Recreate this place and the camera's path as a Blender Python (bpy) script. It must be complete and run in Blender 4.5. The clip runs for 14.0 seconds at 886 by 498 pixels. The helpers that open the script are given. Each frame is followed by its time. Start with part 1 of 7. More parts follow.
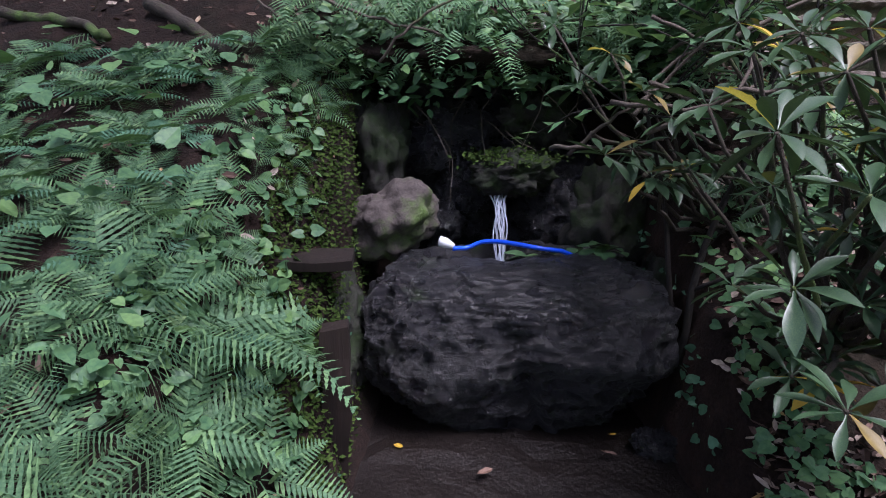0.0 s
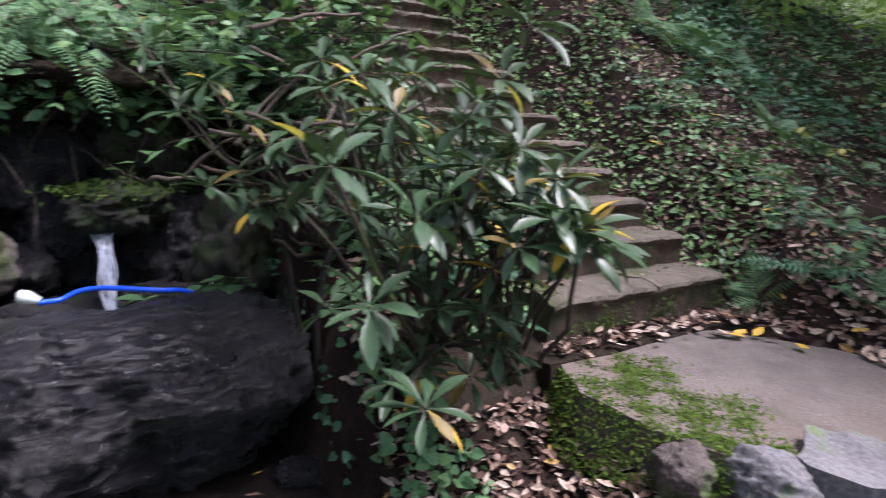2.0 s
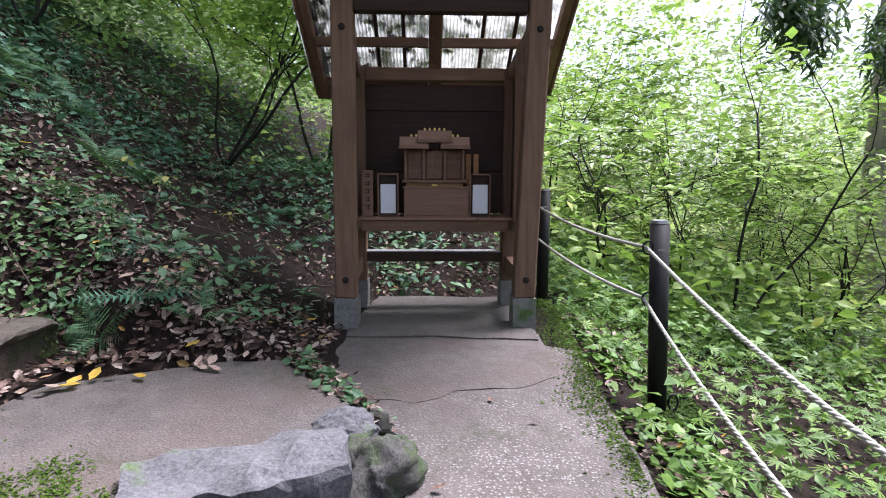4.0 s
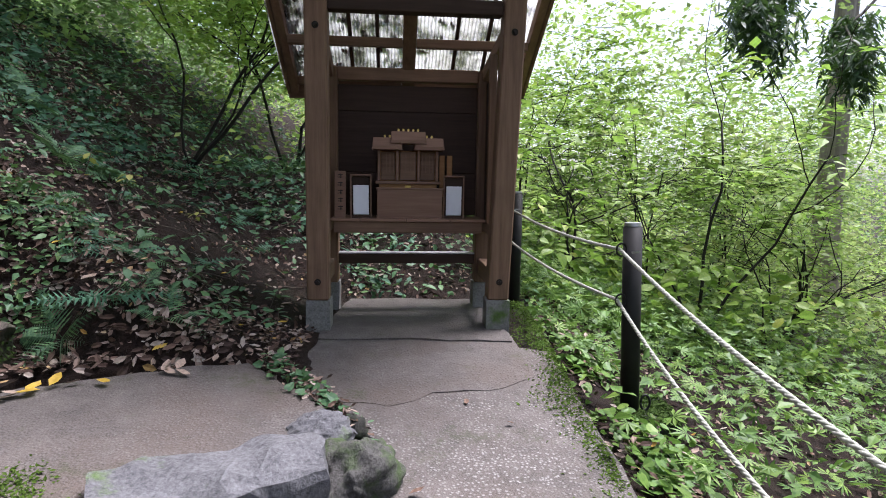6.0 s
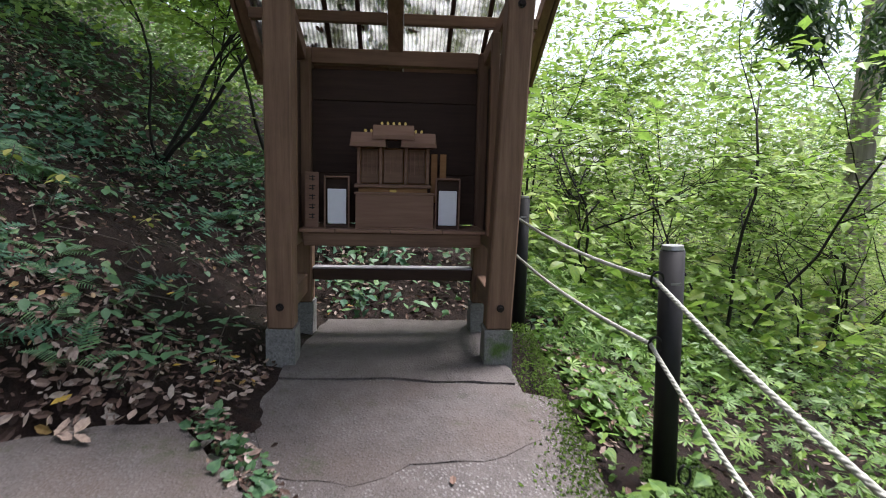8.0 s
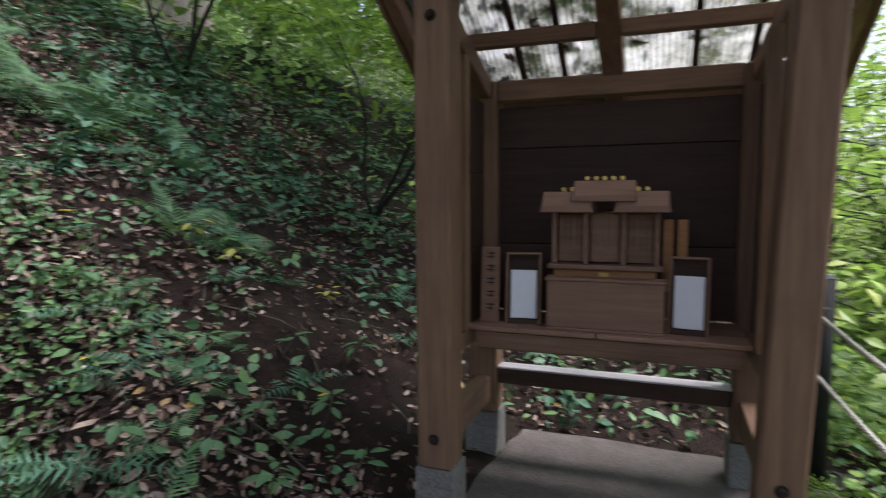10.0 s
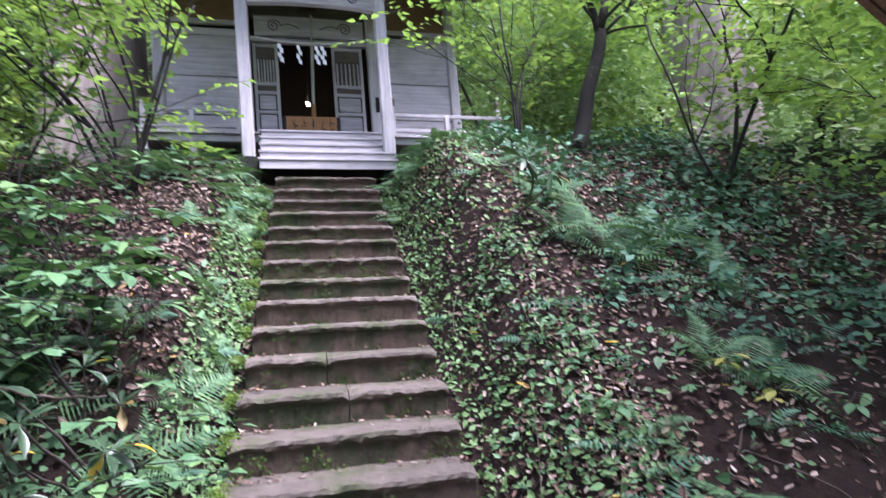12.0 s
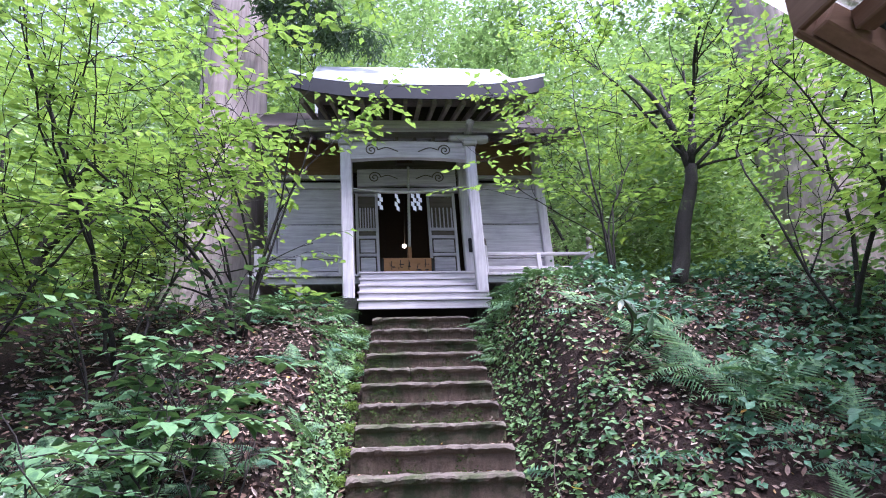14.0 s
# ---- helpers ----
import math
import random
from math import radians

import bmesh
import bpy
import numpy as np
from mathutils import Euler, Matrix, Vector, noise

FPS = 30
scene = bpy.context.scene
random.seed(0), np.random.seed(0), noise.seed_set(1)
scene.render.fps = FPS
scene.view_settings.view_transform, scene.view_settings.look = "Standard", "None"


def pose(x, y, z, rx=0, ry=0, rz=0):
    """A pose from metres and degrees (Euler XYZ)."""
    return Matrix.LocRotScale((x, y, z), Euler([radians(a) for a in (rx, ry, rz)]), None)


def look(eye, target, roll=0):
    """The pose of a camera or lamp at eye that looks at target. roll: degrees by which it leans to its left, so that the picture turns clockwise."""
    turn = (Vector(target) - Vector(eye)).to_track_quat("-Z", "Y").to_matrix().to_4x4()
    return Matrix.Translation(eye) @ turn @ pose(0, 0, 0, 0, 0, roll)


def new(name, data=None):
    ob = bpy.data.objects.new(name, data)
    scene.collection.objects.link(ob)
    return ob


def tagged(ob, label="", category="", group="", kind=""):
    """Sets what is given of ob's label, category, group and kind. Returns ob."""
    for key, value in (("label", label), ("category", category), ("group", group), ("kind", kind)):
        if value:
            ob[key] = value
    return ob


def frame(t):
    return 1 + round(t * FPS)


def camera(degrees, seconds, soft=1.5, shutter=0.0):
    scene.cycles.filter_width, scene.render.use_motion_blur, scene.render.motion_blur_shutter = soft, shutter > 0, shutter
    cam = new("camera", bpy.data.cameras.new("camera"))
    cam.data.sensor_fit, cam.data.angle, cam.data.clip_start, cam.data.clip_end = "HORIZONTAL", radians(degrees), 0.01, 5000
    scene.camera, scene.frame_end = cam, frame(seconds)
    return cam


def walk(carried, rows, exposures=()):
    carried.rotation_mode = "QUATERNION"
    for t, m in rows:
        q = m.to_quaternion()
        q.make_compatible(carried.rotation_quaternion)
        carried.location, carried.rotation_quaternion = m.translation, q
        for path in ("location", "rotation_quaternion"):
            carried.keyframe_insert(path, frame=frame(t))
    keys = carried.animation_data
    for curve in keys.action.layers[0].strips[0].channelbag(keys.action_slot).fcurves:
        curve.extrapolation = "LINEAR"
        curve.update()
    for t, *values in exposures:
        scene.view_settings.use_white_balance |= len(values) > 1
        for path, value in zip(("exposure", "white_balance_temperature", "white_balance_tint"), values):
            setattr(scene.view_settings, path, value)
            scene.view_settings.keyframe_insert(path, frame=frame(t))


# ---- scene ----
cam = camera(74.8, 14.0, soft=1.0, shutter=0.35)
PATH = [
    (0, (2.968, 1.183, 2.505), (2.961, 3.123, 2.02), 0.7),
    (0.5, (2.966, 1.184, 2.507), (2.959, 3.126, 2.029), 0.7),
    (1, (2.983, 1.191, 2.51), (3.224, 3.126, 2.067), 1.6),
    (1.5, (3.057, 1.218, 2.517), (3.793, 3.027, 2.088), 2.7),
    (2, (3.204, 1.184, 2.532), (4.25, 2.845, 2.149), 1.8),
    (2.5, (3.439, 1.058, 2.529), (4.879, 2.393, 2.147), 0.4),
    (3, (3.545, 0.967, 2.524), (5.401, 1.643, 2.212), 1.5),
    (3.5, (3.555, 0.908, 2.544), (5.519, 1.184, 2.283), 1.1),
    (4, (3.551, 0.888, 2.557), (5.533, 0.978, 2.302), 0.3),
    (6.5, (3.59, 0.948, 2.537), (5.575, 0.917, 2.289), 1.0),
    (7, (3.71, 0.92, 2.522), (5.694, 0.879, 2.269), 1.1),
    (7.2, (3.828, 0.884, 2.515), (5.811, 0.85, 2.258), 1.2),
    (9.3, (5.361, 0.736, 2.866), (7.328, 1.028, 2.649), 0.4),
    (9.5, (5.477, 0.69, 2.878), (7.419, 1.116, 2.664), -0.1),
    (10, (5.726, 0.709, 2.868), (7.534, 1.545, 2.687), -0.4),
    (10.5, (5.839, 0.809, 2.957), (7.318, 2.148, 2.808), -0.7),
    (11, (5.921, 0.796, 2.997), (7.014, 2.468, 2.897), -1.7),
    (11.5, (5.948, 0.737, 3.039), (6.669, 2.603, 3.052), -2.4),
    (12, (6.007, 0.674, 3.126), (6.463, 2.612, 3.308), -2.5),
    (12.5, (6.023, 0.657, 3.184), (6.304, 2.603, 3.552), -2.6),
    (13, (6.014, 0.666, 3.214), (6.201, 2.589, 3.729), -2.3),
    (13.5, (5.999, 0.666, 3.22), (6.157, 2.567, 3.823), -1.9),
    (14, (6.004, 0.663, 3.22), (6.15, 2.554, 3.855), -1.8),
]
EXPOSURES = [(0, 1.38, 5700, 30), (1, 1.5, 5700, 30), (2, 1.82, 6000, 28), (3, 2.12, 5950, 26), (4, 1.9, 5850, 23), (6.5, 1.7, 6000, 20), (9.5, 1.66, 6100, 18), (10.5, 1.85, 5900, 24), (11, 2.1, 5600, 31), (12, 2.35, 5600, 34), (14, 2.32, 5500, 35)]
walk(cam, [(t, look(eye, target, roll)) for t, eye, target, roll in PATH], EXPOSURES)

# world: pale overcast sky, one wide soft sun high over the clearing
world = bpy.data.worlds.new("world")
scene.world = world
world.use_nodes = True
_n = world.node_tree.nodes
_bg = _n["Background"]
_sky = _n.new("ShaderNodeTexSky")
_sky.sky_type, _sky.sun_disc = "NISHITA", False
_sky.sun_elevation, _sky.sun_rotation = radians(76), radians(120)
_sky.air_density, _sky.dust_density, _sky.ozone_density = 1.0, 2.5, 1.0
_pale = _n.new("ShaderNodeHueSaturation")
_pale.inputs["Saturation"].default_value = 0.55
world.node_tree.links.new(_sky.outputs[0], _pale.inputs["Color"])
world.node_tree.links.new(_pale.outputs[0], _bg.inputs[0])
_bg.inputs[1].default_value = 0.11
_sun = bpy.data.lights.new("sun", "SUN")
_sun.energy, _sun.angle, _sun.color = 3.2, radians(25), (1.0, 0.96, 0.9)
sun = new("sun", _sun)
sun.matrix_world = pose(0, 0, 40, 25, 0, 40)


# ---- materials ----
def ramp(nt, fac, stops):
    r = nt.nodes.new("ShaderNodeValToRGB")
    while len(r.color_ramp.elements) < len(stops):
        r.color_ramp.elements.new(0.5)
    for e, (p, c) in zip(r.color_ramp.elements, stops):
        e.position, e.color = p, (*c, 1)
    nt.links.new(fac, r.inputs[0])
    return r.outputs[0]


def noise_tex(nt, vec, scale, detail=4, rough=0.6, kind="ShaderNodeTexNoise"):
    n = nt.nodes.new(kind)
    n.inputs["Scale"].default_value = scale
    if kind == "ShaderNodeTexNoise":
        n.inputs["Detail"].default_value, n.inputs["Roughness"].default_value = detail, rough
    nt.links.new(vec, n.inputs["Vector"])
    return n.outputs[0]


def mix(nt, fac, a, b, mode="MIX"):
    m = nt.nodes.new("ShaderNodeMix")
    m.data_type, m.blend_type = "RGBA", mode
    for sock, v in ((m.inputs[0], fac), (m.inputs[6], a), (m.inputs[7], b)):
        if isinstance(v, (int, float)):
            sock.default_value = v
        elif isinstance(v, tuple):
            sock.default_value = (*v, 1)
        else:
            nt.links.new(v, sock)
    return m.outputs[2]


def base(name, rough=0.8, metal=0.0, spec=0.4):
    m = bpy.data.materials.new(name)
    m.use_nodes = True
    nt = m.node_tree
    b = nt.nodes["Principled BSDF"]
    b.inputs["Roughness"].default_value, b.inputs["Metallic"].default_value = rough, metal
    b.inputs["Specular IOR Level"].default_value = spec
    return m, nt, b


def coords(nt, stretch=(1, 1, 1)):
    tc = nt.nodes.new("ShaderNodeTexCoord")
    mp = nt.nodes.new("ShaderNodeMapping")
    mp.inputs["Scale"].default_value = stretch
    nt.links.new(tc.outputs["Object"], mp.inputs[0])
    return mp.outputs[0]


def bump(nt, b, height, strength, dist=0.02):
    n = nt.nodes.new("ShaderNodeBump")
    n.inputs["Strength"].default_value, n.inputs["Distance"].default_value = strength, dist
    nt.links.new(height, n.inputs["Height"])
    nt.links.new(n.outputs[0], b.inputs["Normal"])


def stone_mat(name, dark, light, moss=0.0, rough=0.85, scale=3.0, bumpy=0.6, moss_col=(0.07, 0.12, 0.025), moss_scale=2.2, vary=0.0):
    m, nt, b = base(name, rough)
    v = coords(nt)
    big, fine = noise_tex(nt, v, scale, 6, 0.65), noise_tex(nt, v, scale * 14, 5, 0.7)
    col = ramp(nt, big, [(0.3, dark), (0.7, light)])
    col = mix(nt, 0.55, col, ramp(nt, fine, [(0.3, tuple(c * 0.45 for c in dark)), (0.65, tuple(min(1, c * 1.25) for c in light))]))
    if vary:
        oi = nt.nodes.new("ShaderNodeObjectInfo")
        col = mix(nt, vary, col, ramp(nt, oi.outputs["Random"], [(0, tuple(c * 0.55 for c in dark)), (1, tuple(min(1, c * 1.2) for c in light))]))
    if moss:
        mn = noise_tex(nt, v, moss_scale, 7, 0.7)
        fac = ramp(nt, mn, [(0.62 - moss * 0.35, (0, 0, 0)), (0.72 - moss * 0.25, (1, 1, 1))])
        col = mix(nt, fac, col, mix(nt, fine, tuple(c * 0.4 for c in moss_col), tuple(c * 1.5 for c in moss_col)))
    nt.links.new(col, b.inputs["Base Color"])
    h = mix(nt, 0.4, big, fine)
    bump(nt, b, h, bumpy, 0.03)
    return m


def wood_mat(name, dark, light, axis=2, rough=0.75, scale=1.0, bumpy=0.35, stain=0.35):
    m, nt, b = base(name, rough, spec=0.3)
    s = [26.0 * scale] * 3
    s[axis] = 1.6 * scale
    v = coords(nt, tuple(s))
    grain = noise_tex(nt, v, 1.0, 6, 0.7)
    blot = noise_tex(nt, coords(nt), 2.3 * scale, 4, 0.6)
    col = ramp(nt, grain, [(0.32, dark), (0.68, light)])
    oi = nt.nodes.new("ShaderNodeObjectInfo")
    col = mix(nt, 0.35, col, ramp(nt, oi.outputs["Random"], [(0, tuple(c * 0.6 for c in dark)), (1, light)]))
    col = mix(nt, ramp(nt, blot, [(0.48, (0, 0, 0)), (0.75, (stain, stain, stain))]), col, tuple(c * 0.4 for c in dark))
    nt.links.new(col, b.inputs["Base Color"])
    bump(nt, b, grain, bumpy, 0.006)
    return m


def leaf_mat(name, stops, rough=0.5, trans=0.3, spec=0.35):
    """Foliage: the colour differs leaf by leaf, light passes through the blade."""
    m, nt, b = base(name, rough, spec=spec)
    geo = nt.nodes.new("ShaderNodeNewGeometry")
    col = ramp(nt, geo.outputs["Random Per Island"], stops)
    v = coords(nt)
    patch = ramp(nt, noise_tex(nt, v, 1.1, 5, 0.65), [(0.36, (0, 0, 0)), (0.62, (1, 1, 1))])
    fine = noise_tex(nt, v, 45.0, 3, 0.6)
    col = mix(nt, 0.5, col, mix(nt, patch, tuple(c * 0.4 for c in stops[0][1]), stops[-2 if len(stops) > 2 else -1][1]))
    col = mix(nt, 0.3, col, ramp(nt, fine, [(0.3, tuple(c * 0.5 for c in stops[0][1])), (0.7, stops[-1][1])]))
    nt.links.new(col, b.inputs["Base Color"])
    if trans:
        t = nt.nodes.new("ShaderNodeBsdfTranslucent")
        nt.links.new(mix(nt, 0.4, col, (0.25, 0.48, 0.08), "MIX"), t.inputs[0])
        ms = nt.nodes.new("ShaderNodeMixShader")
        ms.inputs[0].default_value = trans
        nt.links.new(b.outputs[0], ms.inputs[1])
        nt.links.new(t.outputs[0], ms.inputs[2])
        nt.links.new(ms.outputs[0], nt.nodes["Material Output"].inputs[0])
    return m


def litter_mat(name, stops, rough, trans, spec):
    """Fallen leaves: mostly dark and rotten, a few pale or yellow."""
    m, nt, b = base(name, rough, spec=spec)
    geo = nt.nodes.new("ShaderNodeNewGeometry")
    col = ramp(nt, geo.outputs["Random Per Island"], stops)
    fine = noise_tex(nt, coords(nt), 50.0, 3, 0.6)
    nt.links.new(mix(nt, 0.6, col, ramp(nt, fine, [(0.3, (0.35, 0.33, 0.32)), (0.7, (1, 1, 1))]), "MULTIPLY"), b.inputs["Base Color"])
    return m


def plain_mat(name, col, rough=0.6, metal=0.0, vary=0.25, scale=20.0, spec=0.4):
    m, nt, b = base(name, rough, metal, spec)
    n = noise_tex(nt, coords(nt), scale, 4, 0.6)
    nt.links.new(ramp(nt, n, [(0.3, tuple(c * (1 - vary) for c in col)), (0.7, col)]), b.inputs["Base Color"])
    bump(nt, b, n, 0.15, 0.005)
    return m


def soil_mat():
    m, nt, b = base("soil", 0.95, spec=0.2)
    v = coords(nt)
    big, mid, fine = noise_tex(nt, v, 0.7, 5), noise_tex(nt, v, 7.0, 6, 0.7), noise_tex(nt, v, 60.0, 4, 0.7)
    col = ramp(nt, mid, [(0.3, (0.005, 0.003, 0.0025)), (0.55, (0.021, 0.011, 0.008)), (0.75, (0.05, 0.027, 0.02))])
    col = mix(nt, ramp(nt, big, [(0.5, (0, 0, 0)), (0.65, (0.45, 0.45, 0.45))]), col, (0.016, 0.022, 0.008))
    col = mix(nt, 0.4, col, ramp(nt, fine, [(0.35, (0.006, 0.004, 0.003)), (0.7, (0.036, 0.024, 0.019))]))
    nt.links.new(col, b.inputs["Base Color"])
    bump(nt, b, mix(nt, 0.5, mid, fine), 1.0, 0.05)
    return m


def concrete_mat(name="concrete", pebbles=0.65, stain=0.8):
    """Old concrete: pebbles showing through, brown stains, moss in patches."""
    m, nt, b = base(name, 0.85, spec=0.3)
    v = coords(nt)
    big, mid, fine = noise_tex(nt, v, 0.9, 6, 0.6), noise_tex(nt, v, 5.0, 8, 0.75), noise_tex(nt, v, 120.0, 3, 0.8)
    col = ramp(nt, mid, [(0.3, (0.036, 0.029, 0.026)), (0.5, (0.082, 0.068, 0.061)), (0.72, (0.142, 0.121, 0.111))])
    col = mix(nt, ramp(nt, big, [(0.42, (0, 0, 0)), (0.62, (stain, stain, stain))]), col, (0.082, 0.055, 0.041))
    vo = nt.nodes.new("ShaderNodeTexVoronoi")
    vo.inputs["Scale"].default_value = 48.0
    nt.links.new(v, vo.inputs["Vector"])
    peb = ramp(nt, vo.outputs["Distance"], [(0.15, (1, 1, 1)), (0.45, (0, 0, 0))])
    show = ramp(nt, noise_tex(nt, v, 1.7, 5, 0.6), [(0.38, (0, 0, 0)), (0.58, (pebbles, pebbles, pebbles))])
    col = mix(nt, mix(nt, 1.0, peb, show, "MULTIPLY"), col, mix(nt, fine, (0.07, 0.062, 0.058), (0.62, 0.59, 0.57)))
    col = mix(nt, 0.4, col, ramp(nt, fine, [(0.35, (0.024, 0.020, 0.018)), (0.62, (0.178, 0.164, 0.156))]))
    moss = noise_tex(nt, v, 2.4, 9, 0.8)
    col = mix(nt, ramp(nt, moss, [(0.55, (0, 0, 0)), (0.70, (0.75, 0.75, 0.75))]), col, (0.040, 0.050, 0.018))
    nt.links.new(col, b.inputs["Base Color"])
    bump(nt, b, mix(nt, 0.5, mix(nt, 0.5, mid, fine), peb), 0.7, 0.012)
    return m


def emit_mat(name, col, power):
    m = bpy.data.materials.new(name)
    m.use_nodes = True
    b = m.node_tree.nodes["Principled BSDF"]
    b.inputs["Emission Color"].default_value, b.inputs["Emission Strength"].default_value = (*col, 1), power
    return m


def sheet_mat():
    """Clear corrugated plastic, dulled by dirt."""
    m, nt, b = base("corrugated_plastic", 0.35)
    n = noise_tex(nt, coords(nt), 3.0, 6, 0.7)
    col = ramp(nt, n, [(0.40, (0.06, 0.055, 0.045)), (0.52, (0.45, 0.44, 0.42)), (0.66, (0.8, 0.8, 0.8))])
    nt.links.new(col, b.inputs["Base Color"])
    t = nt.nodes.new("ShaderNodeBsdfTranslucent")
    nt.links.new(col, t.inputs[0])
    tr = nt.nodes.new("ShaderNodeBsdfTransparent")
    tr.inputs[0].default_value = (0.9, 0.9, 0.9, 1)
    m1, m2 = nt.nodes.new("ShaderNodeMixShader"), nt.nodes.new("ShaderNodeMixShader")
    m1.inputs[0].default_value, m2.inputs[0].default_value = 0.7, 0.14
    nt.links.new(b.outputs[0], m1.inputs[1]), nt.links.new(t.outputs[0], m1.inputs[2])
    nt.links.new(m1.outputs[0], m2.inputs[1]), nt.links.new(tr.outputs[0], m2.inputs[2])
    nt.links.new(m2.outputs[0], nt.nodes["Material Output"].inputs[0])
    return m


def water_mat():
    m, nt, b = base("water", 0.05, spec=0.6)
    b.inputs["Base Color"].default_value = (0.9, 0.95, 1, 1)
    b.inputs["Transmission Weight"].default_value, b.inputs["IOR"].default_value = 0.9, 1.33
    bump(nt, b, noise_tex(nt, coords(nt), 40.0, 3), 0.35, 0.01)
    return m


# Roof sheet: the paleness of reflected sky is painted into the colour.
def roof_metal_mat():
    m, nt, b = base("roof_metal", 0.42, 0.3)
    n = noise_tex(nt, coords(nt, (1, 1, 1)), 4.0, 5)
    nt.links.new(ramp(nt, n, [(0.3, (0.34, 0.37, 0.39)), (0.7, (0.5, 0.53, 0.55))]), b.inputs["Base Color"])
    return m


SOIL, CONCRETE, SLAB = soil_mat(), concrete_mat("pebbly_concrete", 0.95, 0.5), concrete_mat("worn_concrete", 0.2, 0.95)
# Stair colour differs by facing: upright faces browner, treads and lips slightly paler.
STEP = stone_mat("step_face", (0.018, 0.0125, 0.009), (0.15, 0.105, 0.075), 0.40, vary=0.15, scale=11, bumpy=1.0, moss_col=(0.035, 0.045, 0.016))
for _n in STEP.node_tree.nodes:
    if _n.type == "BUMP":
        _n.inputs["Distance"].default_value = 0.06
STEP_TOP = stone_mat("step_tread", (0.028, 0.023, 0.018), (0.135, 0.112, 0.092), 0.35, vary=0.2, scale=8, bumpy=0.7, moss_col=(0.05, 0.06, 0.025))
ROCK = stone_mat("field_rock", (0.018, 0.014, 0.013), (0.10, 0.082, 0.074), 0.3, vary=0.2, bumpy=1.0)
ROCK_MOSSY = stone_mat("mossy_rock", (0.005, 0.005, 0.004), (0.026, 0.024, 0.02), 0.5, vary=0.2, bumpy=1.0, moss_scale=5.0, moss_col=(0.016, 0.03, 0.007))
FLAT_ROCK = stone_mat("flat_rock", (0.040, 0.040, 0.044), (0.150, 0.146, 0.155), 0.10, bumpy=0.7, scale=4)
FOOTING = stone_mat("footing_concrete", (0.09, 0.085, 0.078), (0.24, 0.23, 0.215), 0.12, bumpy=0.6, scale=5)
CORNER_ROCK = stone_mat("corner_rock", (0.022, 0.02, 0.018), (0.10, 0.095, 0.088), 0.45, bumpy=1.0, scale=5, moss_col=(0.045, 0.075, 0.018), moss_scale=5)
WET_ROCK = stone_mat("wet_rock", (0.003, 0.003, 0.004), (0.017, 0.0168, 0.022), 0.06, rough=0.24, scale=3.2, bumpy=1.0, moss_col=(0.03, 0.06, 0.012))
_b = WET_ROCK.node_tree.nodes["Principled BSDF"]
_b.inputs["Roughness"].default_value, _b.inputs["Specular IOR Level"].default_value = 0.24, 1.0
for _n in WET_ROCK.node_tree.nodes:
    if _n.type == "BUMP":
        _n.inputs["Distance"].default_value = 0.10
def wet_boulder_mat():
    """Wet dark rock: chipped at three scales, its film of water broken by dull patches."""
    m, nt, b = base("wet_boulder", 0.3, spec=0.8)
    v = coords(nt, (1, 1, 1.5))
    big, mid, fine = noise_tex(nt, v, 4.5, 6, 0.7), noise_tex(nt, v, 16.0, 6, 0.75), noise_tex(nt, v, 55.0, 4, 0.7)
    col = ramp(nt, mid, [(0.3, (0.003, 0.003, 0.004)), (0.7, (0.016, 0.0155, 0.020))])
    moss = ramp(nt, noise_tex(nt, v, 3.1, 7, 0.7), [(0.60, (0, 0, 0)), (0.68, (0.8, 0.8, 0.8))])
    nt.links.new(mix(nt, moss, col, mix(nt, fine, (0.004, 0.008, 0.002), (0.03, 0.06, 0.012))), b.inputs["Base Color"])
    nt.links.new(ramp(nt, big, [(0.35, (0.16, 0.16, 0.16)), (0.65, (0.48, 0.48, 0.48))]), b.inputs["Roughness"])
    bump(nt, b, mix(nt, 0.35, mix(nt, 0.5, big, mid), fine), 1.0, 0.11)
    return m


WET_BOULDER = wet_boulder_mat()
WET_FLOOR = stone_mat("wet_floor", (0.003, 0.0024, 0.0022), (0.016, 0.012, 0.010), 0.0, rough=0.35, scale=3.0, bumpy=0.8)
MOSS = leaf_mat("moss", [(0, (0.028, 0.05, 0.008)), (1, (0.085, 0.14, 0.022))], 0.9, 0.15, 0.1)
HUT_Z, HUT_X, HUT_Y = (wood_mat("brown_wood_" + a, (0.115, 0.063, 0.040), (0.245, 0.145, 0.090), i) for a, i in (("z", 2), ("x", 0), ("y", 1)))
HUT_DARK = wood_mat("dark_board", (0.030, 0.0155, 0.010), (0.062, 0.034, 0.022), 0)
GREY_Z, GREY_X, GREY_Y = (wood_mat("weathered_wood_" + a, (0.235, 0.222, 0.232), (0.56, 0.535, 0.56), i, scale=0.8) for a, i in (("z", 2), ("x", 0), ("y", 1)))
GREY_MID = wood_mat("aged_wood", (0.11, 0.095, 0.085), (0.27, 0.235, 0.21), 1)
# Eave sheet: blue-grey taken near black, its shade put into the colour.
SHADED_EAVE_METAL = plain_mat("shaded_eave_metal", (0.012, 0.015, 0.020), 0.6, 0.0, scale=6, spec=0.2)
GREY_DARK = wood_mat("old_dark_wood", (0.05, 0.041, 0.035), (0.12, 0.10, 0.085), 0)
PALE_WOOD = wood_mat("pale_wood", (0.165, 0.088, 0.058), (0.265, 0.155, 0.108), 0, bumpy=0.1, stain=0.15)
ORANGE_WOOD = wood_mat("orange_wood", (0.22, 0.10, 0.038), (0.36, 0.19, 0.08), 0, bumpy=0.1, stain=0.1)
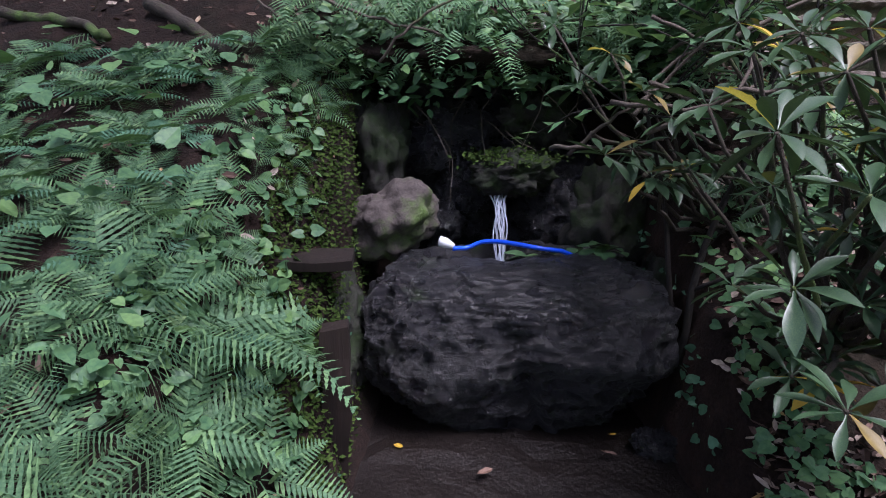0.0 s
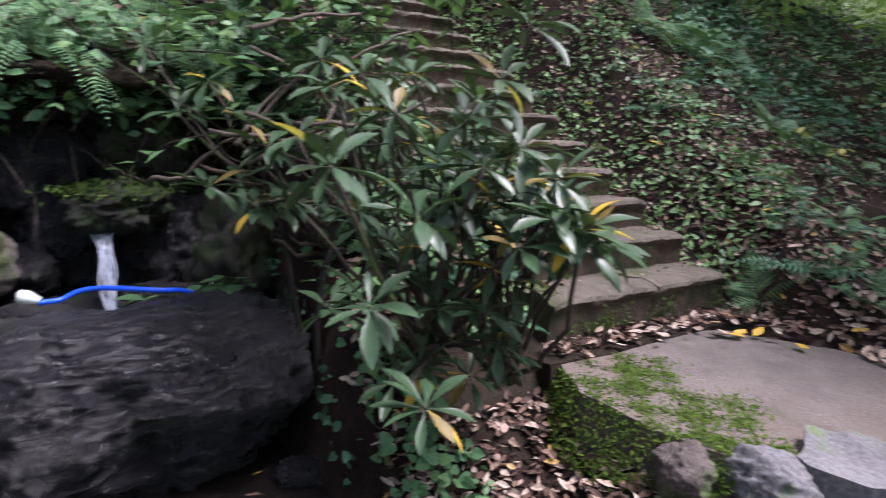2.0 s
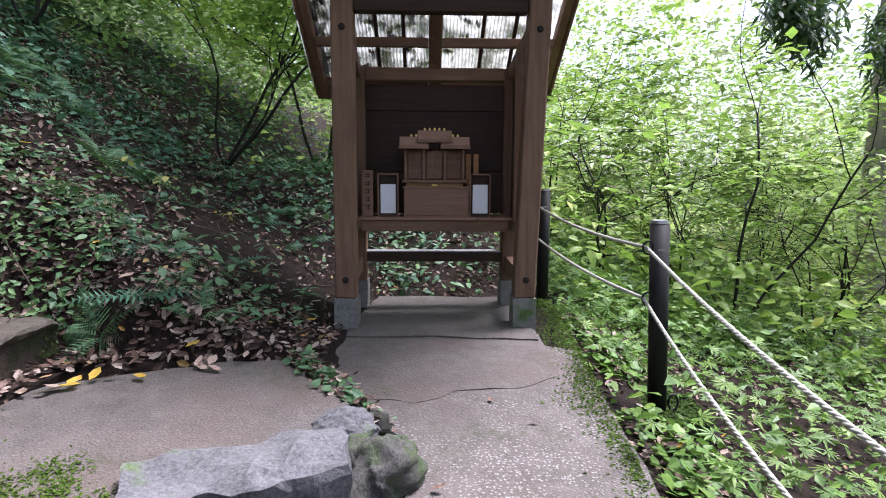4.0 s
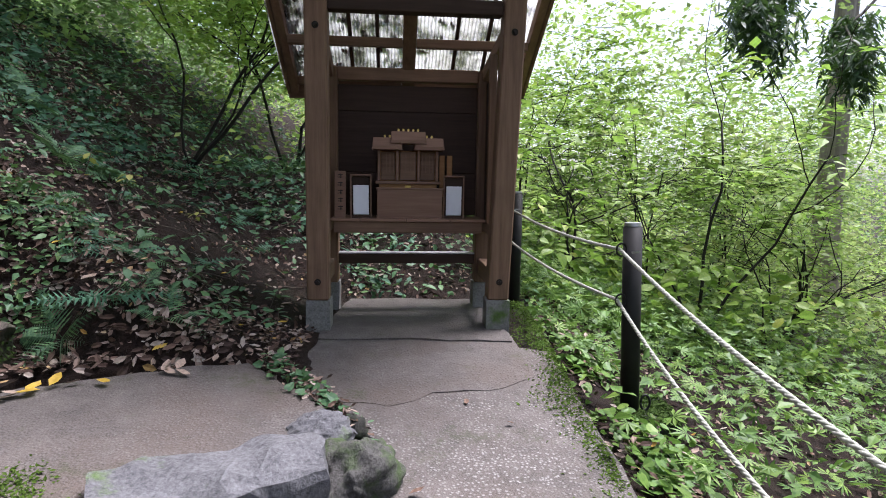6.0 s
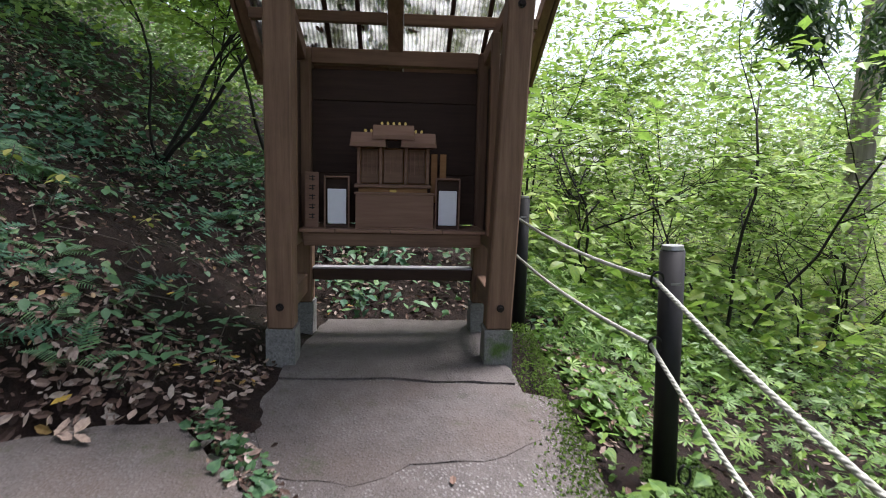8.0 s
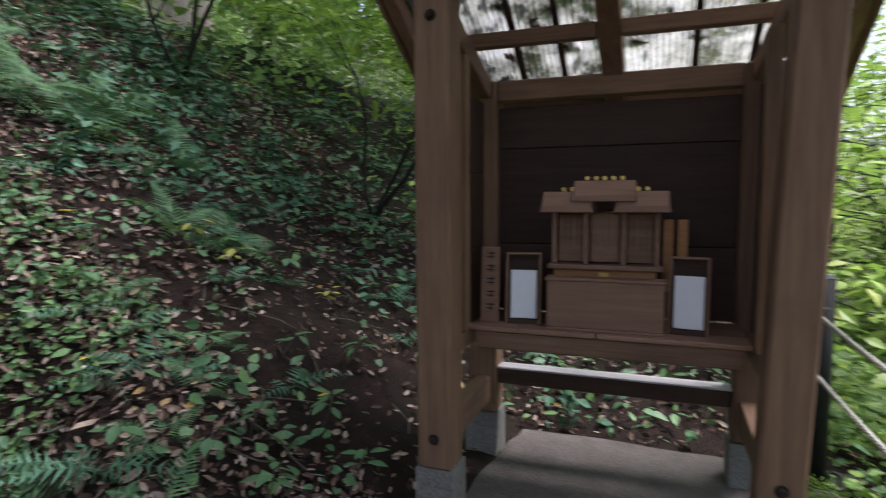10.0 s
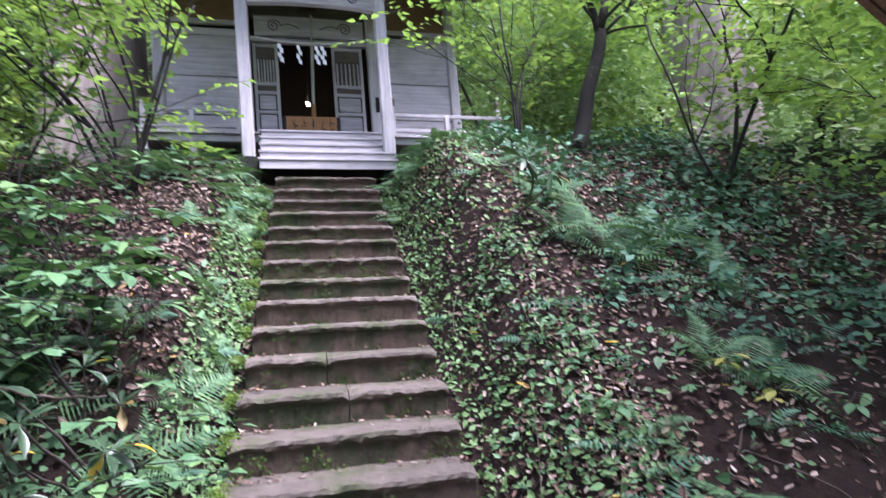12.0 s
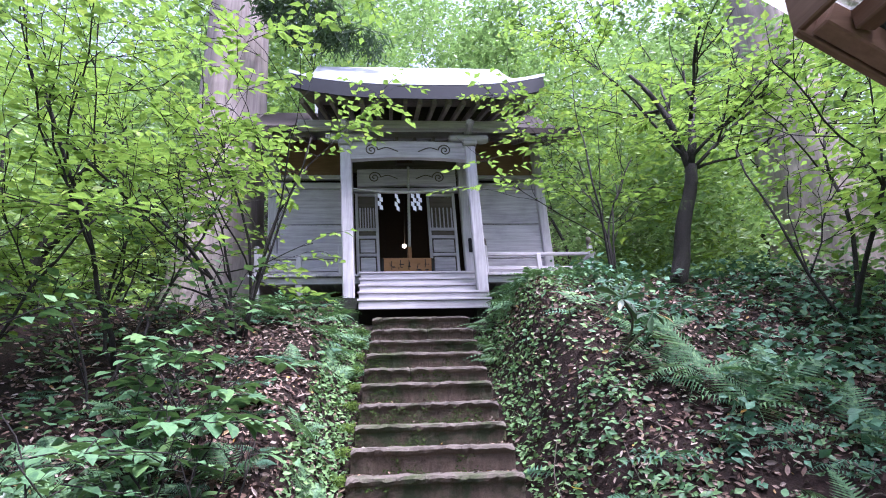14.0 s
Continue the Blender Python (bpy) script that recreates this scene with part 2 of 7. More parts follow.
ROTTEN = wood_mat("rotten_wood", (0.007, 0.0045, 0.0035), (0.026, 0.016, 0.012), 2, bumpy=0.8)
BLACK_METAL = plain_mat("black_post", (0.012, 0.011, 0.011), 0.6, spec=0.25)
STEEL = plain_mat("dull_steel", (0.35, 0.34, 0.33), 0.4, 0.8)
BRASS = plain_mat("brass", (0.6, 0.42, 0.12), 0.35, 0.9)
ROPE = plain_mat("rope_fibre", (0.42, 0.42, 0.36), 0.9, vary=0.4, scale=60)
PAPER = plain_mat("white_paper", (0.72, 0.72, 0.75), 0.8, vary=0.05)
INK = plain_mat("black_ink", (0.02, 0.018, 0.016), 0.8)
# Near-black board: the shade inside and under the hall is in this colour.
SHADE_DARK = plain_mat("shade_dark_board", (0.025, 0.018, 0.014), 0.9)
BLUE_HOSE = plain_mat("blue_plastic", (0.015, 0.09, 0.75), 0.3, vary=0.1)
WHITE_PLASTIC = plain_mat("white_plastic", (0.75, 0.78, 0.8), 0.4, vary=0.1)
WATER, SHEET, ROOF_METAL = water_mat(), sheet_mat(), roof_metal_mat()
BULB = emit_mat("lamp_glow", (1.0, 0.75, 0.4), 12.0)
BARK = stone_mat("bark", (0.018, 0.014, 0.011), (0.06, 0.048, 0.036), 0.25, scale=8, bumpy=0.8)
DARK_BARK = stone_mat("near_black_bark", (0.005, 0.004, 0.0035), (0.022, 0.018, 0.014), 0.12, scale=8, bumpy=0.8)
TWIG = stone_mat("pale_twig", (0.04, 0.031, 0.024), (0.12, 0.097, 0.077), 0.1, scale=9)
CEDAR_BARK = wood_mat("cedar_bark", (0.13, 0.10, 0.085), (0.40, 0.34, 0.31), 2, scale=0.35, bumpy=1.0, stain=0.5)
FERN = leaf_mat("fern_green", [(0, (0.018, 0.055, 0.032)), (0.55, (0.085, 0.19, 0.108)), (1, (0.245, 0.41, 0.16))], 0.6, 0.12, 0.22)
FERN_DARK = leaf_mat("dark_fern", [(0, (0.022, 0.07, 0.042)), (1, (0.10, 0.22, 0.13))], 0.6, 0.08, 0.22)
HERB = leaf_mat("herb_green", [(0, (0.025, 0.08, 0.042)), (0.7, (0.07, 0.17, 0.085)), (1, (0.18, 0.31, 0.09))], 0.5, 0.12, 0.3)
HERB_LIGHT = leaf_mat("pale_herb_green", [(0, (0.05, 0.12, 0.05)), (0.6, (0.13, 0.25, 0.10)), (1, (0.22, 0.34, 0.11))], 0.5, 0.15, 0.25)
BRIGHT = leaf_mat("bright_leaf", [(0, (0.04, 0.13, 0.022)), (0.6, (0.17, 0.36, 0.055)), (0.92, (0.34, 0.52, 0.09)), (1, (0.46, 0.44, 0.07))], 0.5, 0.38)
FOREST = leaf_mat("forest_leaf", [(0, (0.025, 0.075, 0.032)), (0.45, (0.12, 0.25, 0.095)), (0.8, (0.30, 0.47, 0.17)), (1, (0.46, 0.58, 0.22))], 0.5, 0.28)
VALLEY = leaf_mat("valley_leaf", [(0, (0.08, 0.18, 0.05)), (0.5, (0.36, 0.50, 0.14)), (0.85, (0.58, 0.67, 0.25)), (1, (0.62, 0.6, 0.2))], 0.5, 0.6)
UNDER = leaf_mat("undergrowth_leaf", [(0, (0.025, 0.085, 0.02)), (0.55, (0.085, 0.19, 0.034)), (1, (0.25, 0.36, 0.062))], 0.5, 0.2, 0.3)
CEDAR_GREEN = leaf_mat("cedar_green", [(0, (0.02, 0.05, 0.025)), (1, (0.05, 0.09, 0.045))], 0.6, 0.15)
RHODO = leaf_mat("rhodo_leaf", [(0, (0.006, 0.030, 0.020)), (0.6, (0.016, 0.060, 0.038)), (0.9, (0.045, 0.095, 0.04)), (1, (0.11, 0.13, 0.04))], 0.36, 0.04, 0.38)
RHODO_YELLOW = leaf_mat("yellow_leaf", [(0, (0.55, 0.30, 0.03)), (1, (0.68, 0.47, 0.06))], 0.5, 0.25)
RHODO_BROWN = leaf_mat("brown_leaf", [(0, (0.10, 0.07, 0.02)), (1, (0.20, 0.15, 0.04))], 0.5, 0.1)
PALE_LEAF = litter_mat("pale_dead_leaf", [(0, (0.16, 0.10, 0.075)), (0.5, (0.36, 0.26, 0.20)), (1, (0.5, 0.42, 0.35))], 0.7, 0, 0.25)
LITTER = litter_mat("dead_leaf", [(0, (0.022, 0.012, 0.009)), (0.32, (0.075, 0.043, 0.031)), (0.6, (0.20, 0.125, 0.092)), (0.85, (0.36, 0.28, 0.23)), (0.97, (0.45, 0.38, 0.32)), (1, (0.45, 0.26, 0.05))], 0.7, 0.05, 0.25)


# ---- building helpers ----
RNG = np.random.default_rng(7)


def mesh_of(name, verts, faces, mat=None, smooth=False):
    me = bpy.data.meshes.new(name)
    me.from_pydata([tuple(v) for v in verts], [], [tuple(f) for f in faces])
    if smooth:
        me.polygons.foreach_set("use_smooth", [True] * len(me.polygons))
    if mat:
        me.materials.append(mat)
    return me


def fast_mesh(name, verts, loops, sizes, mat, smooth=False):
    """One mesh out of arrays: corners of all faces in a row, and the corner count of each face."""
    me = bpy.data.meshes.new(name)
    me.vertices.add(len(verts))
    me.vertices.foreach_set("co", np.ascontiguousarray(verts, dtype=np.float32).ravel())
    me.loops.add(len(loops))
    me.loops.foreach_set("vertex_index", np.ascontiguousarray(loops, dtype=np.int32))
    me.polygons.add(len(sizes))
    me.polygons.foreach_set("loop_start", np.concatenate([[0], np.cumsum(sizes)[:-1]]).astype(np.int32))
    me.polygons.foreach_set("use_smooth", np.full(len(sizes), smooth))
    me.update(calc_edges=True)
    me.materials.append(mat)
    return me


def spread(name, template, frames, mat, smooth=False):
    """Merge one template (verts, faces) at many 3 x 4 frames into one mesh."""
    tv, tf = template
    tv = np.asarray(tv, float)
    n, k = len(frames), len(tv)
    F = np.asarray(frames, float)
    verts = np.einsum("nij,kj->nki", F[:, :, :3], tv) + F[:, None, :, 3]
    loops1 = np.concatenate([np.asarray(f) for f in tf])
    sizes1 = np.array([len(f) for f in tf])
    loops = (loops1[None] + (np.arange(n) * k)[:, None]).ravel()
    return fast_mesh(name, verts.reshape(-1, 3), loops, np.tile(sizes1, n), mat, smooth)


def frames_at(points, normals, sizes, tilt=0.3, yaw=None, flat=1.0):
    """Frames whose z leans with the normal plus a random tilt, turned at random about it."""
    n = len(points)
    nz = np.asarray(normals, float) * flat + np.array([0, 0, 1 - flat]) + RNG.normal(0, tilt, (n, 3))
    nz /= np.linalg.norm(nz, axis=1)[:, None]
    a = RNG.uniform(0, 2 * math.pi, n) if yaw is None else np.asarray(yaw)
    d = np.stack([np.cos(a), np.sin(a), np.zeros(n)], 1)
    ux = d - nz * np.sum(d * nz, 1)[:, None]
    ux /= np.linalg.norm(ux, axis=1)[:, None] + 1e-9
    uy = np.cross(nz, ux)
    s = np.asarray(sizes)[:, None]
    return np.stack([ux * s, uy * s, nz * s, np.asarray(points, float)], 2)


def part(name, data, parent, label="", mat=None):
    """One mesh under a thing or under a part; data is a mesh or a bmesh."""
    if isinstance(data, bmesh.types.BMesh):
        me = bpy.data.meshes.new(name)
        data.to_mesh(me)
        data.free()
        data = me
    if mat:
        data.materials.append(mat)
    ob = new(name, data)
    ob.parent = parent
    return tagged(ob, label)


def thing(name, m, label, category, group=""):
    ob = new(name)
    ob.empty_display_size = 0.1
    ob.matrix_world = m
    return tagged(ob, label, category, group)


def solo(name, me, label, category, group="", kind="", m=None):
    ob = new(name, me)
    if m is not None:
        ob.matrix_world = m
    return tagged(ob, label, category, group, kind)


def block(lo, hi, mat, bevel=0.006, wobble=0.0, cuts=0, name="block"):
    """A bevelled box between two corners; wobble wears its faces."""
    bm = bmesh.new()
    bmesh.ops.create_cube(bm, size=1)
    lo, hi = Vector(lo), Vector(hi)
    for v in bm.verts:
        v.co = Vector([(lo[i] + hi[i]) / 2 + v.co[i] * (hi[i] - lo[i]) for i in range(3)])
    if cuts:
        bmesh.ops.subdivide_edges(bm, edges=bm.edges[:], cuts=cuts, use_grid_fill=True)
    if wobble:
        for v in bm.verts:
            v.co += Vector(noise.noise_vector(v.co * 5 + Vector((lo.x, 0, lo.z)) * 3)) * wobble
    elif bevel:
        bmesh.ops.bevel(bm, geom=bm.edges[:], offset=bevel, segments=1, affect="EDGES", profile=0.5)
    me = bpy.data.meshes.new(name)
    bm.to_mesh(me)
    bm.free()
    me.materials.append(mat)
    return me


def beam(a, b, w, h, mat, up=(0, 0, 1), bevel=0.006):
    """A bevelled timber from a to b, w wide and h high."""
    a, b = Vector(a), Vector(b)
    d = (b - a)
    y = d.normalized()
    x = y.cross(Vector(up)).normalized()
    z = x.cross(y)
    me = block((-w / 2, 0, -h / 2), (w / 2, d.length, h / 2), mat, bevel)
    me.transform(Matrix((( x.x, y.x, z.x, a.x), (x.y, y.y, z.y, a.y), (x.z, y.z, z.z, a.z), (0, 0, 0, 1))))
    return me


def tube_arrays(points, radii, n=8, base_index=0):
    P = np.asarray(points, float)
    R = np.broadcast_to(np.asarray(radii, float), (len(P),))
    T = np.gradient(P, axis=0)
    T /= np.linalg.norm(T, axis=1)[:, None] + 1e-9
    ref = np.array([0.31, 0.17, 0.93]) if abs(T[0][2]) < 0.8 else np.array([0.93, 0.2, 0.1])
    U = np.cross(T, ref)
    U /= np.linalg.norm(U, axis=1)[:, None] + 1e-9
    W = np.cross(T, U)
    a = np.linspace(0, 2 * math.pi, n, endpoint=False)
    V = P[:, None] + R[:, None, None] * (np.cos(a)[None, :, None] * U[:, None] + np.sin(a)[None, :, None] * W[:, None])
    faces = []
    for i in range(len(P) - 1):
        for j in range(n):
            k = (j + 1) % n
            faces.append((base_index + i * n + j, base_index + i * n + k, base_index + (i + 1) * n + k, base_index + (i + 1) * n + j))
    faces.append(tuple(base_index + j for j in range(n))[::-1])
    faces.append(tuple(base_index + (len(P) - 1) * n + j for j in range(n)))
    return V.reshape(-1, 3), faces


def tubes(name, lines, mat, n=6):
    vs, fs, k = [], [], 0
    for pts, rad in lines:
        v, f = tube_arrays(pts, rad, n, k)
        vs.append(v), fs.extend(f)
        k += len(v)
    return mesh_of(name, np.concatenate(vs), fs, mat, True)


def rope_mesh(a, b, sag, r, mat, segs=40, strands=3):
    """A laid rope: strands wound about a sagging line."""
    a, b = np.asarray(a, float), np.asarray(b, float)
    t = np.linspace(0, 1, segs * 4)
    line = a + (b - a) * t[:, None]
    line[:, 2] -= sag * 4 * t * (1 - t)
    L = np.linalg.norm(b - a)
    d = (b - a) / L
    u = np.cross(d, [0, 0, 1.0])
    u /= np.linalg.norm(u)
    w = np.cross(u, d)
    out = []
    for s in range(strands):
        ph = t * L / (r * 9) * 2 * math.pi + s * 2 * math.pi / strands
        out.append((line + r * 0.5 * (np.cos(ph)[:, None] * u + np.sin(ph)[:, None] * w), r * 0.62))
    return tubes("rope", out, mat, 6)


def lump(name, size, mat, seed, rough=0.25, sub=4, freq=1.3, squash=0.0, fine=0.02):
    """A rock: an icosphere pushed about by noise at two scales, with facets."""
    bm = bmesh.new()
    bmesh.ops.create_icosphere(bm, subdivisions=sub, radius=1)
    off = Vector((seed * 3.1, seed * 1.7, seed * 0.9))
    for v in bm.verts:
        p = v.co.copy()
        d = 1 + rough * noise.noise(p * freq + off) + rough * 0.45 * noise.noise(p * freq * 2.7 + off)
        c = noise.cell(p * 1.7 + off)
        v.co = p * (d + 0.12 * rough * c)
        v.co = Vector(v.co[i] * size[i] for i in range(3))
        v.co += p * fine * noise.noise(p * 9 + off) + p * fine * 0.6 * noise.noise(p * 21 + off)
    me = bpy.data.meshes.new(name)
    bm.to_mesh(me)
    bm.free()
    me.polygons.foreach_set("use_smooth", [True] * len(me.polygons))
    me.materials.append(mat)
    return me


# leaf templates: length 1 along x, lying in the xy plane
def leaf_template(w=0.4, droop=0.12, fold=0.06, segs=4, tip=1.3, stalk=0.0):
    vs, fs = [], []
    for i in range(segs + 1):
        t = i / segs
        h = w * 0.5 * math.sin(math.pi * min(1, t ** (1 / tip) * 0.98 + 0.01)) if 0 < i < segs else 0.012
        z = -droop * t * t
        vs += [(t + stalk, -h, z + fold * h / max(w, 0.01)), (t + stalk, 0, z), (t + stalk, h, z + fold * h / max(w, 0.01))]
        if i:
            a, b = (i - 1) * 3, i * 3
            fs += [(a, b, b + 1, a + 1), (a + 1, b + 1, b + 2, a + 2)]
    return vs, fs


def heart_template():
    vs = [(0, 0, 0), (-0.12, 0.25, 0.03), (0.1, 0.45, 0.04), (0.45, 0.42, 0.0), (0.8, 0.18, -0.06), (1, 0, -0.12), (0.8, -0.18, -0.06), (0.45, -0.42, 0), (0.1, -0.45, 0.04), (-0.12, -0.25, 0.03), (0.45, 0, -0.05)]
    fs = [(0, 10, 2, 1), (10, 3, 2), (10, 4, 3), (10, 5, 4), (0, 9, 8, 10), (10, 8, 7), (10, 7, 6), (10, 6, 5)]
    return vs, fs


def frond_template(pairs=13, width=0.34, droop=0.35, lobes=3):
    """A fern frond: an arching stalk with tapering leaflets on both sides."""
    vs, fs = [], []

    def arch(t):
        return np.array([t - 0.10 * droop * t ** 3, 0, 0.30 * t - (0.30 + droop) * t * t])
    for i in range(8):
        p = arch(i / 7)
        r = 0.006 * (1.1 - i / 7)
        vs += [tuple(p + (0, -r, 0)), tuple(p + (0, r, 0))]
        if i:
            k = len(vs)
            fs.append((k - 4, k - 2, k - 1, k - 3))
    for i in range(pairs):
        t = 0.16 + 0.83 * i / (pairs - 1)
        p = arch(t)
        prof = min(1, (t - 0.06) / 0.14) * (1 - t) ** 0.85 * 1.15 + 0.025
        length = width * 0.75 * prof
        wd = 0.83 / pairs * 0.86
        for side in (-1, 1):
            k = len(vs)
            d = np.array([0.42, side * 0.9, -0.18])
            d /= np.linalg.norm(d)
            for j in range(lobes + 1):
                s = j / lobes
                c = p + d * length * s + np.array([0, 0, -0.10 * length * s * s])
                h = wd * 0.52 * (1 - s) ** 0.5 * (1.0 if j % 2 else 0.5) if j else wd * 0.4
                vs += [tuple(c + (-h, 0, 0)), tuple(c + (h, 0, 0.004))]
                if j:
                    q = k + j * 2
                    fs.append((q - 2, q - 1, q + 1, q) if side > 0 else (q - 2, q, q + 1, q - 1))
    return vs, fs


LEAF, LEAF_WIDE, LEAF_LONG = leaf_template(0.5), leaf_template(0.62, 0.2, 0.1), leaf_template(0.27, 0.10, 0.05)
LEAF_SMALL = ([(0, 0, 0), (0.45, -0.27, 0.03), (1, 0, -0.08), (0.45, 0.27, 0.03)], [(0, 1, 2), (0, 2, 3)])
LEAF4 = ([(0, 0, 0), (0.4, -0.29, 0.05), (0.45, 0, -0.03), (0.4, 0.29, 0.05), (1, 0, -0.12)], [(0, 1, 2), (0, 2, 3), (1, 4, 2), (2, 4, 3)])
DEAD = ([(0, 0, 0), (0.3, -0.2, 0.08), (0.35, 0, 0.0), (0.3, 0.22, 0.10), (0.75, -0.17, 0.05), (0.75, 0.02, 0.03), (0.7, 0.2, 0.12), (1, 0.03, 0.14)],
        [(0, 1, 2), (0, 2, 3), (1, 4, 5, 2), (2, 5, 6, 3), (4, 7, 5), (5, 7, 6)])
HEART, FROND, FROND_FAR = heart_template(), frond_template(13, 0.44, 0.35, 5), frond_template(9, 0.36, 0.3, 1)
PALM = ([(0, 0, 0)] + [(math.cos(a) * r, math.sin(a) * r, -0.10 * r * r) for i in range(7) for a, r in (((i - 3) * 0.62 - 0.2, 0.48), ((i - 3) * 0.62, 1.0 - 0.07 * abs(i - 3)), ((i - 3) * 0.62 + 0.2, 0.48))],
        [(0, 1 + 3 * i, 2 + 3 * i, 3 + 3 * i) for i in range(7)])


# ---- the ground: one sheet from the spring to the horizon ----
def sstep(a, b, x):
    t = np.clip((x - a) / (b - a), 0, 1)
    return t * t * (3 - 2 * t)


def rough_at(x, y):
    return (0.05 * np.sin(x * 1.7 + 1.3 * np.sin(y * 1.1)) + 0.04 * np.sin(y * 2.3 + x * 0.7) + 0.02 * np.sin(x * 5.1 + y * 3.7) + 0.015 * np.sin(y * 7.3 - x * 4.1))


def ground_z(x, y):
    x, y = np.asarray(x, float), np.asarray(y, float)
    r = rough_at(x, y)
    # lower yard: concrete level near the walker, a little lower at the basin
    yard = np.interp(y, [-30, -12, -0.1, 0.4, 1.4, 3.0], [-4.2, -1.8, 0.98, 1.06, 1.06, 0.84]) + np.interp(x, [3, 5, 6, 7.8], [0, 0.0, 0.05, 0.18]) * sstep(-1.5, 0.2, y)
    # western bank over the spring
    west = np.interp(y, [2.85, 5.0, 8.6, 16, 26, 60, 140], [0.80, 2.95, 5.1, 5.6, 11, 36, 75]) + r
    west = np.where(y < 2.85, yard, west)
    bank = np.interp(y, [1.9, 2.6, 5.0, 8.6, 16, 26, 60, 140], [0.98, 1.35, 3.05, 5.1, 5.6, 11, 36, 75]) + r
    west = west + (np.maximum(west, bank) - west) * sstep(2.55, 1.9, x)
    # eastern bank beside the stairs
    ey = [1.6, 2.1, 3.5, 4.2, 6.6, 7.6, 16, 26, 60, 140]
    east = np.interp(y, ey, [1.22, 1.34, 2.02, 2.55, 4.5, 5.15, 6.0, 11, 36, 75]) + r * sstep(1.7, 2.4, y)
    stair = np.interp(y, [3.3, 3.44, 8.9, 9.4, 16, 26, 60, 140], [1.26, 1.30, 4.72, 4.95, 5.3, 11, 36, 75])
    east = np.where(y < 1.6, yard, east)
    edge = np.interp(y, [2.1, 2.6, 3.2, 3.42], [7.13, 6.93, 6.60, 6.25])
    slab = np.where(y < 3.3, np.where(y < 1.2, yard, 1.14 + 0.225 * sstep(edge + 0.02, edge + 0.14, x) * sstep(1.95, 2.2, y)), stair)
    wslab = sstep(4.55, 5.15, x + 0.45 * (2.6 - np.clip(y, 1.5, 3.2)))
    low = np.where(y < 3.3, wslab, sstep(4.85, 5.5, x))
    z = west + (slab - west) * low
    z = z + (east - z) * np.where(y < 3.3, sstep(7.02, 7.3, x), sstep(7.0, 7.75, x))
    # the spring's hollow, dug into the bank
    pit = sstep(2.42, 2.58, x) * sstep(4.25, 4.05, x) * sstep(5.15, 4.98, y) * sstep(2.6, 3.0, y)
    z = z + (0.80 + 0.2 * r - z) * pit
    # rising ground behind the little shrine
    z = z + sstep(0.0, 1.0, y) * sstep(9.5, 13, x) * 1.0 * sstep(4.5, 2.5, y)
    # east hillside bends away far out
    return z


def axis_lines(lo, hi, step, reach):
    mid = np.arange(lo, hi + step / 2, step)
    g, d, out = [], step, 0.0
    while out < reach:
        d *= 1.25
        out += d
        g.append(out)
    g = np.array(g)
    return np.concatenate([lo - g[::-1], mid, hi + g])


def build_ground():
    X, Y = axis_lines(-1.5, 12.5, 0.13, 900), axis_lines(-2.0, 11, 0.12, 900)
    gx, gy = np.meshgrid(X, Y)
    gz = ground_z(gx, gy)
    for i in range(gz.shape[0]):
        for j in range(gz.shape[1]):
            if -3 < gx[i, j] < 14 and -4 < gy[i, j] < 13:
                gz[i, j] += 0.03 * noise.noise((gx[i, j] * 3, gy[i, j] * 3, 0)) + 0.018 * noise.noise((gx[i, j] * 8, gy[i, j] * 8, 4))
    ny, nx = gz.shape
    idx = np.arange(nx * ny).reshape(ny, nx)
    q = np.stack([idx[:-1, :-1], idx[:-1, 1:], idx[1:, 1:], idx[1:, :-1]], -1).reshape(-1, 4)
    me = fast_mesh("ground", np.stack([gx, gy, gz], -1).reshape(-1, 3), q.ravel(), np.full(len(q), 4), SOIL, True)
    return solo("ground", me, "dark damp forest soil under leaves and ferns", "ground", kind="structure")


build_ground()


def normal_at(x, y, e=0.08):
    n = np.stack([(ground_z(x - e, y) - ground_z(x + e, y)) / (2 * e), (ground_z(x, y - e) - ground_z(x, y + e)) / (2 * e), np.ones_like(x)], -1)
    return n / np.linalg.norm(n, axis=-1)[..., None]


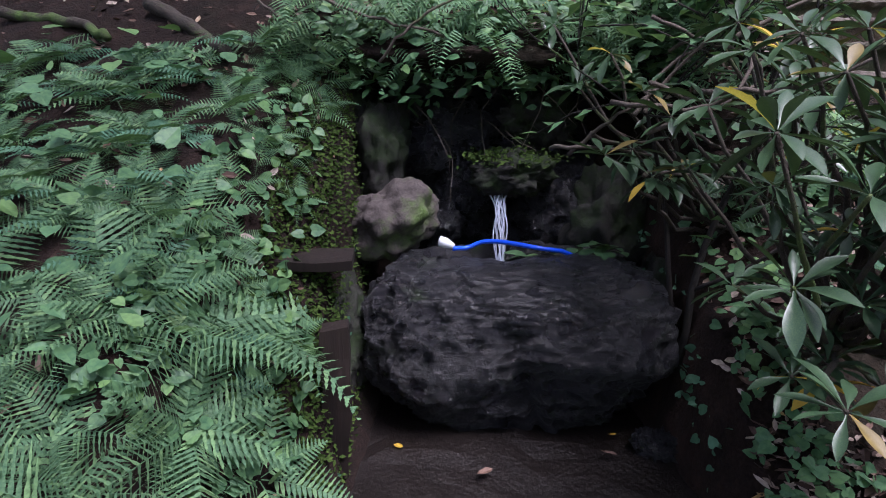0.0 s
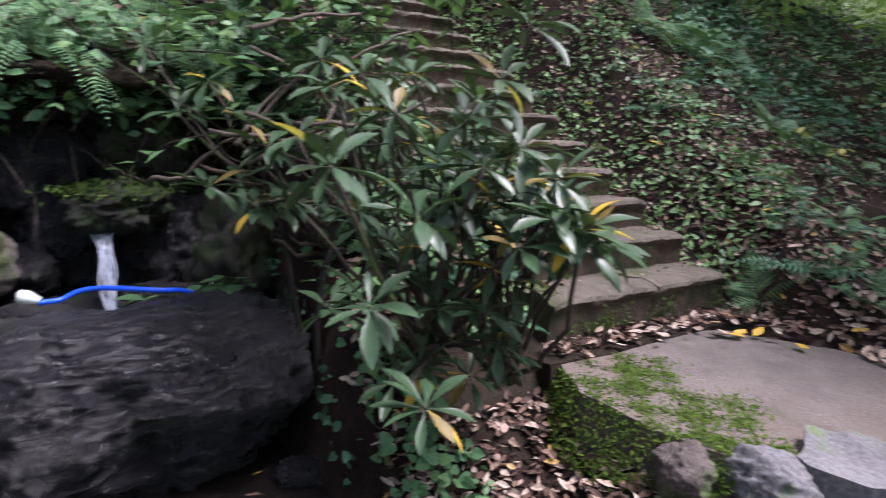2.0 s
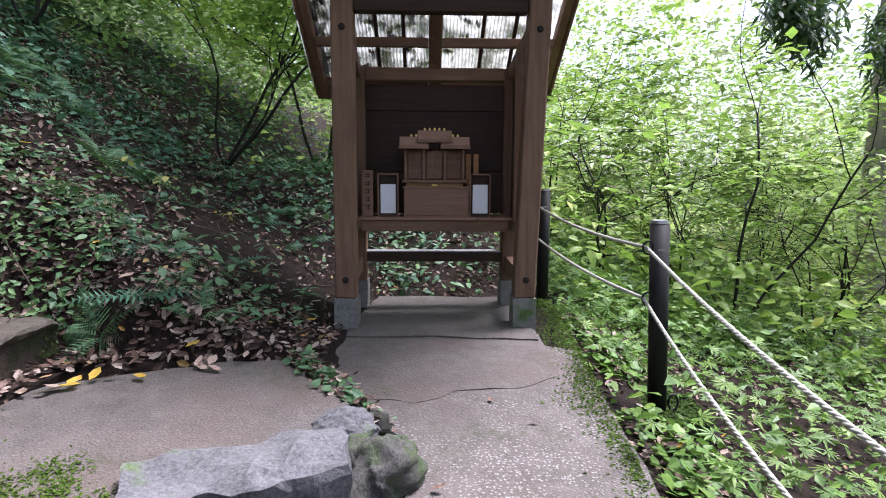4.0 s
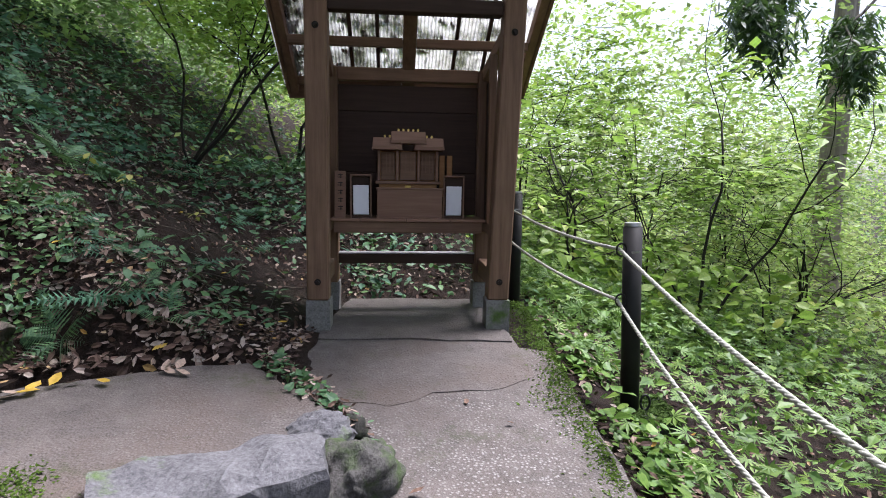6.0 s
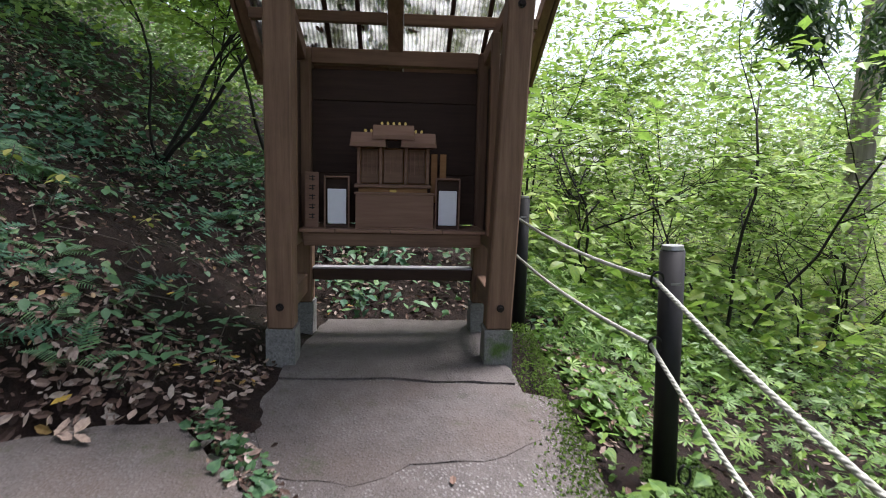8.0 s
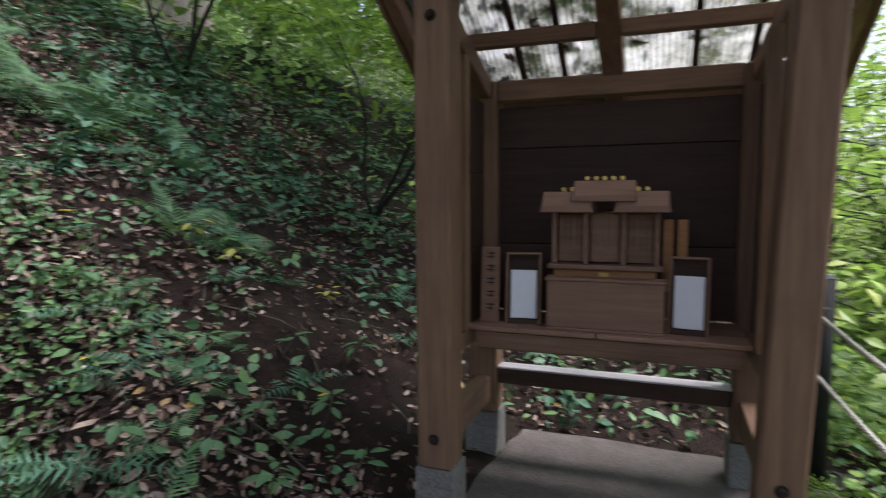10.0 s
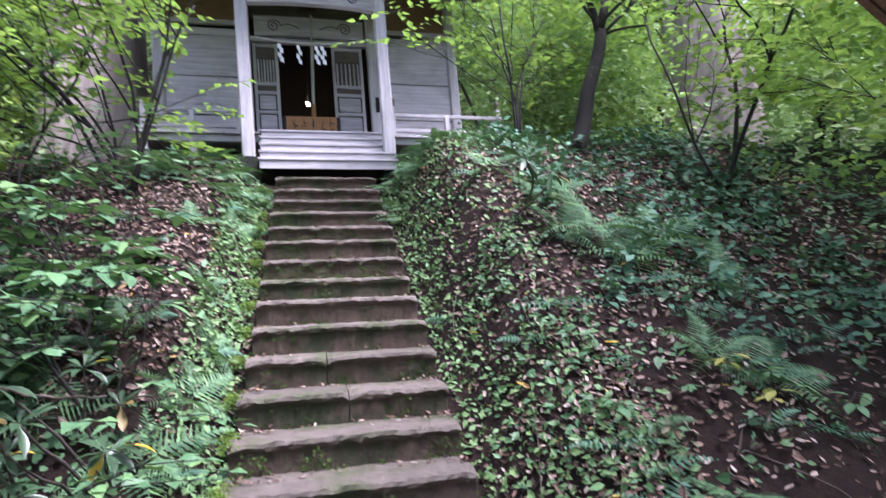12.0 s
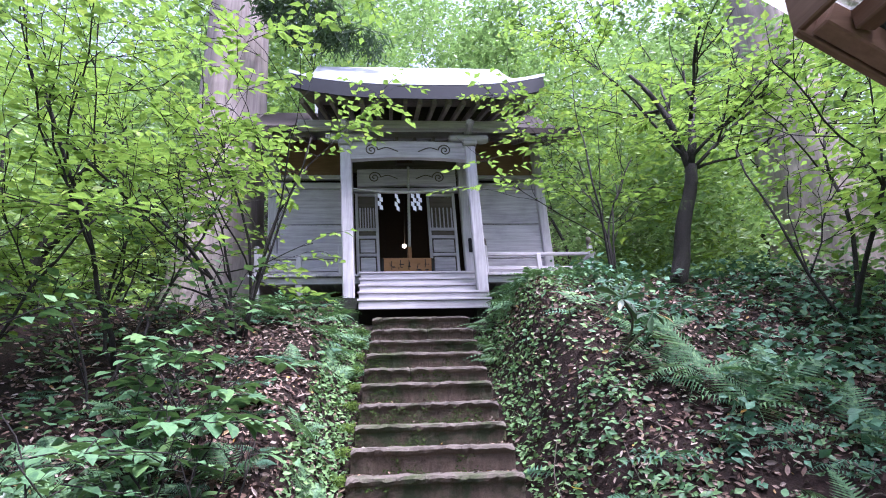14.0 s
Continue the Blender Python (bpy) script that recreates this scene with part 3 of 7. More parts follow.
def plate(name, outline, top, depth, mat, bumpy=0.012, cell=0.16, wear=0.0):
    """A cast concrete sheet: an outline filled with a fine uneven grid, with a skirt below its rim."""
    bm = bmesh.new()
    vs = [bm.verts.new((x, y, 0)) for x, y in outline]
    f = bm.faces.new(vs)
    bmesh.ops.subdivide_edges(bm, edges=bm.edges[:], cuts=5)
    for e in list(bm.verts):
        e.co += Vector((noise.noise(e.co * 4), noise.noise(e.co * 4 + Vector((9, 0, 0))), 0)) * 0.05
    xs = [v.co.x for v in bm.verts]
    ys = [v.co.y for v in bm.verts]
    for axis, lo, hi in ((0, min(xs), max(xs)), (1, min(ys), max(ys))):
        k = lo + cell
        while k < hi:
            no = Vector((1, 0, 0)) if axis == 0 else Vector((0, 1, 0))
            bmesh.ops.bisect_plane(bm, geom=bm.verts[:] + bm.edges[:] + bm.faces[:], plane_co=no * k, plane_no=no)
            k += cell
    rim = [e for e in bm.edges if e.is_boundary]
    out = bmesh.ops.extrude_edge_only(bm, edges=rim)
    low = {g for g in out["geom"] if isinstance(g, bmesh.types.BMVert)}
    for v in bm.verts:
        v.co.z = top(v.co.x, v.co.y) + bumpy * noise.noise(v.co * 2.2) + bumpy * 0.5 * noise.noise(v.co * 7)
        if v in low:
            v.co.z -= depth
    if wear:
        sides = [e for e in bm.edges if (e.verts[0] in low) != (e.verts[1] in low)]
        bmesh.ops.subdivide_edges(bm, edges=sides, cuts=5, use_grid_fill=True)
        for v in bm.verts:
            v.co += Vector(noise.noise_vector(v.co * 2.3)) * wear + Vector(noise.noise_vector(v.co * 6)) * wear * 0.5 + Vector(noise.noise_vector(v.co * 17)) * wear * 0.15
    bmesh.ops.recalc_face_normals(bm, faces=bm.faces[:])
    me = bpy.data.meshes.new(name)
    bm.to_mesh(me)
    bm.free()
    me.materials.append(mat)
    return me


def path_top(x, y):
    return float(np.interp(x, [2, 4.5, 6.0, 7.8, 10], [1.09, 1.11, 1.16, 1.285, 1.30]))


PATH_OUT = [(0.5, -0.1), (4.5, 0.02), (6.2, 0.04), (7.75, 0.10), (7.82, 0.30), (9.45, 0.40), (9.40, 1.78), (8.1, 1.86), (7.15, 1.85), (6.55, 1.52), (6.3, 1.25), (5.9, 1.12), (5.1, 1.9), (4.3, 2.1), (0.5, 2.0)]
PAD = concrete_mat("pad_concrete", 0.1, 0.35)
solo("pavement_pad", plate("pavement_pad", [(7.93, 0.34), (8.7, 0.36), (9.42, 0.40), (9.38, 1.80), (8.6, 1.83), (7.97, 1.86)], lambda x, y: path_top(x, y) + 0.014, 0.2, PAD, 0.012), "smooth grey concrete pad under the little shrine", "pavement", kind="structure")
solo("pavement_apron", plate("pavement_apron", [(7.04, 0.62), (7.25, 0.30), (7.90, 0.33), (7.94, 1.80), (7.3, 1.80), (6.9, 1.62), (6.82, 1.2), (7.0, 0.95)], lambda x, y: path_top(x, y) + 0.005, 0.2, SLAB, 0.012), "brown worn patch of concrete before the little shrine", "pavement", kind="structure")
solo("path", plate("path", PATH_OUT, path_top, 0.25, CONCRETE), "rough grey concrete footpath with mossy edges", "path", kind="structure")
SLAB_OUT = [(7.15, 2.12), (6.42, 1.48), (6.0, 1.55), (5.45, 2.05), (5.25, 2.25), (5.12, 2.6), (5.12, 3.0), (5.35, 3.42), (6.2, 3.42), (6.62, 3.2), (6.95, 2.6)]
solo("pavement", plate("pavement", SLAB_OUT, lambda x, y: 1.36 + 0.012 * (y - 2), 0.3, SLAB), "raised worn concrete landing below the stone stairs", "landing", kind="structure")


# ---- stone stairs ----
STEP_Y, STEP_Z, TREAD, RISE = 3.444, 1.645, 0.3640, 0.2203


def step_block(x0, x1, y, z, seed):
    """A worn stone step: a rounded lip over a slightly hollow face, swept along x with wear."""
    prof = [(0.055, -RISE - 0.05), (0.04, -0.13), (0.036, -0.075), (0.008, -0.055), (-0.006, -0.03), (0.004, -0.006), (0.03, 0.0), (0.14, 0.004), (0.26, -0.004), (TREAD + 0.12, 0.0), (TREAD + 0.12, -RISE)]
    n = max(4, int((x1 - x0) / 0.035))
    vs, fs = [], []
    for i in range(n + 1):
        x = x0 + (x1 - x0) * i / n
        for j, (py, pz) in enumerate(prof):
            q = Vector((x * 4, (y + py) * 5, (z + pz) * 5))
            d = Vector(noise.noise_vector(q)) * 0.008 * (j < 9) + Vector(noise.noise_vector(q * 3)) * 0.011 + Vector(noise.noise_vector(q * 7)) * (0.012 if 1 <= j <= 6 else 0.006)
            e = 0.022 * max(0, 1 - min(i, n - i) / 1.5) if 3 <= j <= 6 else 0
            vs.append((x + d.x * 0.5 * (0 < i < n), y + py + d.y + e * 0.6, z + pz + d.z - e))
    m = len(prof)
    tops = []
    for i in range(n):
        for j in range(m - 1):
            a = i * m + j
            fs.append((a, a + m, a + m + 1, a + 1))
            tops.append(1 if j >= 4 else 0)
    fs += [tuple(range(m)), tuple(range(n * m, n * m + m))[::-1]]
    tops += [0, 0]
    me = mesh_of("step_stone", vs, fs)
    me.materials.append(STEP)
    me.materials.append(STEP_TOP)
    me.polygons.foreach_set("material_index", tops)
    return me


def build_stairs():
    root = thing("stone_stairs", pose(6.27, 3.44, 1.4), "steep stairs of worn brown stone blocks with mossy risers", "stairs")
    rng = random.Random(5)
    for i in range(16):
        y, z = STEP_Y + TREAD * i, STEP_Z + RISE * i
        cuts = [5.53 + 0.004 * i - 0.10 * max(0.0, 1 - i / 6)]
        k = rng.choice((1, 1, 2, 2)) if i else 2
        span = 7.0 - cuts[0]
        for j in range(1, k):
            cuts.append(cuts[0] + span * (j / k + rng.uniform(-0.13, 0.13)))
        cuts.append(7.0)
        if i == 0:
            cuts[0] = 5.38
        for a, b in zip(cuts, cuts[1:]):
            dz, dy = rng.uniform(-0.012, 0.012), rng.uniform(-0.02, 0.02)
            me = step_block(a + 0.004, b - 0.004, y + dy, z + dz, i)
            me.transform(Matrix.Translation((-6.27, -3.44, -1.4)))
            part("step_stone", me, root)
    return root


build_stairs()
solo("earth_strip", block((5.2, 3.26, 1.0), (7.12, 3.75, min(1.385, STEP_Z - RISE + 0.03)), SOIL, 0.03, 0.02, 8), "dark trodden earth at the foot of the stairs", "ground", kind="structure")


# ---- the little roofed shrine at the end of the path ----
HUT = pose(8.215, 1.158, 1.285, 0, 0, -85.7)


def leaning(me, k, z0=0.26):
    """Shear a mesh sideways, as an old post leans."""
    me.transform(Matrix(((1, 0, k, -k * z0), (0, 1, 0, 0), (0, 0, 1, 0), (0, 0, 0, 1))))
    return me


def build_hut():
    """Local x runs to the viewer's right, y to the back, z up."""
    root = thing("wayside_shrine", HUT, "open brown timber shelter with a shelf and clear corrugated roof", "shrine")
    hw, pw, depth = 0.735, 0.175, 0.90
    spots = [(-hw, 0.09), (hw, 0.09), (-hw, depth), (hw, depth)]
    for n, (x, y) in enumerate(spots):
        top = 2.72 if y < 0.5 else 2.25
        post = part("post", leaning(block((x - pw / 2, y - pw / 2, 0.26), (x + pw / 2, y + pw / 2, top), HUT_Z, 0.012), 0.034 if x > 0 and y < 0.5 else 0.0), root)
        part("footing", block((x - pw / 2 - 0.01, y - pw / 2 - 0.01, -0.12), (x + pw / 2 + 0.01, y + pw / 2 + 0.01, 0.26), FOOTING, wobble=0.008, cuts=4), root, "rough concrete footing")
        if y < 0.5:
            for bz in (0.412, 2.40):
                bx = x + (0.034 * (bz - 0.26) if x > 0 else 0.0)
                bm = bmesh.new()
                bmesh.ops.create_cone(bm, cap_ends=True, segments=6, radius1=0.017, radius2=0.015, depth=0.03, matrix=pose(bx, y - pw / 2 - 0.012, bz, 90))
                bmesh.ops.create_cone(bm, cap_ends=True, segments=12, radius1=0.027, radius2=0.027, depth=0.006, matrix=pose(bx, y - pw / 2 - 0.002, bz, 90))
                part("bolt", bm, post, "rusty square bolt head", ROTTEN)
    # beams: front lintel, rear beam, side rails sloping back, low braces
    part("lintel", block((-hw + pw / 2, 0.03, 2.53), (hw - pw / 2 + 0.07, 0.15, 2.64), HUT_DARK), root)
    part("rear_beam", block((-hw + pw / 2, depth - 0.06, 2.135), (hw - pw / 2, depth + 0.06, 2.25), HUT_X), root)
    for s in (-1, 1):
        x = s * (hw - 0.01)
        part("side_rail", beam((x + 0.03 * (s + 1), 0.17, 2.43), (x, depth - 0.08, 2.20), 0.09, 0.11, HUT_Y), root)
        part("side_rail", beam((x, 0.17, 0.42), (x, depth - 0.08, 0.42), 0.09, 0.15, HUT_Y), root)
        part("side_rail", beam((x, 0.17, 0.82), (x, depth - 0.08, 0.82), 0.07, 0.10, HUT_Y), root)
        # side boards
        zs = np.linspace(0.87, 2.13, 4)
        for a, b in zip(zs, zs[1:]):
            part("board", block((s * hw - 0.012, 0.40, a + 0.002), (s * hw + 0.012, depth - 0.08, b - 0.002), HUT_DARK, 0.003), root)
        part("stud", block((s * (hw - 0.03) - 0.03, 0.34, 0.87), (s * (hw - 0.03) + 0.03, 0.40, 2.30), HUT_Z), root)
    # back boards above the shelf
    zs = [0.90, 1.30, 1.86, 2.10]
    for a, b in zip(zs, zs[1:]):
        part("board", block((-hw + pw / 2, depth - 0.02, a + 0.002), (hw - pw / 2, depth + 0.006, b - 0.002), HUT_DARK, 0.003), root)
    # Unseen sheet added behind the boards so no light shows through their gaps.
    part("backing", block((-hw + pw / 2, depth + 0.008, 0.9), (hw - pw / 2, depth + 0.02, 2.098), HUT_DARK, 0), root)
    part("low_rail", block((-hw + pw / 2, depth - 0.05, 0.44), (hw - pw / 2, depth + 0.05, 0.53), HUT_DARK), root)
    # Thin pale strip added on the rail: sky light on its top, as colour.
    part("rail_cap", block((-hw + pw / 2, depth - 0.055, 0.532), (hw - pw / 2, depth + 0.055, 0.545), GREY_X, 0.003), root, "pale strip painting sky light on the low rail's top")
    # shelf: planks on a front rail
    shelf = part("shelf", block((-hw + pw / 2, 0.395, 0.775), (hw - pw / 2, 0.445, 0.872), HUT_X), root)
    xs = [-hw + 0.06, -0.42, -0.02, 0.36, hw - 0.06]
    for y0, y1 in ((0.375, 0.55), (0.55, 0.72), (0.72, 0.86)):
        for a, b in zip(xs, xs[1:]):
            part("plank", block((a + 0.002, y0 + 0.002, 0.874), (b - 0.002, y1 - 0.002, 0.898), PALE_WOOD if y0 < 0.5 else HUT_X, 0.004), shelf)
    # roof: rafters, purlins, corrugated sheet falling to the back
    def rz(y):
        return 2.831 - 0.619 * y
    for x, w, h in ((-1.08, 0.07, 0.10), (0.0, 0.115, 0.13), (1.08, 0.07, 0.10)):
        part("rafter", beam((x, -0.70, rz(-0.70)), (x, depth + 0.30, rz(depth + 0.30)), w, h, HUT_Y), root)
    for y in (-0.6, -0.12, 0.58, 1.12):
        for x0, x1 in ((-1.04, -0.06), (0.06, 1.04)):
            part("purlin", beam((x0, y, rz(y) - (0.06 if y == 0.58 else -0.02)), (x1, y, rz(y) - (0.06 if y == 0.58 else -0.02)), 0.075, 0.075, HUT_X), root)
    for x in (-0.52, -0.28, 0.42, 0.7):
        part("batten", beam((x, -0.70, rz(-0.70) + 0.075), (x, depth + 0.28, rz(depth + 0.28) + 0.075), 0.035, 0.025, HUT_DARK), root)
    for y in (-0.75, 1.24):
        part("fascia", beam((-1.15, y, rz(y) + 0.02), (1.15, y, rz(y) + 0.02), 0.03, 0.15, HUT_X), root)
    for x in (-1.135, 1.135):
        part("fascia", beam((x, -0.73, rz(-0.73) + 0.02), (x, 1.22, rz(1.22) + 0.02), 0.03, 0.15, HUT_Y), root)
    n = 480
    xs = np.linspace(-1.2, 1.2, n)
    zz = 0.009 * np.sin(xs / 0.032 * 2 * math.pi)
    ys = (-0.82, 0.3, 1.3)
    vs = [(x, y, rz(y) + 0.105 + dz) for y in ys for x, dz in zip(xs, zz)]
    fs = [(r * n + i, r * n + i + 1, (r + 1) * n + i + 1, (r + 1) * n + i) for r in range(2) for i in range(n - 1)]
    part("roof_sheet", mesh_of("roof_sheet", vs, fs, SHEET, True), root, "clear corrugated plastic roof sheet, dull with dirt")
    return root


build_hut()
# dead leaves drifted on the roof sheet
_n = 900
_x = RNG.uniform(-1.1, 1.0, _n) - RNG.exponential(0.35, _n)
_y = RNG.uniform(-0.55, 1.2, _n)
_x = np.clip(_x, -1.05, 1.0)
_k = _x < RNG.uniform(-0.9, 0.55, _n)
_x, _y = _x[_k], _y[_k]
_pts = np.stack([_x, _y, 2.831 - 0.619 * _y + 0.12], 1)
_fr = frames_at(_pts, np.tile([0, 0.38, 0.92], (len(_pts), 1)), RNG.uniform(0.05, 0.13, len(_pts)), 0.15)
solo("roof_leaves", spread("roof_leaves", DEAD, _fr, LITTER), "dead brown leaves lying on the clear roof", "leaves", kind="stuff", m=HUT)


def on_shelf(x, y, z=0.898, rz=0):
    return HUT @ pose(x, y, z, 0, 0, rz)


def build_mini_shrine():
    root = thing("household_altar", on_shelf(-0.005, 0.66) @ Matrix.Diagonal((0.86, 0.9, 1.0, 1.0)), "small pale wooden altar shrine with tiered roof, on the shelf", "altar")
    part("base_box", block((-0.30, -0.10, 0), (0.30, 0.14, 0.30), ORANGE_WOOD, 0.004), root)
    part("deck", block((-0.335, -0.13, 0.30), (0.335, 0.15, 0.325), PALE_WOOD, 0.004), root)
    for x in (-0.30, -0.11, 0.11, 0.30):
        part("pillar", block((x - 0.014, -0.09, 0.325), (x + 0.014, -0.062, 0.60), PALE_WOOD, 0.003), root)
    part("back_panel", block((-0.30, 0.06, 0.325), (0.30, 0.09, 0.60), ORANGE_WOOD, 0.002), root)
    for x in (-0.205, 0.0, 0.205):
        w = 0.075 if x else 0.085
        d = part("door", block((x - w, -0.045, 0.335), (x + w, -0.03, 0.585), HUT_X, 0.002), root)
        for k in range(4):
            xx = x - w + 0.02 + k * (2 * w - 0.04) / 3
            part("lattice", block((xx - 0.004, -0.052, 0.40), (xx + 0.004, -0.045, 0.57), PALE_WOOD, 0.001), d)
    for x, w, z in ((-0.215, 0.155, 0.60), (0.215, 0.155, 0.60), (0.0, 0.185, 0.655)):
        vs = [(x - w, -0.19, z), (x + w, -0.19, z), (x + w - 0.015, -0.19, z + 0.03), (x - w + 0.015, -0.19, z + 0.03), (x - w + 0.012, -0.13, z + 0.105), (x + w - 0.012, -0.13, z + 0.105), (x - w, 0.14, z), (x + w, 0.14, z)]
        fs = [(0, 1, 2, 3), (3, 2, 5, 4), (4, 5, 7, 6), (0, 6, 7, 1), (0, 3, 4, 6), (1, 7, 5, 2)]
        roof = part("roof", mesh_of("roof", vs, fs, PALE_WOOD), root)
        k = 5 if x == 0 else 2
        for i in range(k):
            xx = x + (i - (k - 1) / 2) * 0.05
            bm = bmesh.new()
            bmesh.ops.create_cone(bm, cap_ends=True, segments=10, radius1=0.011, radius2=0.011, depth=0.06, matrix=pose(xx, -0.10, z + 0.117, 90))
            part("ridge_billet", bm, roof, "", BRASS)
    part("lock_plate", block((-0.03, -0.112, 0.225), (0.03, -0.101, 0.29), BRASS, 0.004), root, "small brass plate")
    for x in (0.36, 0.44):
        part("side_screen", block((x - 0.028, -0.02, 0.19), (x + 0.028, 0.0, 0.56), ORANGE_WOOD, 0.003), root)
    return root


build_mini_shrine()
box = thing("offertory_box", on_shelf(0.01, 0.47), "plain pale wooden box in front of the small altar", "box")
part("front_panel", block((-0.285, -0.035, 0.012), (0.285, -0.015, 0.252), PALE_WOOD, 0.004), box)
part("lid", block((-0.295, -0.04, 0.252), (0.295, 0.07, 0.268), PALE_WOOD, 0.004), box)
part("bottom", block((-0.29, -0.04, 0), (0.29, 0.07, 0.012), PALE_WOOD, 0.003), box)
for _s in (-1, 1):
    part("side_panel", block((_s * 0.275 - 0.01, -0.015, 0.012), (_s * 0.275 + 0.01, 0.065, 0.252), PALE_WOOD, 0.002), box)


def build_paper_box(x, rz, label):
    """A narrow open-fronted dark box that leans back a little and holds a stack of paper."""
    root = thing("paper_box", HUT @ pose(x, 0.50, 0.898, -8, 0, rz), label, "box", "paper boxes on the shelf")
    w, h, d = 0.175, 0.385, 0.07
    part("back", block((-w / 2, d - 0.008, 0), (w / 2, d, h), HUT_DARK, 0.002), root)
    for s in (-1, 1):
        part("side", block((s * w / 2 - 0.006, 0, 0), (s * w / 2 + 0.006, d - 0.01, h), PALE_WOOD, 0.002), root)
    part("rim", block((-w / 2 + 0.007, 0, h - 0.012), (w / 2 - 0.007, d - 0.01, h), PALE_WOOD, 0.002), root)
    part("rim", block((-w / 2 + 0.007, 0, 0), (w / 2 - 0.007, d - 0.01, 0.025), HUT_DARK, 0.002), root)
    part("paper", block((-w / 2 + 0.02, 0.012, 0.03), (w / 2 - 0.018, 0.05, 0.29), PAPER, 0.003), root, "stack of white paper slips")
    return root


build_paper_box(-0.415, 7, "dark narrow wooden box holding white paper slips")
build_paper_box(0.40, -7, "dark narrow wooden box of white paper beside the altar")
plaque = thing("name_plaque", HUT @ pose(-0.60, 0.50, 0.898, -6, 0, 4), "upright pale wooden plaque with illegible dark brush writing", "plaque")
part("board", block((-0.05, 0, 0), (0.05, 0.016, 0.41), PALE_WOOD, 0.004), plaque)
for _i in range(5):
    _z = 0.36 - _i * 0.07
    for _dx, _dz, _w, _h in ((-0.018, 0.012, 0.045, 0.007), (-0.02, -0.008, 0.042, 0.006), (0.004, -0.016, 0.008, 0.04)):
        part("ink_stroke", block((_dx, -0.0025, _z + _dz), (_dx + _w, -0.0005, _z + _dz + _h), INK, 0), plaque)


# ---- rope fence along the drop ----
def build_fence_post(x, y, z):
    root = thing("fence_post", pose(x, y - 0.045, z, -2.1) if x == 7.22 else pose(x, y, z), "black round fence post with rings, set in a mossy block", "post", "rope fence posts")
    bm = bmesh.new()
    bmesh.ops.create_cone(bm, cap_ends=True, segments=24, radius1=0.06, radius2=0.06, depth=1.23, matrix=pose(0, 0, 0.615))
    bmesh.ops.bevel(bm, geom=[e for e in bm.edges if e.calc_face_angle(0) > 1], offset=0.008, segments=2, affect="EDGES")
    shaft = part("shaft", bm, root, "", BLACK_METAL)
    for f in shaft.data.polygons:
        f.use_smooth = abs(f.normal.z) < 0.5
    bm = bmesh.new()
    bmesh.ops.create_cone(bm, cap_ends=True, segments=24, radius1=0.055, radius2=0.05, depth=0.02, matrix=pose(0, 0, 1.238))
    part("cap", bm, root, "pale worn cap", STEEL)
    part("sticker", block((-0.026, -0.0, 1.06), (0.026, 0.002, 1.072), STEEL, 0), root).location = (-0.061, 0, 0)
    root.children[-1].rotation_euler = (0, 0, math.pi / 2)
    for h in (1.08, 0.755):
        a = np.linspace(0, 2 * math.pi, 17)
        ring = np.stack([-0.03 - 0.0 * a, 0.079 + 0.032 * np.cos(a), h + 0.04 * np.sin(a)], 1)
        part("ring", tubes("ring", [(ring, 0.007)], BLACK_METAL), root)
    a = np.linspace(0, 2 * math.pi, 17)
    part("ring", tubes("ring", [(np.stack([-0.05 + 0 * a, -0.085 + 0.03 * np.cos(a), 0.08 + 0.05 * np.sin(a)], 1), 0.008)], BLACK_METAL), root)
    part("base_block", block((-0.22, -0.26, -0.25), (0.24, 0.26, 0.012), ROCK_MOSSY, wobble=0.02, cuts=4), root, "mossy concrete base block")
    return root


POSTS = [(9.55, 0.12, 1.17), (7.22, -0.30, 1.035), (3.6, -0.38, 0.66)]
for _p in POSTS:
    build_fence_post(*_p)
for _h, _sags in ((1.08, (0.05, 0.10)), (0.755, (0.05, 0.19))):
    for (_x0, _y0, _z0), (_x1, _y1, _z1), _sag in ((POSTS[0], POSTS[1], _sags[0]), (POSTS[1], POSTS[2], _sags[1])):
        solo("fence_rope", rope_mesh((_x0 - 0.03, _y0 + 0.085, _z0 + _h), (_x1 - 0.03, _y1 + 0.085, _z1 + _h), _sag, 0.0115, ROPE), "weathered grey laid rope strung between fence posts", "rope", "fence ropes")


# ---- the main shrine above the stairs ----
def scroll(cx, cz, r, s, y):
    """A carved spiral as a raised line."""
    a = np.linspace(0, 3.6 * math.pi, 50)
    rr = r * (1 - a / (4.2 * math.pi))
    return np.stack([cx + s * rr * np.cos(a), np.full_like(a, y), cz + rr * np.sin(a)], 1)


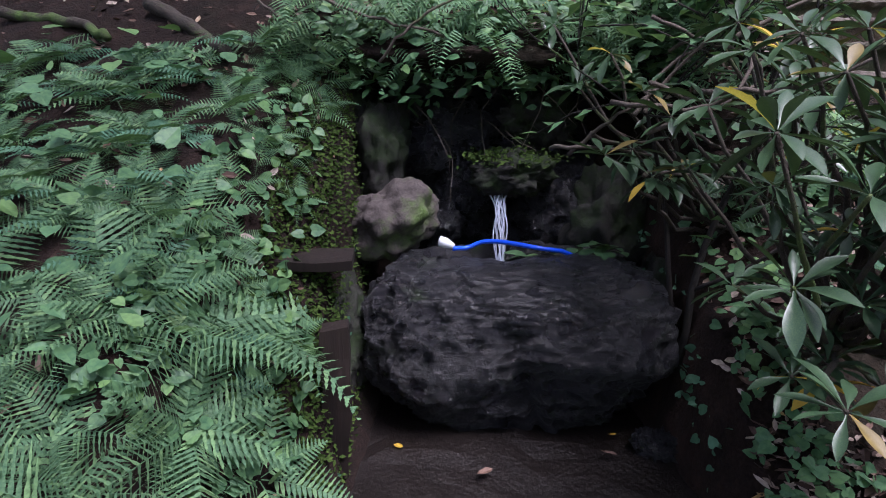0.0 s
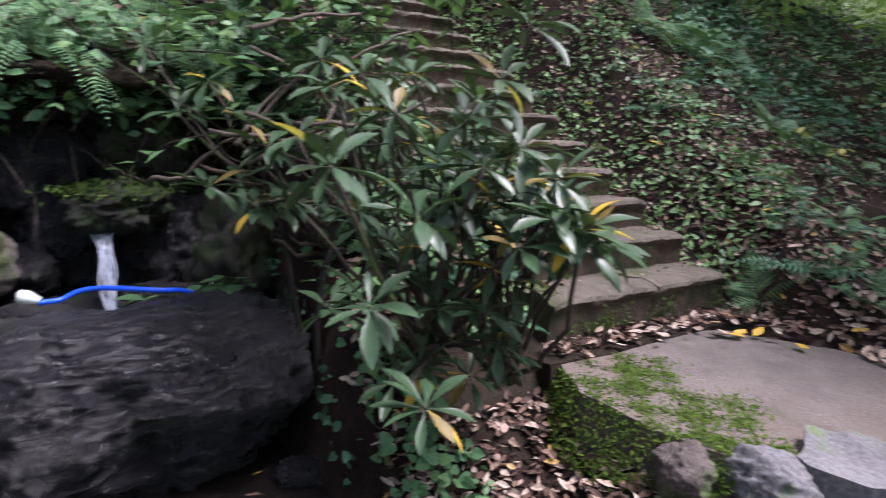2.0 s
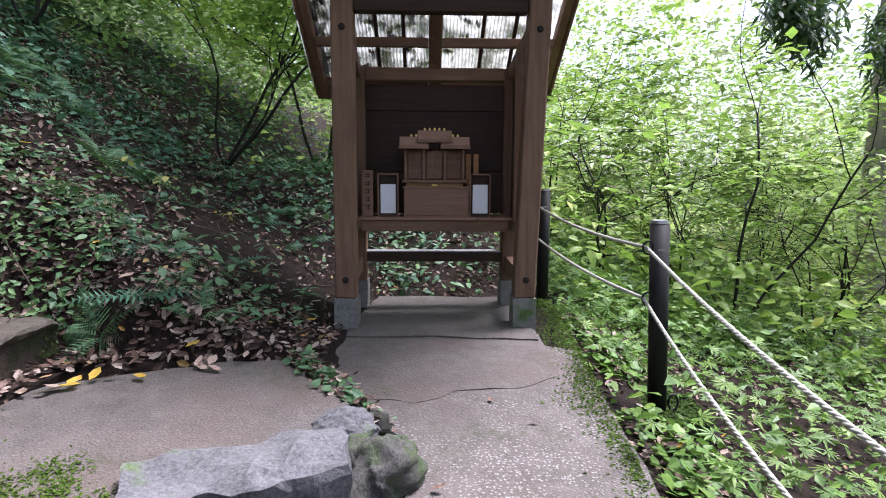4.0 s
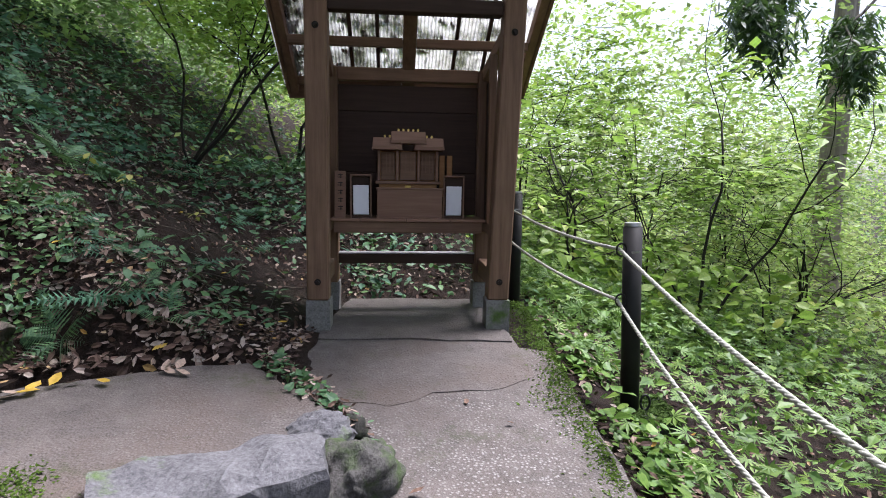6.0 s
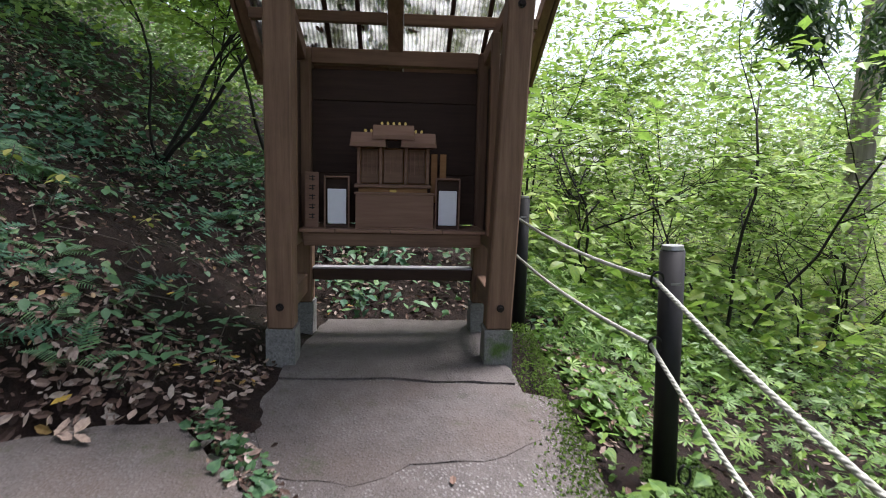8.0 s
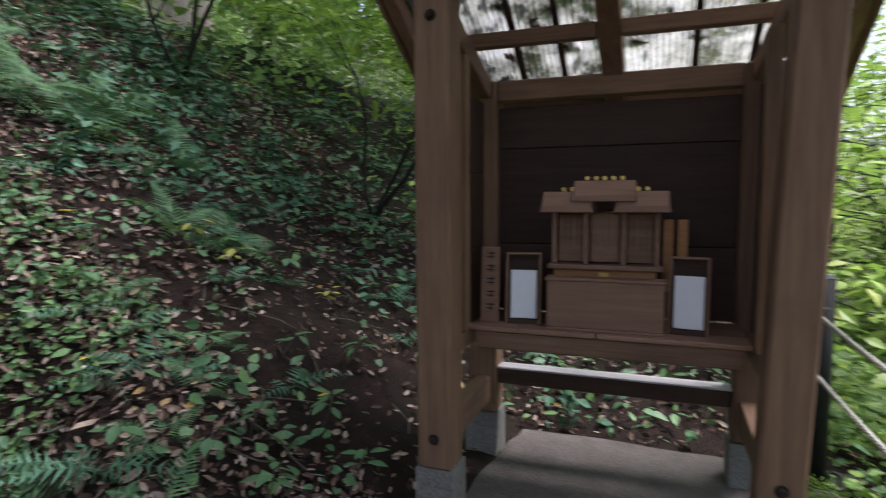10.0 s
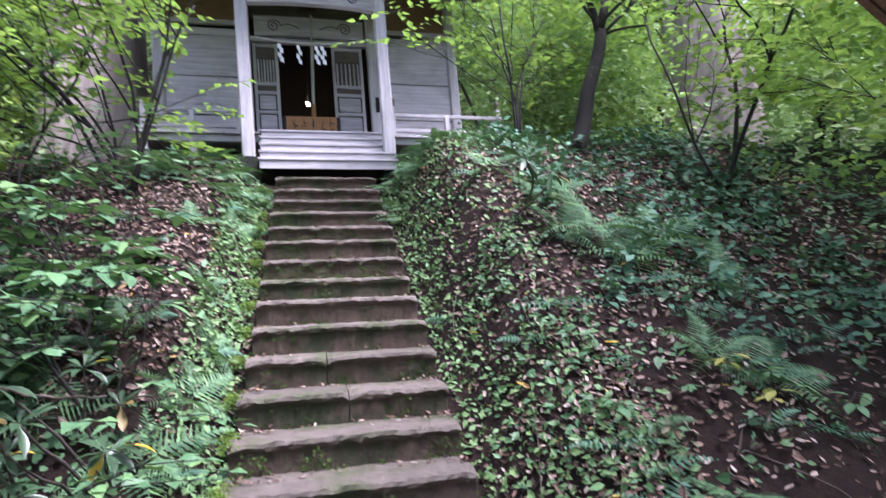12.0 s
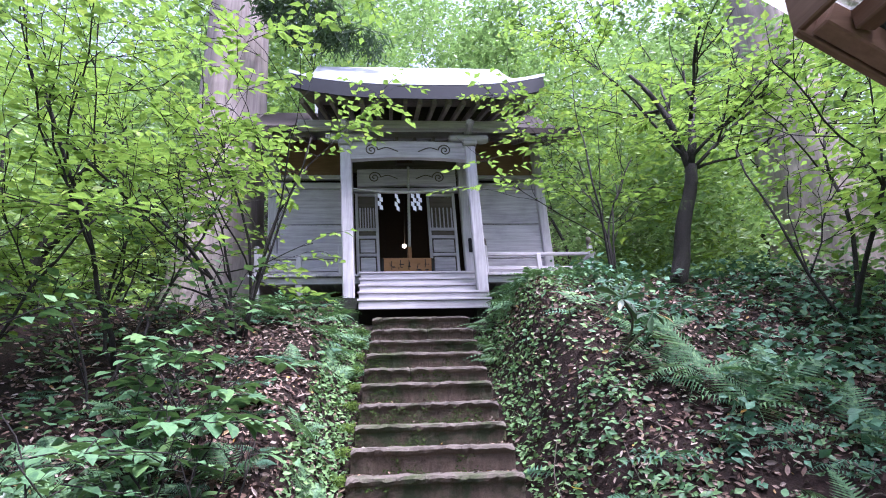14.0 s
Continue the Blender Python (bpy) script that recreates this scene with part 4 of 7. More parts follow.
def rainbow_beam(x0, x1, y, z0, z1, depth, camber, root, mat):
    n = 24
    xs = np.linspace(x0, x1, n)
    t = np.linspace(-1, 1, n)
    lift = camber * (1 - t * t)
    vs = []
    for x, l in zip(xs, lift):
        vs += [(x, y, z0 + l), (x, y, z1 + l * 0.5), (x, y + depth, z1 + l * 0.5), (x, y + depth, z0 + l)]
    fs = [(4 * i + a, 4 * i + 4 + a, 4 * i + 4 + (a + 1) % 4, 4 * i + (a + 1) % 4) for i in range(n - 1) for a in range(4)]
    fs += [(0, 1, 2, 3), (4 * n - 1, 4 * n - 2, 4 * n - 3, 4 * n - 4)]
    ob = part("carved_beam", mesh_of("carved_beam", vs, fs, mat), root, "curved beam with carved scrolls")
    for s, cx in ((1, x0 + 0.34), (-1, x1 - 0.34)):
        h = (z1 - z0)
        part("scroll", tubes("scroll", [(scroll(cx, (z0 + z1) / 2 + camber * 0.3, h * 0.34, s, y - 0.004), 0.011), (np.stack([np.linspace(cx + s * 0.12, cx + s * 0.45, 14), np.full(14, y - 0.004), (z0 + z1) / 2 + camber * 0.4 + 0.04 * np.sin(np.linspace(0, 4, 14))], 1), 0.009)], GREY_DARK), ob)
    return ob


def build_shrine():
    O = Vector((6.25, 9.5, 5.0))
    root = thing("main_shrine", Matrix.Translation(O), "weathered grey wooden shrine hall with curved dark roof", "shrine")

    def put(name, me, label="", parent=None):
        me.transform(Matrix.Translation(-O))
        return part(name, me, parent or root, label)
    F = 5.95
    # porch pillars and stone pads
    for x in (5.2, 7.30):
        put("pillar", block((x - 0.09, 9.41, 5.36), (x + 0.09, 9.59, 8.02), GREY_Z, 0.018))
        put("pad", block((x - 0.15, 9.35, 4.8), (x + 0.15, 9.65, 5.36), ROCK_MOSSY, wobble=0.015, cuts=3), "tall mossy stone base")
        put("bracket", block((x - 0.12, 9.36, 8.02), (x + 0.12, 9.64, 8.12), GREY_X, 0.02))
        put("bracket_arm", block((x - 0.34, 9.43, 8.12), (x + 0.34, 9.57, 8.25), GREY_X, 0.03))
        put("bracket_arm", block((x - 0.06, 9.1, 8.25), (x + 0.06, 9.85, 8.36), GREY_Y, 0.03))
    rainbow_beam(5.29 - O.x, 7.21 - O.x, 9.44 - O.y, 7.76 - O.z, 8.08 - O.z, 0.12, 0.05, root, GREY_X)
    rainbow_beam(5.28 - O.x, 7.22 - O.x, 11.08 - O.y, 8.02 - O.z, 8.38 - O.z, 0.12, 0.04, root, GREY_X)
    put("purlin", beam((4.4, 9.5, 8.43), (8.15, 9.5, 8.43), 0.14, 0.15, GREY_X))
    # wooden steps: five treads up to the floor
    for i in range(5):
        y, z = 9.22 + 0.185 * i, 5.15 + 0.16 * (i + 1)
        x0, x1 = 5.36, 7.36
        put("step", block((x0 - 0.02, y - 0.018, z - 0.032), (x1 + 0.02, y + 0.22, z), GREY_X, 0.004))
        put("riser", block((x0, y, z - 0.16), (x1, y + 0.025, z - 0.036), GREY_X, 0.004))
    # veranda: edge beam, floor boards, posts, railing
    put("floor_beam", block((3.55, 10.12, F - 0.16), (9.46, 10.24, F - 0.045), GREY_X, 0.01))
    xs = np.linspace(3.5, 9.52, 28)
    for a, b in zip(xs, xs[1:]):
        put("floor_board", block((a + 0.003, 10.06, F - 0.042), (b - 0.003, 11.2, F), GREY_Y, 0.004))
    # Near-black sheet stands for the shade under the floor.
    put("underfloor_wall", block((3.7, 10.9, 4.95), (9.1, 10.95, F - 0.16), SHADE_DARK, 0))
    for x in (3.62, 4.32, 8.2, 9.38):
        put("floor_post", block((x - 0.055, 10.13, 4.9), (x + 0.055, 10.24, F - 0.16), GREY_Z, 0.01))
    for x0, x1 in ((3.62, 5.02), (7.5, 9.38)):
        for h, w in ((0.10, 0.05), (0.36, 0.045)):
            put("rail", beam((x0 - 0.05, 10.17, F + h), (x1 + 0.08, 10.17, F + h), w, 0.055, GREY_X))
        for x in np.linspace(x0, x1, 3):
            put("rail_post", block((x - 0.04, 10.13, F), (x + 0.04, 10.21, F + (0.52 if x in (x0, x1) else 0.36)), GREY_Z, 0.01))
    for x in (7.5, 9.38):
        bm = bmesh.new()
        bmesh.ops.create_uvsphere(bm, u_segments=12, v_segments=8, radius=0.05, matrix=pose(x, 10.17, F + 0.60) @ Matrix.Diagonal((1, 1, 1.5, 1)))
        bmesh.ops.create_cone(bm, cap_ends=True, segments=12, radius1=0.05, radius2=0.05, depth=0.03, matrix=pose(x, 10.17, F + 0.533))
        me = bpy.data.meshes.new("newel_cap")
        bm.to_mesh(me)
        bm.free()
        me.materials.append(GREY_DARK)
        put("newel_cap", me, "dark turned onion-shaped post cap")
    put("rail", beam((9.38, 10.1, F + 0.36), (9.38, 12.5, F + 0.36), 0.045, 0.055, GREY_Y))
    put("rail", beam((9.38, 10.1, F + 0.10), (9.38, 12.5, F + 0.10), 0.05, 0.055, GREY_Y))
    # hall walls with corner posts and rails
    W = 11.2
    for x in (3.66, 5.1, 7.36, 8.90):
        put("wall_post", block((x - 0.09, W - 0.09, F), (x + 0.09, W + 0.09, 9.3), GREY_Z, 0.02))
    for x0, x1 in ((3.75, 5.01), (7.45, 8.81)):
        for z0, z1 in ((F + 0.07, 6.55), (6.57, 7.25), (7.27, 8.0)):
            put("wall_panel", block((x0, W - 0.02, z0), (x1, W + 0.03, z1), GREY_X, 0.006))
        put("wall_rail", block((x0, W - 0.06, 8.0), (x1, W + 0.06, 8.13), GREY_X, 0.008))
        put("wall_rail", block((x0, W - 0.05, 8.22), (x1, W + 0.05, 8.30), GREY_X, 0.008))
        put("upper_panel", block((x0, W - 0.01, 8.30), (x1, W + 0.03, 9.1), HUT_X, 0.004), "brown upper wall panel with faint marks")
        put("sill", block((x0, W - 0.06, F), (x1, W + 0.06, F + 0.07), GREY_X, 0.008))
    put("wall_rail", block((3.6, W - 0.07, 9.1), (8.9, W + 0.07, 9.26), GREY_X, 0.01))
    # Board added to close off the sky showing between the porch rafters.
    put("gable_board", block((4.5, W + 0.08, 9.1), (8.4, W + 0.12, 10.2), GREY_DARK, 0.004), "dark board added under the roof to block the sky")
    put("lintel", block((5.19, W - 0.06, 7.94), (7.27, W + 0.06, 8.02), GREY_X, 0.008))
    put("transom", block((5.19, W, 8.38), (7.27, W + 0.03, 9.1), GREY_DARK, 0.003))
    nf = put("name_frame", block((6.04, W - 0.10, 8.50), (6.42, W - 0.06, 8.80), GREY_DARK, 0.006), "small dark framed tablet")
    put("tablet", block((6.08, W - 0.108, 8.54), (6.38, W - 0.101, 8.76), HUT_DARK, 0.002), "", nf)
    for x in (8.80,):
        put("side_wall", block((x + 0.08, W + 0.09, F), (x + 0.12, 15.2, 9.2), GREY_Y, 0.004))
        put("side_wall", block((3.60, W + 0.09, F), (3.64, 15.2, 9.2), GREY_Y, 0.004))
    put("back_wall", block((3.6, 15.2, F), (8.85, 15.25, 9.2), SHADE_DARK, 0.004))
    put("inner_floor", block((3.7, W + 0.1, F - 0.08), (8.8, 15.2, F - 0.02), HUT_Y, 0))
    put("inner_ceiling", block((3.7, W + 0.1, 9.1), (8.8, 15.2, 9.15), SHADE_DARK, 0))
    # Near-black sheet across the hall, a dark backdrop behind the doorway.
    put("inner_screen", block((3.75, 12.6, F), (8.75, 12.63, 9.1), SHADE_DARK, 0))
    # folding doors, pushed open to both sides
    for x0, x1 in ((5.22, 5.66), (6.62, 7.18)):
        d = put("door", block((x0, W + 0.035, F + 0.02), (x1, W + 0.055, 7.93), GREY_DARK, 0.003), "grey door leaf with slatted top and sunk panels")
        for a, b in ((x0, x0 + 0.055), (x1 - 0.055, x1)):
            put("stile", block((a, W, F + 0.02), (b, W + 0.035, 7.93), GREY_Z, 0.005), "", d)
        for z in (F + 0.02, 6.25, 6.62, 6.98, 7.14, 7.86):
            put("door_rail", block((x0 + 0.056, W, z), (x1 - 0.056, W + 0.034, z + 0.06), GREY_X, 0.004), "", d)
        for z0, z1 in ((F + 0.10, 6.23), (6.33, 6.60), (6.70, 6.96)):
            put("door_panel", block((x0 + 0.08, W + 0.012, z0), (x1 - 0.08, W + 0.034, z1), GREY_X, 0.008), "", d)
        for x in np.linspace(x0 + 0.09, x1 - 0.09, 6):
            put("slat", block((x - 0.012, W + 0.002, 7.2), (x + 0.012, W + 0.03, 7.62), GREY_Z, 0.003), "", d)
        put("door_panel", block((x0 + 0.06, W + 0.012, 7.64), (x1 - 0.06, W + 0.034, 7.85), GREY_DARK, 0.004), "", d)
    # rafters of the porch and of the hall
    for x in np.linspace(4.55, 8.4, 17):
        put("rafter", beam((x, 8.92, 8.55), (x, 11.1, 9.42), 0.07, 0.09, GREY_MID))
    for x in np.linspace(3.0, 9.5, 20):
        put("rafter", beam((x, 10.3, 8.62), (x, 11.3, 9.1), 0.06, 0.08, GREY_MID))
    # curved roofs: the porch roof runs up into the hall roof
    def roof(name, x0, x1, y0, y1, z0, slope, lift, thick, mat, label):
        nx, ny = 40, 12
        vs = []
        for k in (0, 1):
            for j in range(ny):
                t = j / (ny - 1)
                y = y0 + (y1 - y0) * t
                for i in range(nx):
                    s = 2 * i / (nx - 1) - 1
                    z = z0 + slope * (y - y0) * (0.72 + 0.28 * t) + lift * abs(s) ** 3 * (1 - t) ** 1.5
                    vs.append((x0 + (x1 - x0) * i / (nx - 1), y, z - k * thick))
        fs = []
        m = nx * ny
        for j in range(ny - 1):
            for i in range(nx - 1):
                a = j * nx + i
                fs += [(a, a + 1, a + nx + 1, a + nx), (m + a, m + a + nx, m + a + nx + 1, m + a + 1)]
        for i in range(nx - 1):
            fs.append((i, m + i, m + i + 1, i + 1))
        for j in range(ny - 1):
            a = j * nx
            fs.append((a, a + nx, m + a + nx, m + a))
            a = j * nx + nx - 1
            fs.append((a, m + a, m + a + nx, a + nx))
        return put(name, mesh_of(name, vs, fs, mat), label)
    r = roof("porch_roof", 4.38, 8.56, 8.72, 12.1, 8.80, 0.80, 0.20, 0.06, ROOF_METAL, "dark sheet metal roof, coloured pale for the sky it reflects")
    roof("eave_board", 4.42, 8.52, 8.70, 12.0, 8.715, 0.80, 0.195, 0.25, SHADED_EAVE_METAL, "dark blue-grey sheet metal eave edge, shade put into its colour")
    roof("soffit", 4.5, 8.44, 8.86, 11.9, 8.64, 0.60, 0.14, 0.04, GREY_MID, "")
    # The hall roof takes the same near-black shade colour.
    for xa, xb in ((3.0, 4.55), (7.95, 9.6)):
        roof("hall_roof", xa, xb, 10.0, 13.2, 8.72, 0.70, 0.05, 0.12, SHADE_DARK, "hall roof coloured near black under the trees")
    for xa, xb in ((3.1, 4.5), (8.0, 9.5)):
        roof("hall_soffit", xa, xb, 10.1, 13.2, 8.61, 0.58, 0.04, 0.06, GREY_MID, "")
    put("ridge", beam((4.2, 13.2, 11.0), (8.3, 13.2, 11.0), 0.4, 0.35, ROOF_METAL))
    # small black lock by the pillar
    put("post_lantern", block((7.16, 9.62, 6.18), (7.22, 9.67, 6.42), BLACK_METAL, 0.012), "small black iron fitting")
    # the old hall leans a little
    for ob in root.children_recursive:
        leaning(ob.data, -0.042, 0.4)
    return root


build_shrine()
solo("box_stand", block((-0.5, 0, 0), (0.5, 0.36, 0.07), GREY_X, 0.006), "low grey plank stand under the offering box", "stand", m=pose(6.13, 10.5, 5.95))
box = thing("offering_box", pose(6.13, 10.5, 6.02), "low orange-brown wooden offering box with illegible brush writing", "box")
part("body", block((-0.46, 0, 0.01), (0.46, 0.35, 0.33), ORANGE_WOOD, 0.008), box)
for _k in range(8):
    part("slat", block((-0.44, 0.03 + _k * 0.04, 0.33), (0.44, 0.05 + _k * 0.04, 0.35), ORANGE_WOOD, 0.003), box)
part("corner_plate", block((-0.465, -0.004, 0.0), (-0.42, 0.02, 0.33), INK, 0.002), box)
part("corner_plate", block((0.42, -0.004, 0.0), (0.465, 0.02, 0.33), INK, 0.002), box)
_rng = random.Random(3)
for _i in range(5):
    _cx = -0.29 + _i * 0.15
    for _j in range(5):
        _a = _rng.random() < 0.55
        _w, _h = (_rng.uniform(0.04, 0.09), 0.012) if _a else (0.012, _rng.uniform(0.04, 0.10))
        _x, _z = _cx + _rng.uniform(-0.03, 0.02), 0.10 + _rng.uniform(0, 0.12)
        part("ink_stroke", block((_x, -0.004, _z), (_x + _w, -0.001, _z + _h), INK, 0), box)

# straw rope with paper streamers, bell rope, lamp
_a, _b, _sag = (5.20, 9.60, 7.30), (7.14, 9.60, 7.36), 0.10
solo("straw_rope", rope_mesh(_a, _b, _sag, 0.014, ROPE), "thin straw rope hung between the porch pillars", "rope")
for _i, _x in enumerate((5.66, 5.95, 6.22, 6.31)):
    _t = (_x - _a[0]) / (_b[0] - _a[0])
    _z = _a[2] + (_b[2] - _a[2]) * _t - _sag * 4 * _t * (1 - _t)
    st = thing("paper_streamer", pose(_x, 9.60, _z, 0, 0, (_i * 37) % 50 - 20), "white zigzag folded paper streamer on the straw rope", "streamer", "paper streamers")
    _vs, _fs = [], []
    for _k in range(4):
        _dx, _z0 = (0.022 if _k % 2 else -0.010), -0.02 - 0.07 * _k
        _vs += [(_dx - 0.028, 0.006 * _k, _z0), (_dx + 0.028, 0.006 * _k + 0.01, _z0 - 0.02), (_dx + 0.032, 0.01 + 0.006 * _k, _z0 - 0.10), (_dx - 0.025, 0.006 * _k, _z0 - 0.08)]
        _fs.append((4 * _k, 4 * _k + 1, 4 * _k + 2, 4 * _k + 3))
    part("folded_paper", mesh_of("folded_paper", _vs, _fs, PAPER), st)
    part("string", tubes("string", [(np.array([(0, 0, 0.01), (0, 0.002, -0.03)]), 0.003)], PAPER), st)
bell = thing("bell_rope", pose(6.16, 10.9, 5.95), "thick twisted bell rope with a wooden grip hanging in the doorway", "rope")
part("cord", rope_mesh((0.01, 0, 0.75), (0, 0.001, 2.4), 0, 0.026, ROPE), bell)
part("grip", tubes("grip", [(np.array([(0.01, 0, 0.34), (0.01, 0, 0.5), (0.012, 0, 0.75)]), np.array([0.05, 0.045, 0.035]))], ORANGE_WOOD, 10), bell)
lamp = thing("lamp", pose(6.08, 11.6, 6.96), "small glowing electric lamp in the dark doorway", "lamp")
bm = bmesh.new()
bmesh.ops.create_uvsphere(bm, u_segments=16, v_segments=10, radius=0.04)
part("bulb", bm, lamp, "glowing warm bulb", BULB)
part("cable", tubes("cable", [(np.array([(0, 0, 0.05), (0.01, 0, 1.2), (0, 0, 2.36)]), 0.008)], INK), lamp)


# ---- the spring: boulder basin in a mossy hollow ----
def build_basin():
    root = thing("stone_basin", pose(3.34, 4.16, 0.8), "large dark wet boulder hollowed into a water basin", "basin")
    bm = bmesh.new()
    bmesh.ops.create_icosphere(bm, subdivisions=6, radius=1)
    for v in bm.verts:
        p = v.co.copy()
        # squared-off boulder, overhanging at its lower front
        q = Vector([math.copysign(abs(c) ** 0.72, c) for c in p])
        r = Vector((q.x * 0.77, q.y * 0.47, q.z * 0.52))
        zz = r.z + 0.46
        if zz < 0.45:
            r.x *= 0.80 + 0.20 * zz / 0.45
            r.y *= 0.72 + 0.28 * zz / 0.45
        r.x *= 1 - 0.10 * max(0, zz - 0.5) / 0.5
        d = 0.055 * noise.noise(p * 1.6 + Vector((4, 1, 2))) + 0.05 * noise.noise(p * 3.4) + 0.075 * (0.5 - abs(noise.noise(p * 4.5 + Vector((1, 7, 3))))) + 0.045 * (0.5 - abs(noise.noise(Vector((p.x * 6 + 2 * p.z, p.y * 6, p.z * 11))))) + 0.032 * noise.noise(Vector((p.x * 17, p.y * 17, p.z * 28))) + 0.016 * noise.noise(p * 40)
        # a ledge that steps across the face
        if p.y < 0:
            ledge = 0.05 * math.tanh((r.z - (-0.06 + 0.10 * math.sin(r.x * 4.0 + 0.6))) * 22)
            crack = -0.06 * math.exp(-((r.x - 0.02 + 0.25 * (r.z)) / 0.035) ** 2) * (1 if r.z < 0.22 else 0)
            d += ledge * (0.9 if r.x > -0.05 else 0.45) + crack
        r += p * d
        z = r.z + 0.46
        if z > 0.90:
            z = 0.90 + (z - 0.90) * 0.35 + 0.03 * noise.noise(Vector((r.x * 6, r.y * 6, 3)))
            # the hollow
            e = ((r.x + 0.0) / 0.50) ** 2 + ((r.y - 0.13) / 0.20) ** 2
            if e < 1:
                z -= 0.26 * (1 - e) ** 0.3
        v.co = Vector((r.x, r.y, z))
    me = bpy.data.meshes.new("boulder")
    bm.to_mesh(me)
    bm.free()
    me.polygons.foreach_set("use_smooth", [True] * len(me.polygons))
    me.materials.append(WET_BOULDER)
    part("boulder", me, root)
    a = np.linspace(0, 2 * math.pi, 40, endpoint=False)
    vs = [(0, 0.13, 0.79)] + [(0.48 * math.cos(t), 0.13 + 0.19 * math.sin(t), 0.79) for t in a]
    part("water_surface", mesh_of("water_surface", vs, [(0, i + 1, (i + 1) % 40 + 1) for i in range(40)], WATER), root, "clear still water with ripples")
    return root


build_basin()
# running water from the spout rock into the basin
_lines = []
for _i in range(12):
    _t = np.linspace(0, 1, 14)
    _ox, _oy = RNG.normal(0, 0.026), RNG.normal(0, 0.012)
    _x = 3.29 + _ox * (1 - 0.45 * _t) + 0.012 * np.sin(_t * 9 + _i)
    _y = 4.60 - 0.22 * _t + _oy
    _z = 1.985 - 0.40 * _t ** 1.5
    _lines.append((np.stack([_x, _y, _z], 1), 0.0055 - 0.002 * _t))
STREAM = base("falling_water", 0.15, spec=0.7)[0]
_b = STREAM.node_tree.nodes["Principled BSDF"]
_b.inputs["Base Color"].default_value = (0.75, 0.8, 0.92, 1)
_b.inputs["Transmission Weight"].default_value = 0.45
stream = thing("water_stream", pose(0, 0, 0), "thin white stream of spring water falling into the basin", "water")
for _l in _lines:
    part("jet", tubes("jet", [_l], STREAM, 6), stream)
# blue hose
hose = thing("garden_hose", pose(3.3, 4.2, 1.735), "bright blue hose lying round the basin with a white nozzle end", "hose")
_t = np.linspace(0, 1, 40)
_px = -0.29 + 0.66 * _t
_py = 0.06 * np.sin(_t * 7) - 0.10 * _t
_pz = 0.02 + 0.045 * np.sin(_t * math.pi) - 0.02 * np.exp(-((_t - 0.12) / 0.08) ** 2)
_px[-6:] += np.linspace(0, 0.02, 6)
_pz[-7:] -= np.linspace(0, 0.07, 7) ** 1.2
part("tube", tubes("tube", [(np.stack([_px, _py, _pz], 1), 0.0125)], BLUE_HOSE, 10), hose)
part("nozzle", tubes("nozzle", [(np.array([(-0.36, 0.03, 0.05), (-0.33, 0.02, 0.045), (-0.285, 0.0, 0.03)]), np.array([0.032, 0.030, 0.014]))], WHITE_PLASTIC, 10), hose, "white plastic end")

# rocks round and behind the basin
def rock(name, x, y, z, size, mat, seed, label, rough=0.3, rz=0):
    return solo(name, lump(name, size, mat, seed, rough * 1.3, 5, 1.5, 0, 0.03), label, "rock", "rocks round the spring", m=pose(x, y, z, 0, 0, rz))


solo("rock", lump("rock", (0.25, 0.2, 0.21), ROCK, 14, 0.5, 5, 1.15, 0, 0.008), "grey angular field rock with moss beside the basin", "rock", "rocks round the spring", m=pose(2.68, 4.46, 1.86, 8, -14, 25))
rock("rock", 2.36, 4.52, 1.72, (0.22, 0.2, 0.15), ROCK_MOSSY, 12, "low mossy rock beside the basin")
rock("rock", 3.36, 4.72, 2.10, (0.25, 0.24, 0.13), ROCK_MOSSY, 13, "flat mossy spout rock over the basin")
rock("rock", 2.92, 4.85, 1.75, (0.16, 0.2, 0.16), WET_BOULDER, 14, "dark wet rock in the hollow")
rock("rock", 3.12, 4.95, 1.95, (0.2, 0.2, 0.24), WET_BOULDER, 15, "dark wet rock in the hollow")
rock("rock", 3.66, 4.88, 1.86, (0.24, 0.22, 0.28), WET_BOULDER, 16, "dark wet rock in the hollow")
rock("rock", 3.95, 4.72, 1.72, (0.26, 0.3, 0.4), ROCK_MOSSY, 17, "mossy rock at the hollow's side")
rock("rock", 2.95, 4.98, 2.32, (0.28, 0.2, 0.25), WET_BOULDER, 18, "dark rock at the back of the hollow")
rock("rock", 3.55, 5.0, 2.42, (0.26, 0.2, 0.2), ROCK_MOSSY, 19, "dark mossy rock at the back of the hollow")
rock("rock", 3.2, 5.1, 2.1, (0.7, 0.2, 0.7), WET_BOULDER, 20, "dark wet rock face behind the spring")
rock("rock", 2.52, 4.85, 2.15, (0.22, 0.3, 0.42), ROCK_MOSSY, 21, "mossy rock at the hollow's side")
rock("overhang", 3.25, 4.98, 2.80, (0.9, 0.42, 0.15), SOIL, 22, "rooty earth and rock roof of the hollow")
rock("rock", 4.32, 4.3, 1.25, (0.26, 0.35, 0.5), ROCK_MOSSY, 23, "dark mossy rock beside the basin")
rock("rock", 2.42, 4.05, 1.25, (0.16, 0.3, 0.42), ROCK_MOSSY, 24, "mossy rock beside the basin")
rock("rock", 4.02, 3.72, 0.86, (0.12, 0.1, 0.09), WET_BOULDER, 25, "small wet stone on the basin floor")
